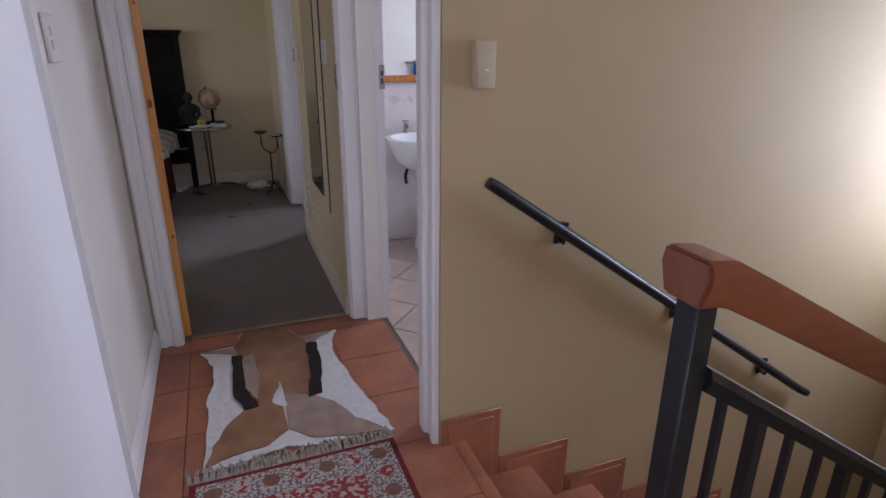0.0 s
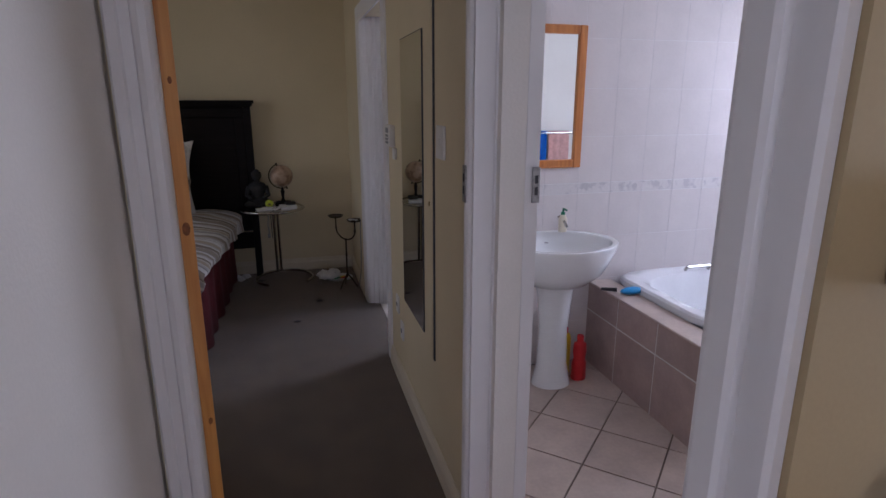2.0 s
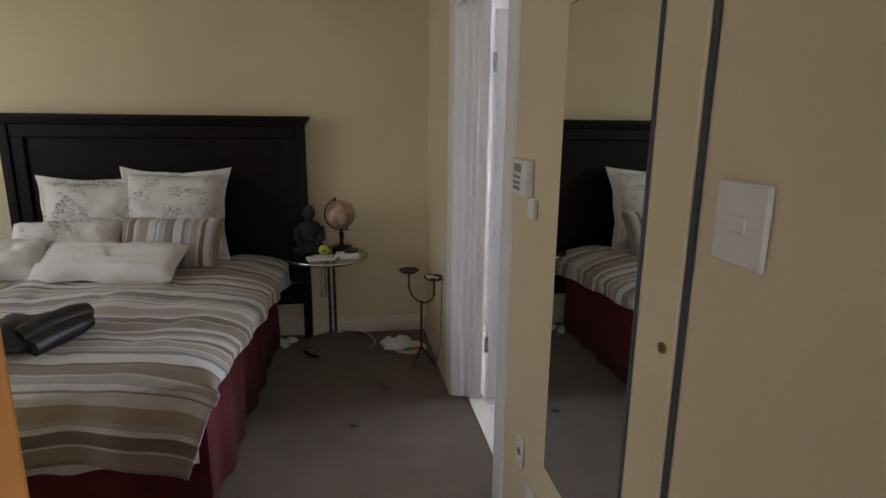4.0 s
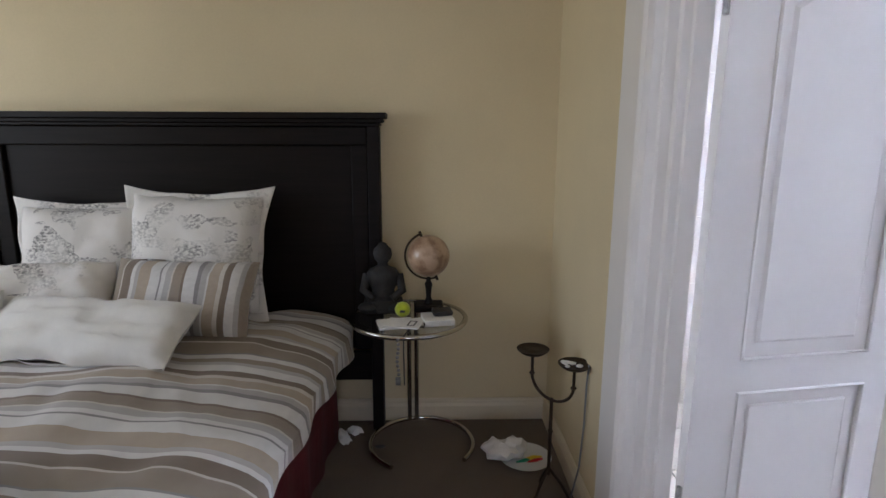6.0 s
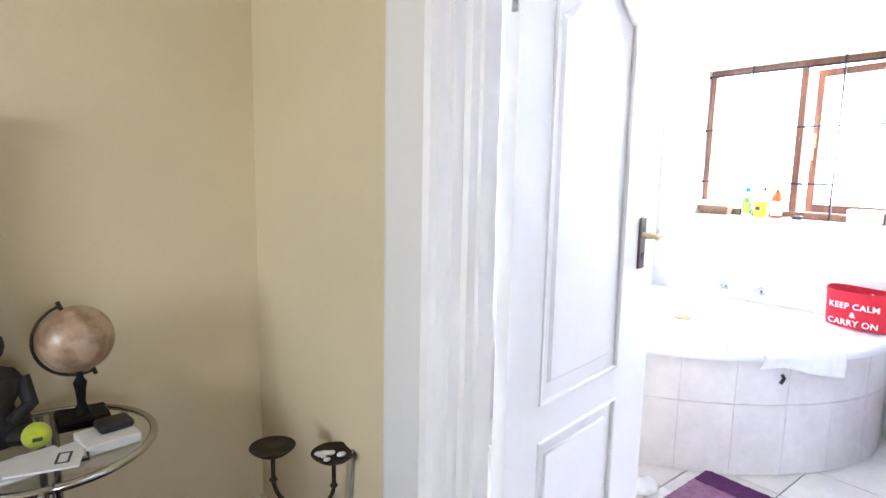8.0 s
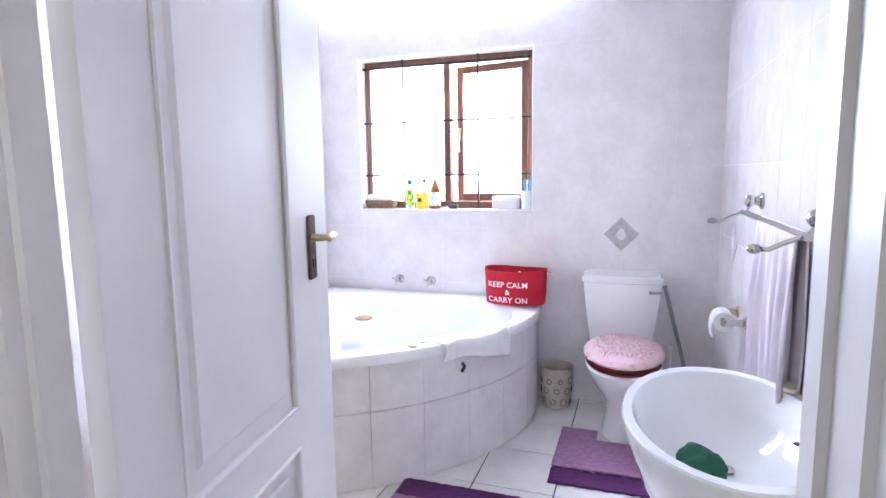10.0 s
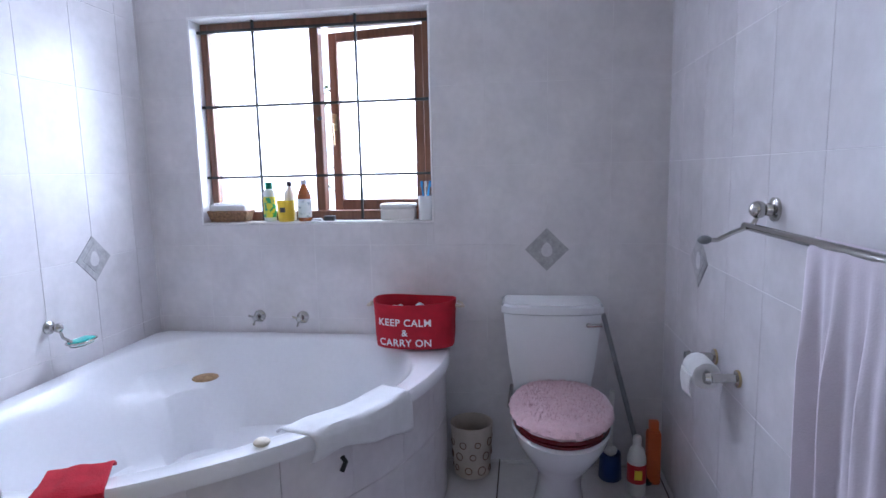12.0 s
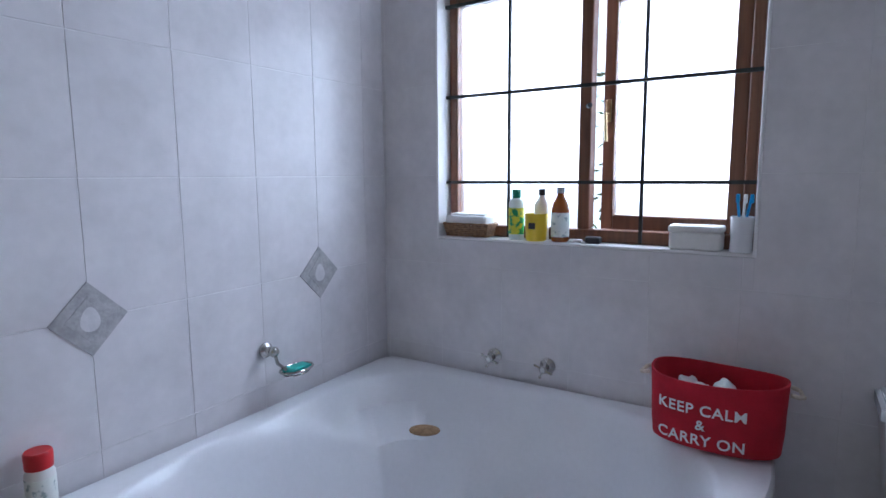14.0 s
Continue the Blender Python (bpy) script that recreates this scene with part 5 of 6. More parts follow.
rug = thing("persian_rug", (0.1, 1.0, 0), "small red Persian rug with a grey fringe", "rug")
RX0, RX1, RY0, RY1 = -0.265, 0.455, 0.35, 1.60
part("border", box(B(), (RX0, RY0, 0.001), (RX1, RY1, 0.010), 0.002), RUGRED, rug, "deep red border")
part("guard_band", box(B(), (RX0 + 0.022, RY0 + 0.022, 0.004), (RX1 - 0.022, RY1 - 0.022, 0.0115)), RUGFIELD, rug, "cream and brown patterned band", smooth=False)
part("field", box(B(), (RX0 + 0.15, RY0 + 0.15, 0.004), (RX1 - 0.15, RY1 - 0.15, 0.013)), RUGMEDAL, rug, "red patterned field", smooth=False)
rngs = random.Random(4)
for ix in range(7):
    for iy in range(12):
        x, y = RX0 + 0.075 + ix * 0.095, RY1 - 0.075 - iy * 0.095
        if ix in (0, 6) or iy in (0, 11):
            part("rosette", lathe(B(), [(0.030, 0.0115), (0.030, 0.0122), (0.019, 0.0123), (0.010, 0.0126)], (x, y, 0), 10), RUGMEDAL if (ix + iy) % 2 else RINGBROWN, rug)
bm = B()
for k in range(90):
    x = RX0 + (RX1 - RX0) * k / 89
    tube(bm, [(x, RY1 - 0.004, 0.008), (x + rngs.uniform(-0.01, 0.01), RY1 + 0.03, 0.014), (x + rngs.uniform(-0.02, 0.02), RY1 + rngs.uniform(0.045, 0.075), 0.012)], 0.0045, 4)
tagged(part("fringe", bm, FRINGE, rug, "knotted grey cotton fringe"), kind="stuff")


# ---- en-suite: window ----
WX = 3.58
backdrop = structure("backdrop", box(B(), (5.2, 2.5, -0.5), (5.25, 8.6, 4.5)), mat("bright_sky_haze", (0.9, 0.93, 0.92), 0.9), "bright hazy sky outside the bathroom window", "sky")
bn = backdrop.data.materials[0].node_tree.nodes["Principled BSDF"]
bn.inputs["Emission Color"].default_value, bn.inputs["Emission Strength"].default_value = (0.95, 1.0, 0.95, 1), 1.9
win = thing("window_1", (WX, 5.53, 1.14), "brown wooden bathroom window with frosted panes and burglar bars, one casement ajar", "window", kind="structure")


def wbox(name, y0, z0, y1, z1, x0, x1, m, parent, label="", bev=0.004):
    return part(name, box(B(), (x0, y0, z0), (x1, y1, z1), bev), m, parent, label)


for y0, z0, y1, z1 in ((4.982, 1.142, 5.017, 2.078), (6.050, 1.142, 6.087, 2.078), (5.017, 1.142, 6.050, 1.187), (5.017, 2.038, 6.050, 2.078), (5.505, 1.187, 5.548, 2.038)):
    wbox("frame", y0, z0, y1, z1, WX, WX + 0.06, FRAMEWOOD, win)
pane = wbox("pane", 5.548, 1.187, 6.050, 2.038, WX + 0.028, WX + 0.033, FROST, win, "frosted pane", 0)
pane.visible_shadow = False
# casement, hinged at the toilet side and pushed outwards
CM = Matrix.Translation((WX + 0.03, 5.02, 0)) @ Matrix.Rotation(radians(-9), 4, "Z")
cas = part("casement", turn(box(box(box(box(B(), (0, 0, 1.176), (0.04, 0.045, 2.03), 0.003), (0, 0.435, 1.176), (0.04, 0.48, 2.03), 0.003), (0, 0.045, 1.176), (0.04, 0.435, 1.235), 0.003), (0, 0.045, 1.985), (0.04, 0.435, 2.03), 0.003), CM), FRAMEWOOD, win, "open brown casement")
p2 = part("pane", turn(box(B(), (0.018, 0.045, 1.235), (0.023, 0.435, 1.985)), CM), FROST, cas, "frosted pane")
p2.visible_shadow = False
part("latch", turn(tube(box(B(), (-0.008, 0.447, 1.57), (0.0, 0.468, 1.65), 0.002), [(-0.006, 0.458, 1.60), (-0.03, 0.458, 1.60), (-0.032, 0.452, 1.50)], 0.006, 8), CM), OLD_BRASS, cas)
part("stay", tube(B(), [(WX - 0.005, 5.515, 1.62), (WX - 0.03, 5.50, 1.62)], 0.009, 8), INK_GAP, win)
for z in (1.355, 1.69, 2.035):
    part("burglar_bar", box(B(), (WX - 0.022, 4.974, z - 0.006), (WX - 0.010, 6.094, z + 0.006)), BAR, win, smooth=False)
for y in (5.322, 5.818):
    part("burglar_bar", box(B(), (WX - 0.012, y - 0.0055, 1.145), (WX - 0.001, y + 0.0055, 2.085)), BAR, win, smooth=False)
for a, b in (((3.50, 4.972, 1.131), (3.70, 6.095, 1.141)), ((3.497, 4.966, 2.081), (3.70, 6.101, 2.091)), ((3.497, 4.966, 1.131), (3.70, 4.976, 2.081)), ((3.497, 6.091, 1.131), (3.70, 6.101, 2.081))):
    part("window_sill" if a[2] < b[2] and b[2] < 1.2 else "reveal", box(B(), a, b, 0.002), GLOSS, win)
hedge = B()
hr = random.Random(2)
for k in range(900):
    c = Vector((4.35 + hr.uniform(0, 0.3), 5.35 + hr.uniform(-0.5, 0.6), 0.6 + hr.random() ** 1.6 * 1.35))
    a, b = hr.uniform(0, 6.28), hr.uniform(-1, 1)
    u, w = Vector((math.cos(a), math.sin(a), b)) * 0.022, Vector((-math.sin(a), math.cos(a), hr.uniform(-1, 1))) * 0.011
    vs = [hedge.verts.new(c + q) for q in (-u, w, u, -w)]
    hedge.faces.new(vs)
tagged(part("hedge", hedge, LEAF), "small-leaved hedge outside the bathroom window", "hedge", kind="stuff")


# ---- sill things ----
def bottle(name, at, prof, body, label, cap=None, capm=None, lab=None, labm=None, category="bottle"):
    t = thing(name, at, label, category)
    part("bottle", lathe(B(), prof, at, 20), body, t)
    if cap:
        part("cap", lathe(B(), cap, at, 16), capm, t)
    if lab:
        z0, z1, r = lab
        part("label", lathe(B(), [(r, z0), (r + 0.0006, z0 + 0.001), (r + 0.0006, z1 - 0.001), (r, z1)], at, 20), labm, t)
    return t


SZ = 1.1415
bottle("bottle", (3.545, 5.772, SZ), [(0.026, 0), (0.029, 0.005), (0.029, 0.135), (0.024, 0.15), (0.012, 0.155)], CLEARPLASTIC, "clear bottle with a yellow-green label and green cap on the sill",
       [(0.017, 0.155), (0.017, 0.185), (0.014, 0.188)], GREENCAP, (0.02, 0.118, 0.0292), LABELYELLOW)
bottle("bottle", (3.575, 5.682, SZ), [(0.026, 0), (0.028, 0.005), (0.028, 0.13), (0.012, 0.158), (0.010, 0.165)], PLASTIC, "white bottle with a black cap behind the candle glass", [(0.013, 0.165), (0.013, 0.187), (0.011, 0.189)], BLACKPLASTIC)
t = bottle("candle_glass", (3.53, 5.685, SZ), [(0.034, 0), (0.038, 0.006), (0.042, 0.10), (0.039, 0.10), (0.035, 0.03), (0.01, 0.028)], YELLOW, "yellow candle glass with a printed emblem on the sill", category="candle")
part("emblem", box(B(), (3.4885, 5.672, SZ + 0.045), (3.4905, 5.698, SZ + 0.068), 0.0005), INK_GAP, t)
bottle("bottle", (3.545, 5.598, SZ), [(0.028, 0), (0.032, 0.005), (0.032, 0.115), (0.026, 0.14), (0.013, 0.165), (0.012, 0.175)], AMBER, "amber bottle with a white label on the sill",
       [(0.015, 0.175), (0.015, 0.193), (0.013, 0.196)], STEEL, (0.018, 0.105, 0.0322), LABELWHITE)
t = thing("wicker_basket", (3.55, 5.975, SZ), "small wicker basket with a white cloth liner on the sill", "basket")
for k in range(7):
    part("weave", tube(B(), [(3.55 + sx * (0.040 + 0.0015 * k) * (1 if abs(sx) else 0), 5.975 + sy * (0.088 + 0.002 * k), SZ + 0.005 + 0.0075 * k + 0.002 * ((j + k) % 2)) for j, (sx, sy) in enumerate(
        [(math.copysign(min(1, abs(math.cos(a)) * 1.35), math.cos(a)), math.copysign(min(1, abs(math.sin(a)) * 1.35), math.sin(a))) for a in [2 * math.pi * q / 28 for q in range(28)]])], 0.0045, 5, True), WICKER, t)
bm = box(B(), (3.507, 5.884, SZ + 0.045), (3.593, 6.066, SZ + 0.085), 0.012, 3)
for v in bm.verts:
    v.co += Vector((0.3, 1, 0.8)) * 0.006 * noise.noise(v.co * 40)
part("liner", bm, WHITETOWEL, t, "white cloth liner")
part("contents", box(B(), (3.52, 5.90, SZ + 0.083), (3.58, 6.05, SZ + 0.092), 0.004), PAPER, t)
t = thing("razor_box", (3.54, 5.475, SZ), "small black and white case on the sill", "case")
part("case", box(B(), (3.525, 5.448, SZ), (3.56, 5.50, SZ + 0.024), 0.004), BLACKPLASTIC, t)
t = thing("comb", (3.53, 5.52, SZ), "small white dental tool on the sill", "comb")
part("body", tube(B(), [(3.515, 5.505, SZ + 0.008), (3.53, 5.555, SZ + 0.008)], [0.007, 0.004], 8), PLASTIC, t)
t = thing("wipes_box", (3.545, 5.14, SZ), "white rounded plastic box on the sill", "box")
part("body", box(B(), (3.505, 5.062, SZ), (3.585, 5.218, SZ + 0.058), 0.012, 3), PLASTIC, t)
part("lid", box(B(), (3.502, 5.059, SZ + 0.056), (3.588, 5.221, SZ + 0.078), 0.010, 3), PLASTIC, t)
t = thing("toothbrush_mug", (3.54, 5.012, SZ), "white ceramic mug with toothbrushes on the sill", "mug")
part("mug", lathe(B(), [(0.03, 0), (0.033, 0.004), (0.031, 0.04), (0.034, 0.11), (0.031, 0.11), (0.027, 0.012), (0.005, 0.01)], (3.54, 5.012, SZ), 24), CERAMIC, t)
for dx, dy, m in ((0.006, 0.014, SKYBLUE), (-0.01, -0.004, PLASTIC), (0.004, -0.016, SKYBLUE)):
    part("toothbrush", box(tube(B(), [(3.54, 5.012, SZ + 0.03), (3.54 + dx * 2, 5.012 + dy * 1.3, SZ + 0.17)], 0.004, 6), (3.536 + dx * 2, 5.005 + dy * 1.3, SZ + 0.15), (3.548 + dx * 2, 5.016 + dy * 1.3, SZ + 0.178), 0.002), m, t)

# ---- corner bath ----
C0 = Vector((3.494, 6.359))
BZ = 0.606


def rim_r(th):
    e = min(th, math.pi / 2 - th)
    return 1.50 - 0.055 * math.cos(th) + 0.125 * (1 - math.exp(-(e / 0.24) ** 1.3))


def bath_xy(th, off=0.0):
    r = rim_r(th) + off
    return C0.x - r * math.sin(th), C0.y - r * math.cos(th)


W0 = Vector((2.83, 5.75))
NB = 96


def reach(a):
    d = Vector((math.cos(a), math.sin(a)))
    best = 9.0
    if d.x > 1e-6:
        best = min(best, (C0.x - W0.x) / d.x)
    if d.y > 1e-6:
        best = min(best, (C0.y - W0.y) / d.y)
    lo, hi = 0.0, best
    f = lambda s: (lambda q: q.length - rim_r(min(math.pi / 2, max(0.0, math.atan2(-q.x, -q.y)))))(W0 + d * s - C0)
    if f(hi) > 0:
        for _ in range(40):
            m = (lo + hi) / 2
            lo, hi = (m, hi) if f(m) < 0 else (lo, m)
    return hi


RR = [reach(2 * math.pi * k / NB) for k in range(NB)]
SM = [sum(RR[(k + j) % NB] for j in range(-7, 8)) / 15 for k in range(NB)]
INN = [min(SM[k] * 0.87, RR[k] - 0.095) for k in range(NB)]
INN = [sum(INN[(k + j) % NB] for j in range(-3, 4)) / 7 for k in range(NB)]
bath = thing("corner_bath", (2.85, 5.75, 0), "white corner bath with a rounded tiled front", "bathtub")
bm = B()
rings = []
for tag, z in ((0, BZ - 0.045), (1, BZ - 0.012), (2, BZ), (3, BZ), (4, BZ - 0.012), (5, BZ - 0.10), (6, BZ - 0.24), (7, BZ - 0.36), (8, BZ - 0.40)):
    ring_v = []
    for k in range(NB):
        a = 2 * math.pi * k / NB
        da = math.atan2(math.sin(a - math.pi / 4), math.cos(a - math.pi / 4))
        led = math.exp(-(da / 0.55) ** 2)
        f = {0: RR[k], 1: RR[k], 2: RR[k] - 0.010, 3: INN[k] + 0.02, 4: INN[k], 5: INN[k] - 0.035 - 0.02 * led, 6: INN[k] - 0.085 - 0.17 * led, 7: INN[k] - 0.15 - 0.20 * led, 8: INN[k] * 0.45}[tag]
        zz = z + led * {5: 0.0, 6: 0.08, 7: 0.02}.get(tag, 0)
        ring_v.append(bm.verts.new((W0.x + math.cos(a) * f, W0.y + math.sin(a) * f, zz)))
    rings.append(ring_v)
for p, q in zip(rings, rings[1:]):
    for k in range(NB):
        bm.faces.new((p[k], p[(k + 1) % NB], q[(k + 1) % NB], q[k]))
bm.faces.new(rings[-1])
part("shell", bm, ACRYLIC, bath)
bm = B()
NA = 60
for off, z0, z1 in ((-0.030, 0.0, BZ - 0.03),):
    lo = [bm.verts.new((*bath_xy(math.pi / 2 * k / NA, off), z0)) for k in range(NA + 1)]
    hi = [bm.verts.new((*bath_xy(math.pi / 2 * k / NA, off), z1)) for k in range(NA + 1)]
    for k in range(NA):
        bm.faces.new((lo[k], lo[k + 1], hi[k + 1], hi[k]))
front = part("front_panel", bm, TILE_GROUT, bath, solid=0.02)
NT = 10
for k in range(NT):
    for z0, z1 in ((0.002, 0.348), (0.3495, BZ - 0.046)):
        bm = B()
        th0, th1 = math.pi / 2 * k / NT + 0.0006, math.pi / 2 * (k + 1) / NT - 0.0006
        cols = []
        for j in range(5):
            th = th0 + (th1 - th0) * j / 4
            cols.append([bm.verts.new((*bath_xy(th, o), z)) for o, z in ((-0.029, z0), (-0.021, z0 + 0.001), (-0.021, z1 - 0.001), (-0.029, z1))])
        for p, q in zip(cols, cols[1:]):
            for j in range(3):
                bm.faces.new((p[j], q[j], q[j + 1], p[j + 1]))
        bm.faces.new(cols[0]), bm.faces.new(cols[-1][::-1])
        part("tile", bm, TILE, front)
part("grip", tube(B(), [(*bath_xy(0.66, -0.005), 0.50), (*bath_xy(0.66, 0.012), 0.49), (*bath_xy(0.67, 0.012), 0.465)], 0.008, 8), BLACKPLASTIC, bath, "black plastic hand control")


def wall_tap(y, z, label):
    t = thing("bath_tap", (3.5, y, z), label, "tap", "taps over the bath")
    body = part("rosette", turn(lathe(B(), [(0.030, 0.0), (0.030, 0.006), (0.018, 0.014), (0.013, 0.018), (0.013, 0.045), (0.016, 0.050), (0.010, 0.056)], (0, 0, 0), 20), Matrix.Translation((3.4985, y, z)) @ Matrix.Rotation(radians(-90), 4, "Y")), CHROME, t)
    for a in (20, 110):
        c, s = math.cos(radians(a)) * 0.033, math.sin(radians(a)) * 0.033
        part("spoke", tube(ball(ball(B(), (3.449, y - c, z - s), 0.006, 8), (3.449, y + c, z + s), 0.006, 8), [(3.449, y - c, z - s), (3.449, y + c, z + s)], 0.0045, 8), CHROME, t)
    return t


wall_tap(5.836, 0.685, "chrome cross-handled bath tap on the tiled wall")
wall_tap(5.617, 0.682, "chrome cross-handled bath tap on the tiled wall")
t = thing("soap_dish", (2.830, 6.3640, 0.802), "chrome wire soap dish with a teal soap on the wall", "soap dish")
part("knob", ball(turn(lathe(B(), [(0.026, 0), (0.026, 0.008), (0.014, 0.018), (0.012, 0.03)], (0, 0, 0), 18), Matrix.Translation((2.830, 6.3635, 0.802)) @ Matrix.Rotation(radians(90), 4, "X")), (2.830, 6.3200, 0.802), 0.018, 14), CHROME, t, "chrome mount")
part("arm", tube(B(), [(2.830, 6.3170, 0.797), (2.835, 6.3100, 0.762), (2.860, 6.2900, 0.734)], 0.006, 8), CHROME, t)
part("wire_tray", tube(tube(B(), [(2.895 + 0.065 * math.cos(a), 6.2850 + 0.04 * math.sin(a), 0.734) for a in [2 * math.pi * k / 24 for k in range(24)]], 0.004, 6, True), [(2.895 + 0.05 * math.cos(a), 6.2850 + 0.03 * math.sin(a), 0.720) for a in [2 * math.pi * k / 24 for k in range(24)]], 0.003, 6, True), CHROME, t)
t = thing("soap", (2.898, 6.2850, 0.724), "teal bar of soap in the wire dish", "soap")
part("bar", box(B(), (2.852, 6.2580, 0.724), (2.944, 6.3120, 0.742), 0.008, 2), TEAL, t)
t = thing("pumice_stone", (3.13, 5.92, 0.50), "brown oval pumice sponge on the bath ledge", "pumice stone")
part("stone", turn(ball(B(), (0, 0, 0), 0.055, 20, (1.0, 0.55, 0.3)), Matrix.Translation((3.13, 5.92, 0.505)) @ Matrix.Rotation(radians(-62), 4, "Z")), PUMICE, t)
t = thing("soap", (2.44, 5.30, BZ), "small cream soap on the bath rim", "soap")
sx, sy = bath_xy(0.81, -0.045)
part("bar", lathe(B(), [(0.017, 0.0), (0.023, 0.005), (0.023, 0.011), (0.016, 0.017), (0.007, 0.018)], (sx, sy, BZ), 18), SOAP, t)
t = bottle("shampoo_bottle", (2.13, 6.32, BZ), [(0.028, 0), (0.031, 0.005), (0.031, 0.10), (0.024, 0.112)], PLASTIC, "white bottle with a red cap on the bath rim", [(0.029, 0.112), (0.030, 0.148), (0.027, 0.152)], REDPLASTIC, (0.02, 0.09, 0.0312), LABELWHITE)


def rim_towel(th0, th1, inner, drop, m, label, seed):
    t = thing("towel", (*bath_xy((th0 + th1) / 2, 0.0), BZ), label, "towel")

    def f(u, v):
        th = th0 + (th1 - th0) * (u + 0.05 * math.sin(v * 5 + seed) * (0.3 + u))
        s = v * (inner + drop)
        wr = 0.006 * noise.noise((u * 6, v * 6, seed))
        dd = drop * (1 - 0.30 * u + 0.14 * math.sin(u * 5 + seed))
        if s < inner:
            return (*bath_xy(th, s - inner + 0.004), BZ + 0.006 + wr * 0.5 + 0.006 * max(0, math.sin(u * 9 + seed)) - (0.03 * max(0, 1 - s / 0.05) if inner > 0.08 else 0))
        k = (s - inner) / drop
        return (*bath_xy(th, 0.008 + 0.008 * min(1, k * 4) + 0.010 * math.sin(u * 14 + seed) * k), BZ + 0.006 - k * dd - 0.004)
    part("cloth", sheet(B(), f, 30, 30), m, t, solid=0.008)


rim_towel(0.47, 0.74, 0.16, 0.11, WHITETOWEL, "white hand towel draped over the bath rim", 1.0)
rim_towel(1.055, 1.16, 0.19, 0.22, REDTOWEL, "bright red towel draped over the bath rim", 3.0)

# red felt bucket with lettering
bc0, bw, bd, bz0, bz1 = Vector((3.335, 5.035)), 0.180, 0.110, BZ + 0.004, 0.812
bag = thing("storage_bucket", (bc0.x, bc0.y, bz0), "red felt oval bucket with white lettering on the bath corner", "storage bucket")


def oval(a, k, grow=0.0):
    w, d = (bw + grow) * (0.94 + 0.06 * k), (bd + grow) * (0.92 + 0.08 * k)
    e = 2.6
    c, s = math.cos(a), math.sin(a)
    q = (abs(c) ** e + abs(s) ** e) ** (-1 / e)
    return bc0.x - s * q * d, bc0.y - c * q * w


bm = B()
rings = [[bm.verts.new((*oval(2 * math.pi * j / 48, k, g), bz0 + (bz1 - bz0) * k + (0.006 * math.sin(2 * math.pi * j / 24 + 1) if k > 0.9 else 0))) for j in range(48)] for k, g in ((0.0, -0.02), (0.03, 0), (0.3, 0.002), (0.65, 0.0), (1.0, 0.0), (1.0, -0.006), (0.6, -0.008), (0.05, -0.01))]
for p, q in zip(rings, rings[1:]):
    for j in range(48):
        bm.faces.new((p[j], p[(j + 1) % 48], q[(j + 1) % 48], q[j]))
bm.faces.new(rings[0][::-1]), bm.faces.new(rings[-1])
part("bucket", bm, REDFELT, bag)
for sgn in (-1, 1):
    y = bc0.y + sgn * (bw + 0.002)
    part("rope_handle", tube(B(), [(bc0.x - 0.035, y, bz0 + 0.185), (bc0.x - 0.03, y + sgn * 0.02, bz0 + 0.18), (bc0.x, y + sgn * 0.03, bz0 + 0.172), (bc0.x + 0.03, y + sgn * 0.02, bz0 + 0.18), (bc0.x + 0.035, y, bz0 + 0.185)], 0.006, 8), ROPE, bag, "cream rope handle")


def lettering(text, size, z, shift=0.0):
    cu = bpy.data.curves.new("lettering", "FONT")
    cu.body, cu.size, cu.extrude, cu.align_x, cu.align_y, cu.offset, cu.space_character = text, size, 0.0008, "CENTER", "CENTER", 0.0006, 1.08
    tmp = new("lettering", cu)
    me = bpy.data.meshes.new_from_object(tmp.evaluated_get(bpy.context.evaluated_depsgraph_get()))
    bpy.data.objects.remove(tmp)
    bm = B()
    bm.from_mesh(me)
    bmesh.ops.subdivide_edges(bm, edges=[e for e in bm.edges if e.calc_length() > 0.012], cuts=2)
    for v in bm.verts:
        u, h, dep = v.co.x + shift, v.co.y, v.co.z
        k = (z + h - bz0) / (bz1 - bz0)
        y = bc0.y - u
        w, d = bw * (0.94 + 0.06 * k), bd * (0.92 + 0.08 * k) + 0.0025
        q = max(0.0, 1 - (abs(u) / w) ** 2.6) ** (1 / 2.6)
        v.co = Vector((bc0.x - d * q - dep, y, z + h))
    part("lettering", bm, WHITETOWEL, bag, "white printed lettering", smooth=False)


lettering("KEEP CALM", 0.043, bz0 + 0.121, -0.028)
lettering("&", 0.040, bz0 + 0.077, -0.028)
lettering("CARRY ON", 0.043, bz0 + 0.033, -0.028)
for k, (dx, dy, r, m) in enumerate(((-0.04, 0.10, 0.022, SOAP), (-0.02, 0.04, 0.032, PAPER), (0.02, -0.02, 0.034, CLEARPLASTIC), (-0.03, -0.09, 0.03, REDTOWEL), (0.03, 0.08, 0.03, PAPER))):
    t = thing("toiletry", (bc0.x + dx, bc0.y + dy, bz0 + 0.12), "crumpled toiletry inside the red bucket", "toiletry", "things in the red bucket")
    bm = ball(B(), (bc0.x + dx, bc0.y + dy, bz0 + 0.14), r, 14)
    for v in bm.verts:
        v.co += Vector((1, 1, 1)) * 0.012 * noise.noise(v.co * 45)
    part("lump", bm, m, t)

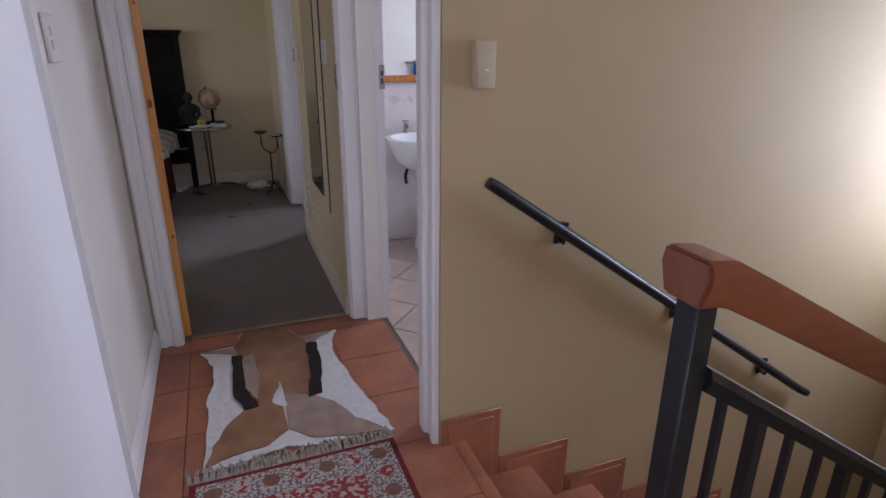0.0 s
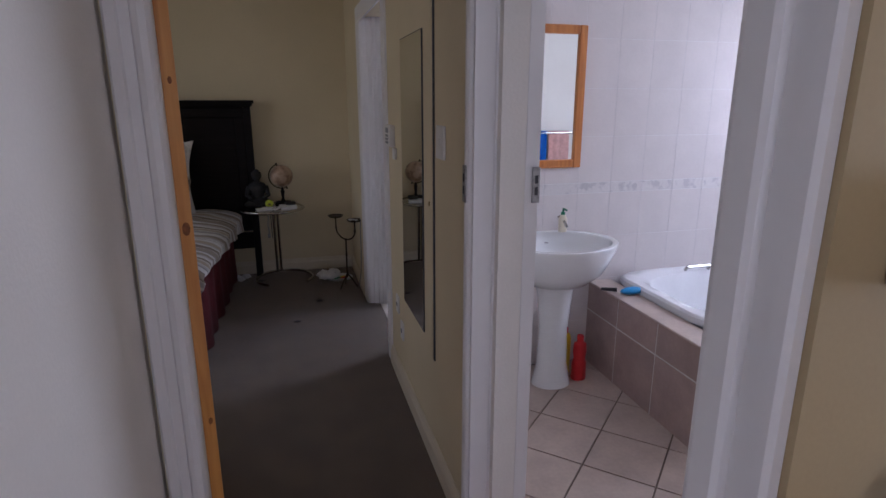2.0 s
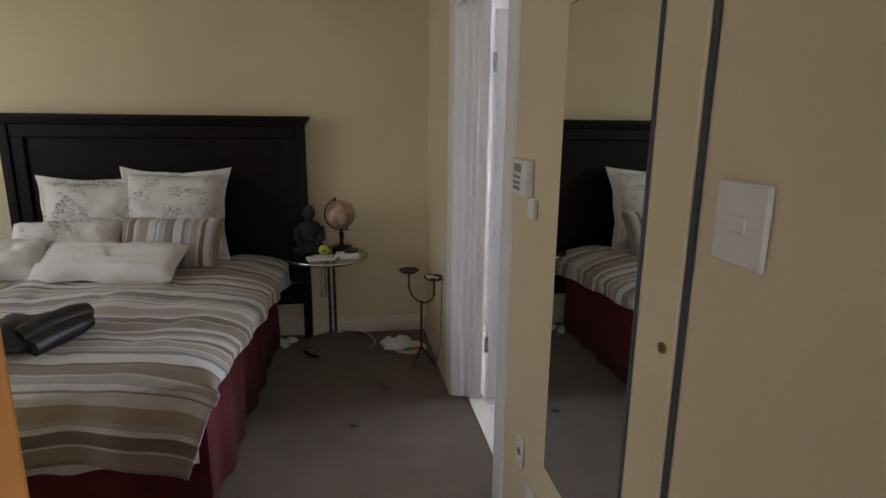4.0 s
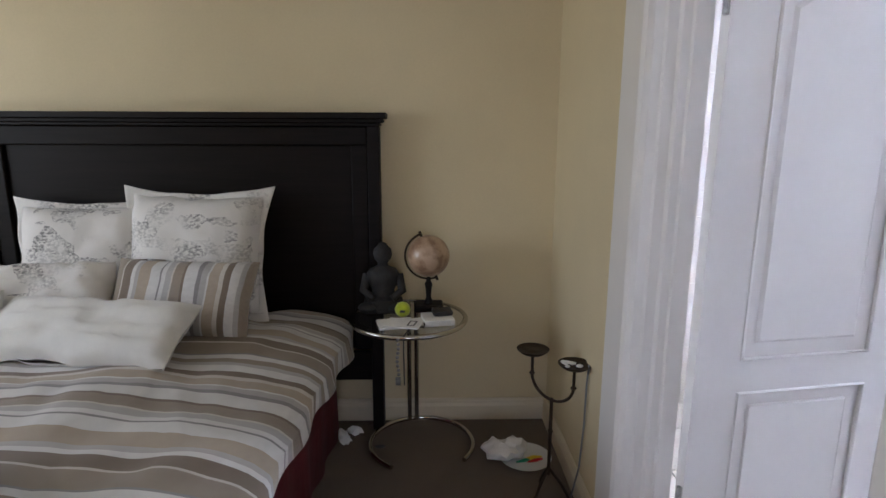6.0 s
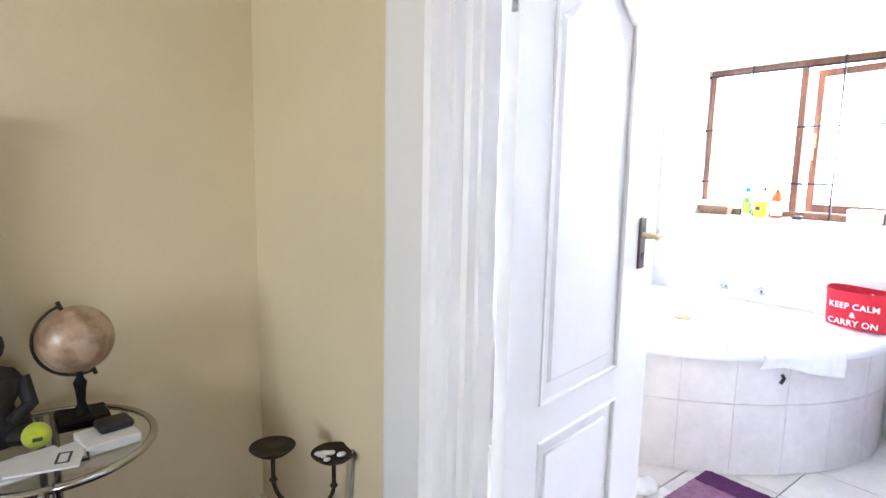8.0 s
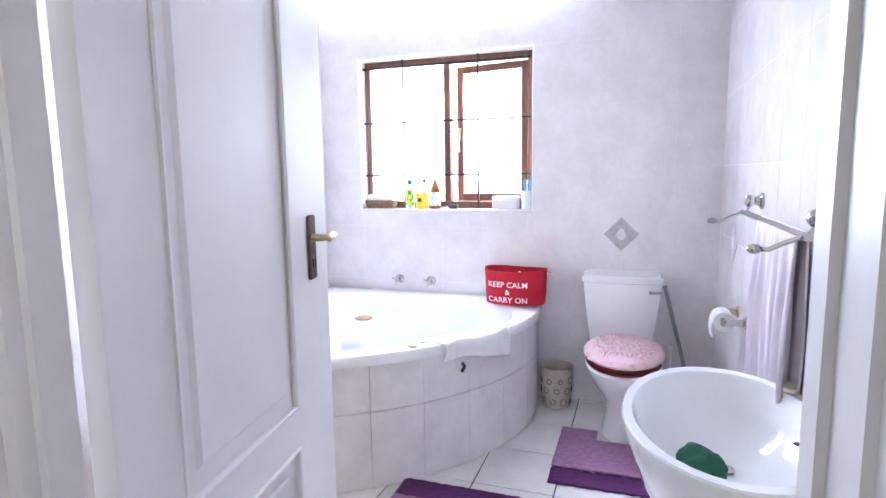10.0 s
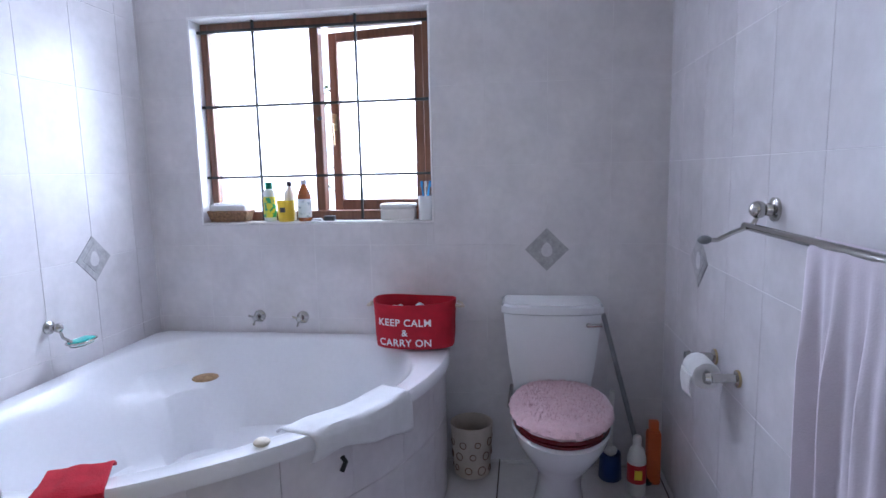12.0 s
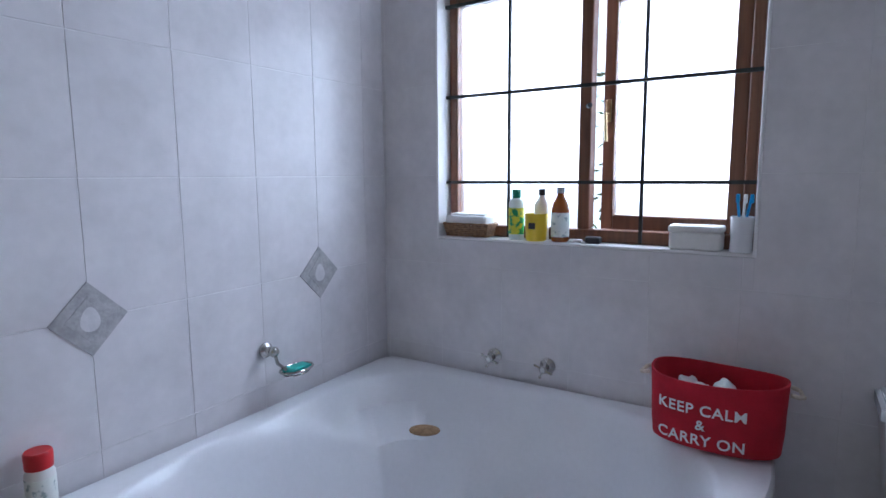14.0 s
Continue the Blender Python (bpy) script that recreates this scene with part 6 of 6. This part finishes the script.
# ---- toilet ----
wc = thing("toilet", (3.15, 4.43, 0), "white ceramic toilet with a pink plush lid cover", "toilet")
bm = B()
n = 40
rings = []
for cx, rx, ry, z in ((3.16, 0.20, 0.105, 0.002), (3.16, 0.195, 0.10, 0.03), (3.15, 0.155, 0.085, 0.12), (3.14, 0.17, 0.095, 0.20), (3.11, 0.225, 0.145, 0.28), (3.10, 0.265, 0.18, 0.35), (3.10, 0.275, 0.19, 0.385), (3.10, 0.265, 0.182, 0.392), (3.10, 0.20, 0.13, 0.39), (3.10, 0.16, 0.10, 0.28)):
    rings.append([bm.verts.new((cx + rx * math.cos(2 * math.pi * k / n), 4.425 + ry * math.sin(2 * math.pi * k / n), z)) for k in range(n)])
for p, q in zip(rings, rings[1:]):
    for k in range(n):
        bm.faces.new((p[k], p[(k + 1) % n], q[(k + 1) % n], q[k]))
bm.faces.new(rings[0][::-1]), bm.faces.new(rings[-1])
box(bm, (3.25, 4.32, 0.30), (3.47, 4.53, 0.40), 0.02, 2)
part("pan", bm, CERAMIC, wc)
part("seat", lathe(B(), [(0.97, 0.393), (1.0, 0.398), (1.0, 0.408), (0.95, 0.412)], (3.095, 4.425, 0), 40, 0.262, 0.186), LIDRED, wc, "dark red seat")
part("lid", lathe(B(), [(0.97, 0.412), (1.0, 0.416), (1.0, 0.428), (0.95, 0.434)], (3.095, 4.425, 0), 40, 0.265, 0.188), LIDRED, wc, "dark red lid")
bm = lathe(B(), [(0.96, 0.430), (1.03, 0.436), (1.04, 0.446), (0.98, 0.462), (0.85, 0.472), (0.7, 0.476), (0.5, 0.479), (0.3, 0.480), (0.1, 0.480)], (3.095, 4.425, 0), 72, 0.265, 0.190)
bmesh.ops.subdivide_edges(bm, edges=bm.edges[:], cuts=1, use_grid_fill=True)
for v in bm.verts:
    v.co += (v.co - Vector((3.085, 4.425, 0.43))).normalized() * (0.006 * noise.noise(v.co * 70) + 0.006 * noise.noise(v.co * 160))
part("plush_cover", bm, PINKFLUFF, wc, "pink fluffy lid cover")
bm = B()
fur = random.Random(6)
for k in range(2600):
    a, r = fur.uniform(0, 6.283), math.sqrt(fur.random()) * 1.03
    c = Vector((3.095 + 0.265 * r * math.cos(a), 4.425 + 0.190 * r * math.sin(a), 0.478 - 0.034 * max(0, r - 0.72) ** 1.5 / 0.17))
    d = Vector((fur.uniform(-1, 1), fur.uniform(-1, 1), 1.2 + fur.random())).normalized() * fur.uniform(0.007, 0.014)
    s = Vector((-d.y, d.x, 0)).normalized() * 0.0016
    bm.faces.new([bm.verts.new(q) for q in (c - s, c + s, c + d)])
tagged(part("plush_cover", bm, PINKFLUFF, wc, smooth=False), kind="stuff")


def cistern_y(z):
    return 0.16 + 0.045 * max(0, (z - 0.43) / 0.35) ** 0.7


bm = B()
rings = []
for z in (0.41, 0.44, 0.52, 0.62, 0.70, 0.757):
    hy = cistern_y(z)
    row = []
    for u, bow in ((-1, 0), (-0.8, 0.02), (-0.4, 0.036), (0, 0.04), (0.4, 0.036), (0.8, 0.02), (1, 0)):
        row.append(bm.verts.new((3.335 - bow - 0.015 * (z - 0.41) / 0.35, 4.447 + hy * u, z)))
    row += [bm.verts.new((3.495, 4.447 + hy, z)), bm.verts.new((3.495, 4.447 - hy, z))]
    rings.append(row)
for p, q in zip(rings, rings[1:]):
    for k in range(len(p)):
        bm.faces.new((p[k], p[(k + 1) % len(p)], q[(k + 1) % len(p)], q[k]))
bm.faces.new(rings[0]), bm.faces.new(rings[-1])
cis = part("cistern", bm, CERAMIC, wc)
bm = B()
prism(bm, [(3.325, 4.447 - 0.212), (3.30, 4.447 - 0.17), (3.285, 4.447 - 0.09), (3.28, 4.447), (3.285, 4.447 + 0.09), (3.30, 4.447 + 0.17), (3.325, 4.447 + 0.212), (3.496, 4.447 + 0.212), (3.496, 4.447 - 0.212)], 0.760, 0.800)
bmesh.ops.bevel(bm, geom=[e for e in bm.edges if all(v.co.z > 0.79 for v in e.verts)], offset=0.012, segments=3, affect="EDGES")
part("cistern_lid", bm, CERAMIC, wc)
part("lever", tube(ball(B(), (3.298, 4.30, 0.715), 0.010, 10), [(3.298, 4.30, 0.715), (3.288, 4.28, 0.716), (3.286, 4.245, 0.720)], [0.008, 0.007, 0.008], 8), CHROME, cis, "chrome flush lever")
part("pipe", tube(B(), [(3.43, 4.62, 0.40), (3.43, 4.63, 0.32), (3.49, 4.635, 0.27)], 0.008, 8), CHROME, wc)
t = thing("plunger", (3.34, 4.11, 0), "grey plunger stick leaning against the cistern", "plunger")
part("stick", tube(B(), [(3.38, 4.045, 0.03), (3.42, 4.225, 0.735)], 0.011, 10), GREYPLASTIC, t)
part("cup", lathe(B(), [(0.045, 0.001), (0.05, 0.01), (0.03, 0.05), (0.014, 0.065)], (3.375, 4.05, 0.0), 18), BLACKPLASTIC, t)
t = thing("toilet_brush", (3.385, 4.19, 0), "white toilet brush in a dark blue holder", "toilet brush")
part("holder", lathe(B(), [(0.045, 0.001), (0.05, 0.008), (0.045, 0.12), (0.040, 0.12), (0.038, 0.05)], (3.385, 4.19, 0), 20), BLUEPLASTIC, t)
part("brush", ball(B(), (3.385, 4.19, 0.13), 0.03, 12, (1, 1, 0.8)), PLASTIC, t)
part("handle", tube(B(), [(3.385, 4.19, 0.13), (3.388, 4.187, 0.30), (3.39, 4.185, 0.40)], [0.008, 0.008, 0.011], 10), PLASTIC, t)
t = bottle("bleach_bottle", (3.27, 4.10, 0.0), [(0.032, 0.001), (0.038, 0.008), (0.038, 0.16), (0.030, 0.195), (0.016, 0.215), (0.014, 0.225)], PLASTIC, "white cleaner bottle with a red label on the floor", [(0.018, 0.225), (0.017, 0.25), (0.013, 0.256)], PLASTIC, (0.06, 0.14, 0.0383), REDPLASTIC)
part("label_stripe", box(B(), (3.2305, 4.085, 0.08), (3.2325, 4.115, 0.12)), YELLOW, t, smooth=False)
t = thing("cleaner_bottle", (3.36, 4.05, 0), "flat orange cleaner bottle in the corner", "bottle")
part("bottle", box(B(), (3.335, 3.985, 0.001), (3.385, 4.045, 0.24), 0.014, 2), ORANGEPLASTIC, t)
part("cap", box(B(), (3.345, 3.995, 0.24), (3.378, 4.035, 0.285), 0.008, 2), ORANGEPLASTIC, t)
t = thing("waste_bin", (3.38, 4.80, 0), "small pale bin printed with brown circles", "waste bin")
part("bin", lathe(B(), [(0.075, 0.001), (0.08, 0.006), (0.095, 0.24), (0.091, 0.24), (0.076, 0.012), (0.01, 0.01)], (3.38, 4.80, 0), 32), BIN, t)
rb = random.Random(9)
for k in range(26):
    a, z = radians(90 + 14 * k), 0.04 + 0.065 * (k % 3) + rb.uniform(-0.008, 0.008)
    r0 = 0.0805 + 0.063 * z
    cpt = Vector((3.38 + r0 * math.cos(a), 4.80 + r0 * math.sin(a), z))
    tang = Vector((-math.sin(a), math.cos(a), 0))
    rr = rb.uniform(0.012, 0.02)
    part("printed_circle", tube(B(), [cpt + tang * rr * math.cos(b) + Vector((0, 0, rr * math.sin(b))) for b in [2 * math.pi * j / 14 for j in range(14)]], 0.0022, 4, True), RINGBROWN, t)

# ---- mats, basin, rail and roll ----
def pile_mat(name, x0, y0, x1, y1, band, label, yaw=0.0, cut=None):
    t = thing(name, ((x0 + x1) / 2, (y0 + y1) / 2, 0), label, "bath mat")
    M = Matrix.Translation(((x0 + x1) / 2, (y0 + y1) / 2, 0)) @ Matrix.Rotation(radians(yaw), 4, "Z") @ Matrix.Translation((-(x0 + x1) / 2, -(y0 + y1) / 2, 0))
    for nm, a, b, m in (("mat_surface", x0, x1 - band if not cut else x1, MATLILAC), ("dark_band", x1 - band, x1, MATPURPLE)) if not cut else (("dark_band", x0, x0 + band, MATPURPLE), ("mat_surface", x0 + band, cut[0], MATLILAC)):
        bm = sheet(B(), lambda u, v, a=a, b=b: (a + (b - a) * u, y0 + (y1 - y0) * v, 0.012 + 0.004 * noise.noise((u * 60 * (b - a), v * 60, 0)) + 0.003 * noise.noise((u * 150 * (b - a), v * 150, 5))), 40, 60)
        part(nm, turn(bm, M), m, t, solid=0.011)
    if cut:
        for a, b in ((y0, cut[1]), (cut[2], y1)):
            bm = sheet(B(), lambda u, v, a=a, b=b: (cut[0] + (x1 - cut[0]) * u, a + (b - a) * v, 0.012 + 0.004 * noise.noise((u * 30, v * 20, 0))), 24, 16)
            part("mat_surface", turn(bm, M), MATLILAC, t, solid=0.011)
    return t


t = thing("floor_cloth", (1.95, 5.41, 0), "crumpled white cloth on the floor by the bath", "cloth")
bm = ball(B(), (1.95, 5.41, 0.02), 0.05, 18, (1.3, 1.0, 0.5))
for v in bm.verts:
    v.co += Vector((1, 1, 0.6)) * 0.018 * noise.noise(v.co * 34)
    v.co.z = max(v.co.z, 0.002)
part("cloth", bm, WHITETOWEL, t)
pile_mat("bath_mat", 1.78, 4.80, 2.335, 5.325, 0.13, "lilac bath mat with a dark purple band")
pile_mat("toilet_mat", 2.50, 4.14, 3.04, 4.72, 0.13, "lilac contour mat round the toilet foot", 0, (2.93, 4.31, 4.54))
pedestal_basin("basin", (1.470, 3.955), 1, 0.66, 0.445, 0.82, "white pedestal basin beside the en-suite door", 0.12, (-0.14,))
t = thing("wash_cloth", (1.42, 4.24, 0.70), "dark green wash cloth lying in the basin", "wash cloth")
bm = ball(B(), (1.42, 4.23, 0.722), 0.055, 22, (1.5, 0.9, 0.42))
for v in bm.verts:
    v.co += Vector((1, 1, 1)) * 0.014 * noise.noise(v.co * 26)
part("cloth", bm, GREENCLOTH, t)
t = thing("soap", (1.675, 4.01, 0.82), "pale green soap on the basin rim", "soap")
part("bar", lathe(B(), [(0.022, 0.0), (0.030, 0.006), (0.028, 0.014), (0.012, 0.017)], (1.675, 4.012, 0.818), 18, 1.2, 0.8), SOAP, t)

t = thing("towel_rail", (2.03, 3.9500, 1.22), "chrome and brass towel rail with curled arms", "towel rail")
part("bar", tube(B(), [(1.60, 4.0120, 1.205), (2.47, 4.0120, 1.205)], 0.010, 10), CHROME, t)
for x in (1.625, 2.445):
    br = part("bracket", ball(turn(lathe(B(), [(0.030, 0), (0.030, 0.008), (0.018, 0.014), (0.014, 0.028)], (0, 0, 0), 18), Matrix.Translation((x, 3.9505, 1.247)) @ Matrix.Rotation(radians(-90), 4, "X")), (x, 3.9920, 1.247), 0.022, 14), CHROME, t, "brass and chrome mount")
    part("arm", tube(B(), [(x, 3.9900, 1.24), (x, 4.0000, 1.215), (x, 4.0120, 1.205), (x, 4.0500, 1.19), (x, 4.0850, 1.172), (x, 4.1100, 1.172)], 0.006, 8), CHROME, br)
    part("knob", ball(B(), (x, 4.1150, 1.173), 0.012, 10, (1, 1.5, 1)), GREYPLASTIC if x > 2 else CHROME, br)
t = thing("towel", (1.95, 4.0350, 1.2), "lilac bath towel hanging in folds over the rail", "towel")


def hang(u, v):
    x = 1.645 + 0.475 * u
    side = -1 if v < 0.5 else 1
    s = abs(v - 0.5) * 2
    fold = 0.012 * math.sin(u * 26 + 1) + 0.007 * math.sin(u * 61) + 0.006 * noise.noise((u * 9, v * 5, 0))
    y = 4.0120 + side * (0.013 + fold * min(1, s * 3) * (1 if side > 0 else 0.4))
    return (x + 0.012 * math.sin(v * 9 + u * 3) * s, y if s > 0.03 else 4.0120 + side * s / 0.03 * 0.013, 1.218 - (0.74 if side > 0 else 0.62) * s)


part("cloth", sheet(B(), hang, 70, 60), LILACTOWEL, t, solid=0.006)
t = thing("toilet_roll_holder", (2.70, 3.9500, 0.75), "chrome and brass toilet roll holder on the tiles", "toilet roll holder")
for x in (2.63, 2.83):
    part("post", turn(lathe(B(), [(0.024, 0), (0.024, 0.008), (0.014, 0.012), (0.014, 0.075), (0.019, 0.08), (0.016, 0.095)], (0, 0, 0), 16), Matrix.Translation((x, 3.9505, 0.745)) @ Matrix.Rotation(radians(-90), 4, "X")), CHROME, t)
    part("collar", turn(lathe(B(), [(0.026, 0), (0.026, 0.006), (0.018, 0.010)], (0, 0, 0), 16), Matrix.Translation((x, 3.9510, 0.745)) @ Matrix.Rotation(radians(-90), 4, "X")), OLD_BRASS, t)
part("spindle", tube(B(), [(2.63, 4.0250, 0.745), (2.83, 4.0250, 0.745)], 0.008, 8), CHROME, t)
t = thing("toilet_roll", (2.71, 4.0250, 0.73), "white toilet paper roll on the holder", "toilet roll")
RM = Matrix.Translation((2.675, 4.0250, 0.734)) @ Matrix.Rotation(radians(90), 4, "Y")
part("roll", turn(lathe(B(), [(0.018, 0), (0.040, 0.0), (0.042, 0.004), (0.042, 0.100), (0.040, 0.104), (0.018, 0.104)], (0, 0, 0), 28), RM), PAPER, t)
part("loose_end", sheet(B(), lambda u, v: (2.677 + 0.100 * u, 4.0690 + 0.004 * math.sin(v * 4), 0.734 - 0.07 * v - 0.012 * u * v), 8, 8), PAPER, t, solid=0.002)


# ---- tiles, each its own piece ----
MESHES = {}


def clip(poly, axis, limit, keep_less):
    out = []
    for k, p in enumerate(poly):
        q = poly[(k + 1) % len(poly)]
        ip, iq = (p[axis] <= limit) == keep_less or p[axis] == limit, (q[axis] <= limit) == keep_less or q[axis] == limit
        if ip:
            out.append(p)
        if ip != iq:
            f = (limit - p[axis]) / (q[axis] - p[axis])
            out.append((p[0] + (q[0] - p[0]) * f, p[1] + (q[1] - p[1]) * f))
    return out


def clip_box(poly, u0, v0, u1, v1):
    for ax, lim, less in ((0, u0, False), (0, u1, True), (1, v0, False), (1, v1, True)):
        poly = clip(poly, ax, lim, less)
        if len(poly) < 3:
            return []
    return poly


def tile_piece(parent, poly, o, eu, ev, en, thick, m, name="tile"):
    """One flat tile: its outline on a plane with a small chamfer, thick metres proud."""
    area = sum(p[0] * q[1] - q[0] * p[1] for p, q in zip(poly, poly[1:] + poly[:1])) / 2
    if abs(area) < 0.0004:
        return
    if area < 0:
        poly = poly[::-1]
    cu, cv = sum(p[0] for p in poly) / len(poly), sum(p[1] for p in poly) / len(poly)
    key = (m.name, tuple(eu), tuple(ev), thick, tuple((round(p[0] - cu, 4), round(p[1] - cv, 4)) for p in poly))
    if key not in MESHES:
        n = len(poly)
        vs = []
        for d, g in ((0.0, 0.0), (thick - 0.0007, 0.0), (thick, 0.0005)):
            for p in poly:
                du, dv = p[0] - cu, p[1] - cv
                ln = math.hypot(du, dv)
                f = max(0.0, 1 - g * 1.4 / ln)
                vs.append(tuple(Vector(eu) * du * f + Vector(ev) * dv * f + Vector(en) * d))
        fs = [tuple(range(2 * n, 3 * n))]
        for lv in (0, 1):
            fs += [(lv * n + k, lv * n + (k + 1) % n, (lv + 1) * n + (k + 1) % n, (lv + 1) * n + k) for k in range(n)]
        if Vector(eu).cross(Vector(ev)).dot(Vector(en)) < 0:
            fs = [f[::-1] for f in fs]
        me = bpy.data.meshes.new(name)
        me.from_pydata(vs, [], fs)
        me.materials.append(m)
        MESHES[key] = me
    ob = new(name, MESHES[key])
    ob.parent = parent
    ob.location = Vector(o) + Vector(eu) * cu + Vector(ev) * cv


def tiling(parent, o, eu, ev, en, u0, u1, v0, v1, su, sv, tu, tv, m, thick=0.006, gap=0.003, holes=(), name="tile"):
    for i in range(math.floor((u0 - su) / tu), math.ceil((u1 - su) / tu)):
        for j in range(math.floor((v0 - sv) / tv), math.ceil((v1 - sv) / tv)):
            a, b, c, d = su + i * tu + gap / 2, sv + j * tv + gap / 2, su + (i + 1) * tu - gap / 2, sv + (j + 1) * tv - gap / 2
            base = clip_box([(a, b), (c, b), (c, d), (a, d)], u0, v0, u1, v1)
            if not base:
                continue
            cut = [base]
            for hu0, hv0, hu1, hv1 in holes:
                rest = []
                for p in cut:
                    if not clip_box(p, hu0, hv0, hu1, hv1):
                        rest.append(p)
                        continue
                    for q in (clip_box(p, -99, -99, hu0, 99), clip_box(p, hu1, -99, 99, 99), clip_box(p, hu0, -99, hu1, hv0), clip_box(p, hu0, hv1, hu1, 99)):
                        if len(q) > 2:
                            rest.append(q)
                cut = rest
            for p in cut:
                tile_piece(parent, p, o, eu, ev, en, thick, m, name)


def diamond(parent, at, eu, en):
    """Grey inset tile set on its corner, with a pale oval drop in it."""
    o = Vector(at)
    up = Vector((0, 0, 1))
    eu, en = Vector(eu), Vector(en)
    for r, d0, m, nm in ((0.098, 0.0085, DIAMOND, "inset_tile"), (0.062, 0.0095, DIAMOND_LIGHT, "inset_square")):
        bm = B()
        lo = [bm.verts.new(o + eu * (r * math.cos(a)) + up * (r * math.sin(a))) for a in (0, math.pi / 2, math.pi, -math.pi / 2)]
        hi = [bm.verts.new(o + en * d0 + eu * ((r - 0.002) * math.cos(a)) + up * ((r - 0.002) * math.sin(a))) for a in (0, math.pi / 2, math.pi, -math.pi / 2)]
        bm.faces.new(hi)
        for k in range(4):
            bm.faces.new((lo[k], lo[(k + 1) % 4], hi[(k + 1) % 4], hi[k]))
        part(nm, bm, DIAMOND if nm == "inset_tile" else DIAMOND, parent, smooth=False)
    bm = B()
    pts = [o + en * 0.0105 + eu * (0.024 * math.sin(a) * (1 + 0.25 * math.cos(a))) + up * (0.032 * -math.cos(a)) for a in [2 * math.pi * k / 24 for k in range(24)]]
    bm.faces.new([bm.verts.new(p) for p in pts])
    part("inset_drop", bm, DIAMOND_LIGHT, parent, "pale drop-shaped inlay", smooth=False)


X, Y, Z, NX, NY = (1, 0, 0), (0, 1, 0), (0, 0, 1), (-1, 0, 0), (0, -1, 0)
tiling(wall_en, (0, 6.371, 0), X, Z, NY, 0.68, 3.498, 0.0, H, 2.288, 1.03, 0.27, 0.352, TILE, gap=0.003)
tiling(wall_ee, (3.506, 0, 0), Y, Z, NX, 3.952, 6.363, 0.0, H, 4.46, 1.03, 0.27, 0.352, TILE, gap=0.0018, holes=((4.97, 1.13, 6.098, 2.09),))
tiling(wall_bn, (0, 3.944, 0), X, Z, Y, 0.69, 3.498, 0.0, H, 3.04, 1.03, 0.27, 0.352, TILE, gap=0.0018)
for x in (2.288, 3.098, 1.478):
    diamond(wall_en, (x, 6.371, 1.028), X, NY)
diamond(wall_ee, (3.506, 4.462, 1.005), Y, NX)
for x in (3.04, 1.42):
    diamond(wall_bn, (x, 3.944, 1.028), X, Y)
tiling(floor_e, (0, 0, -0.006), X, Y, Z, 0.70, 3.5, 3.95, 6.365, 2.76, 4.68, 0.355, 0.355, FLOOR_TILE, gap=0.007)
tiling(wall_bn, (0, 3.856, 0), X, Z, NY, 0.74, 3.418, 0.0, 1.02, 1.55, 0.0, 0.205, 0.255, PINK_TILE, gap=0.0018)
tiling(wall_bn, (0, 3.856, 0), X, Z, NY, 0.74, 3.418, 1.022, 1.078, 1.55, 1.02, 0.205, 0.06, BORDER_TILE, thick=0.007, name="border_tile")
tiling(wall_bn, (0, 3.856, 0), X, Z, NY, 0.74, 3.418, 1.08, H, 1.55, 1.08, 0.205, 0.255, PINK_TILE, gap=0.0018)
q = math.sqrt(0.5)
for i in range(-9, 10):
    for j in range(-10, 9):
        u, v, g = i * 0.305, j * 0.305, 0.004
        cs = [(1.571 + a * q - b * q, 3.334 + a * q + b * q) for a, b in ((u + g, v + g), (u + 0.305 - g, v + g), (u + 0.305 - g, v + 0.305 - g), (u + g, v + 0.305 - g))]
        cs = clip_box(cs, 0.715, 1.63, 3.41, 3.845)
        if len(cs) > 2:
            tile_piece(floor_b, cs, (0, 0, -0.006), X, Y, Z, 0.006, BEIGE_TILE)
tiling(sur, (TX + 0.008 - sur.parent.location.x, -sur.parent.location.y, -sur.parent.location.z), Y, Z, NX, TY + 0.002, 3.848, 0.0, TZ - 0.013, TY, TZ - 0.505, 0.345, 0.33, BROWN_TILE, gap=0.009)
tiling(sur, (-sur.parent.location.x, TY + 0.008 - sur.parent.location.y, -sur.parent.location.z), X, Z, NY, TX + 0.002, 3.415, 0.0, TZ - 0.013, TX - 0.085, TZ - 0.505, 0.345, 0.33, BROWN_TILE, gap=0.009)
tiling(floor_l, (0, 0, -0.006), X, Y, Z, -0.438, 0.688, -2.18, 2.698, -0.285, 0.22, 0.335, 0.335, TERRA, gap=0.004)
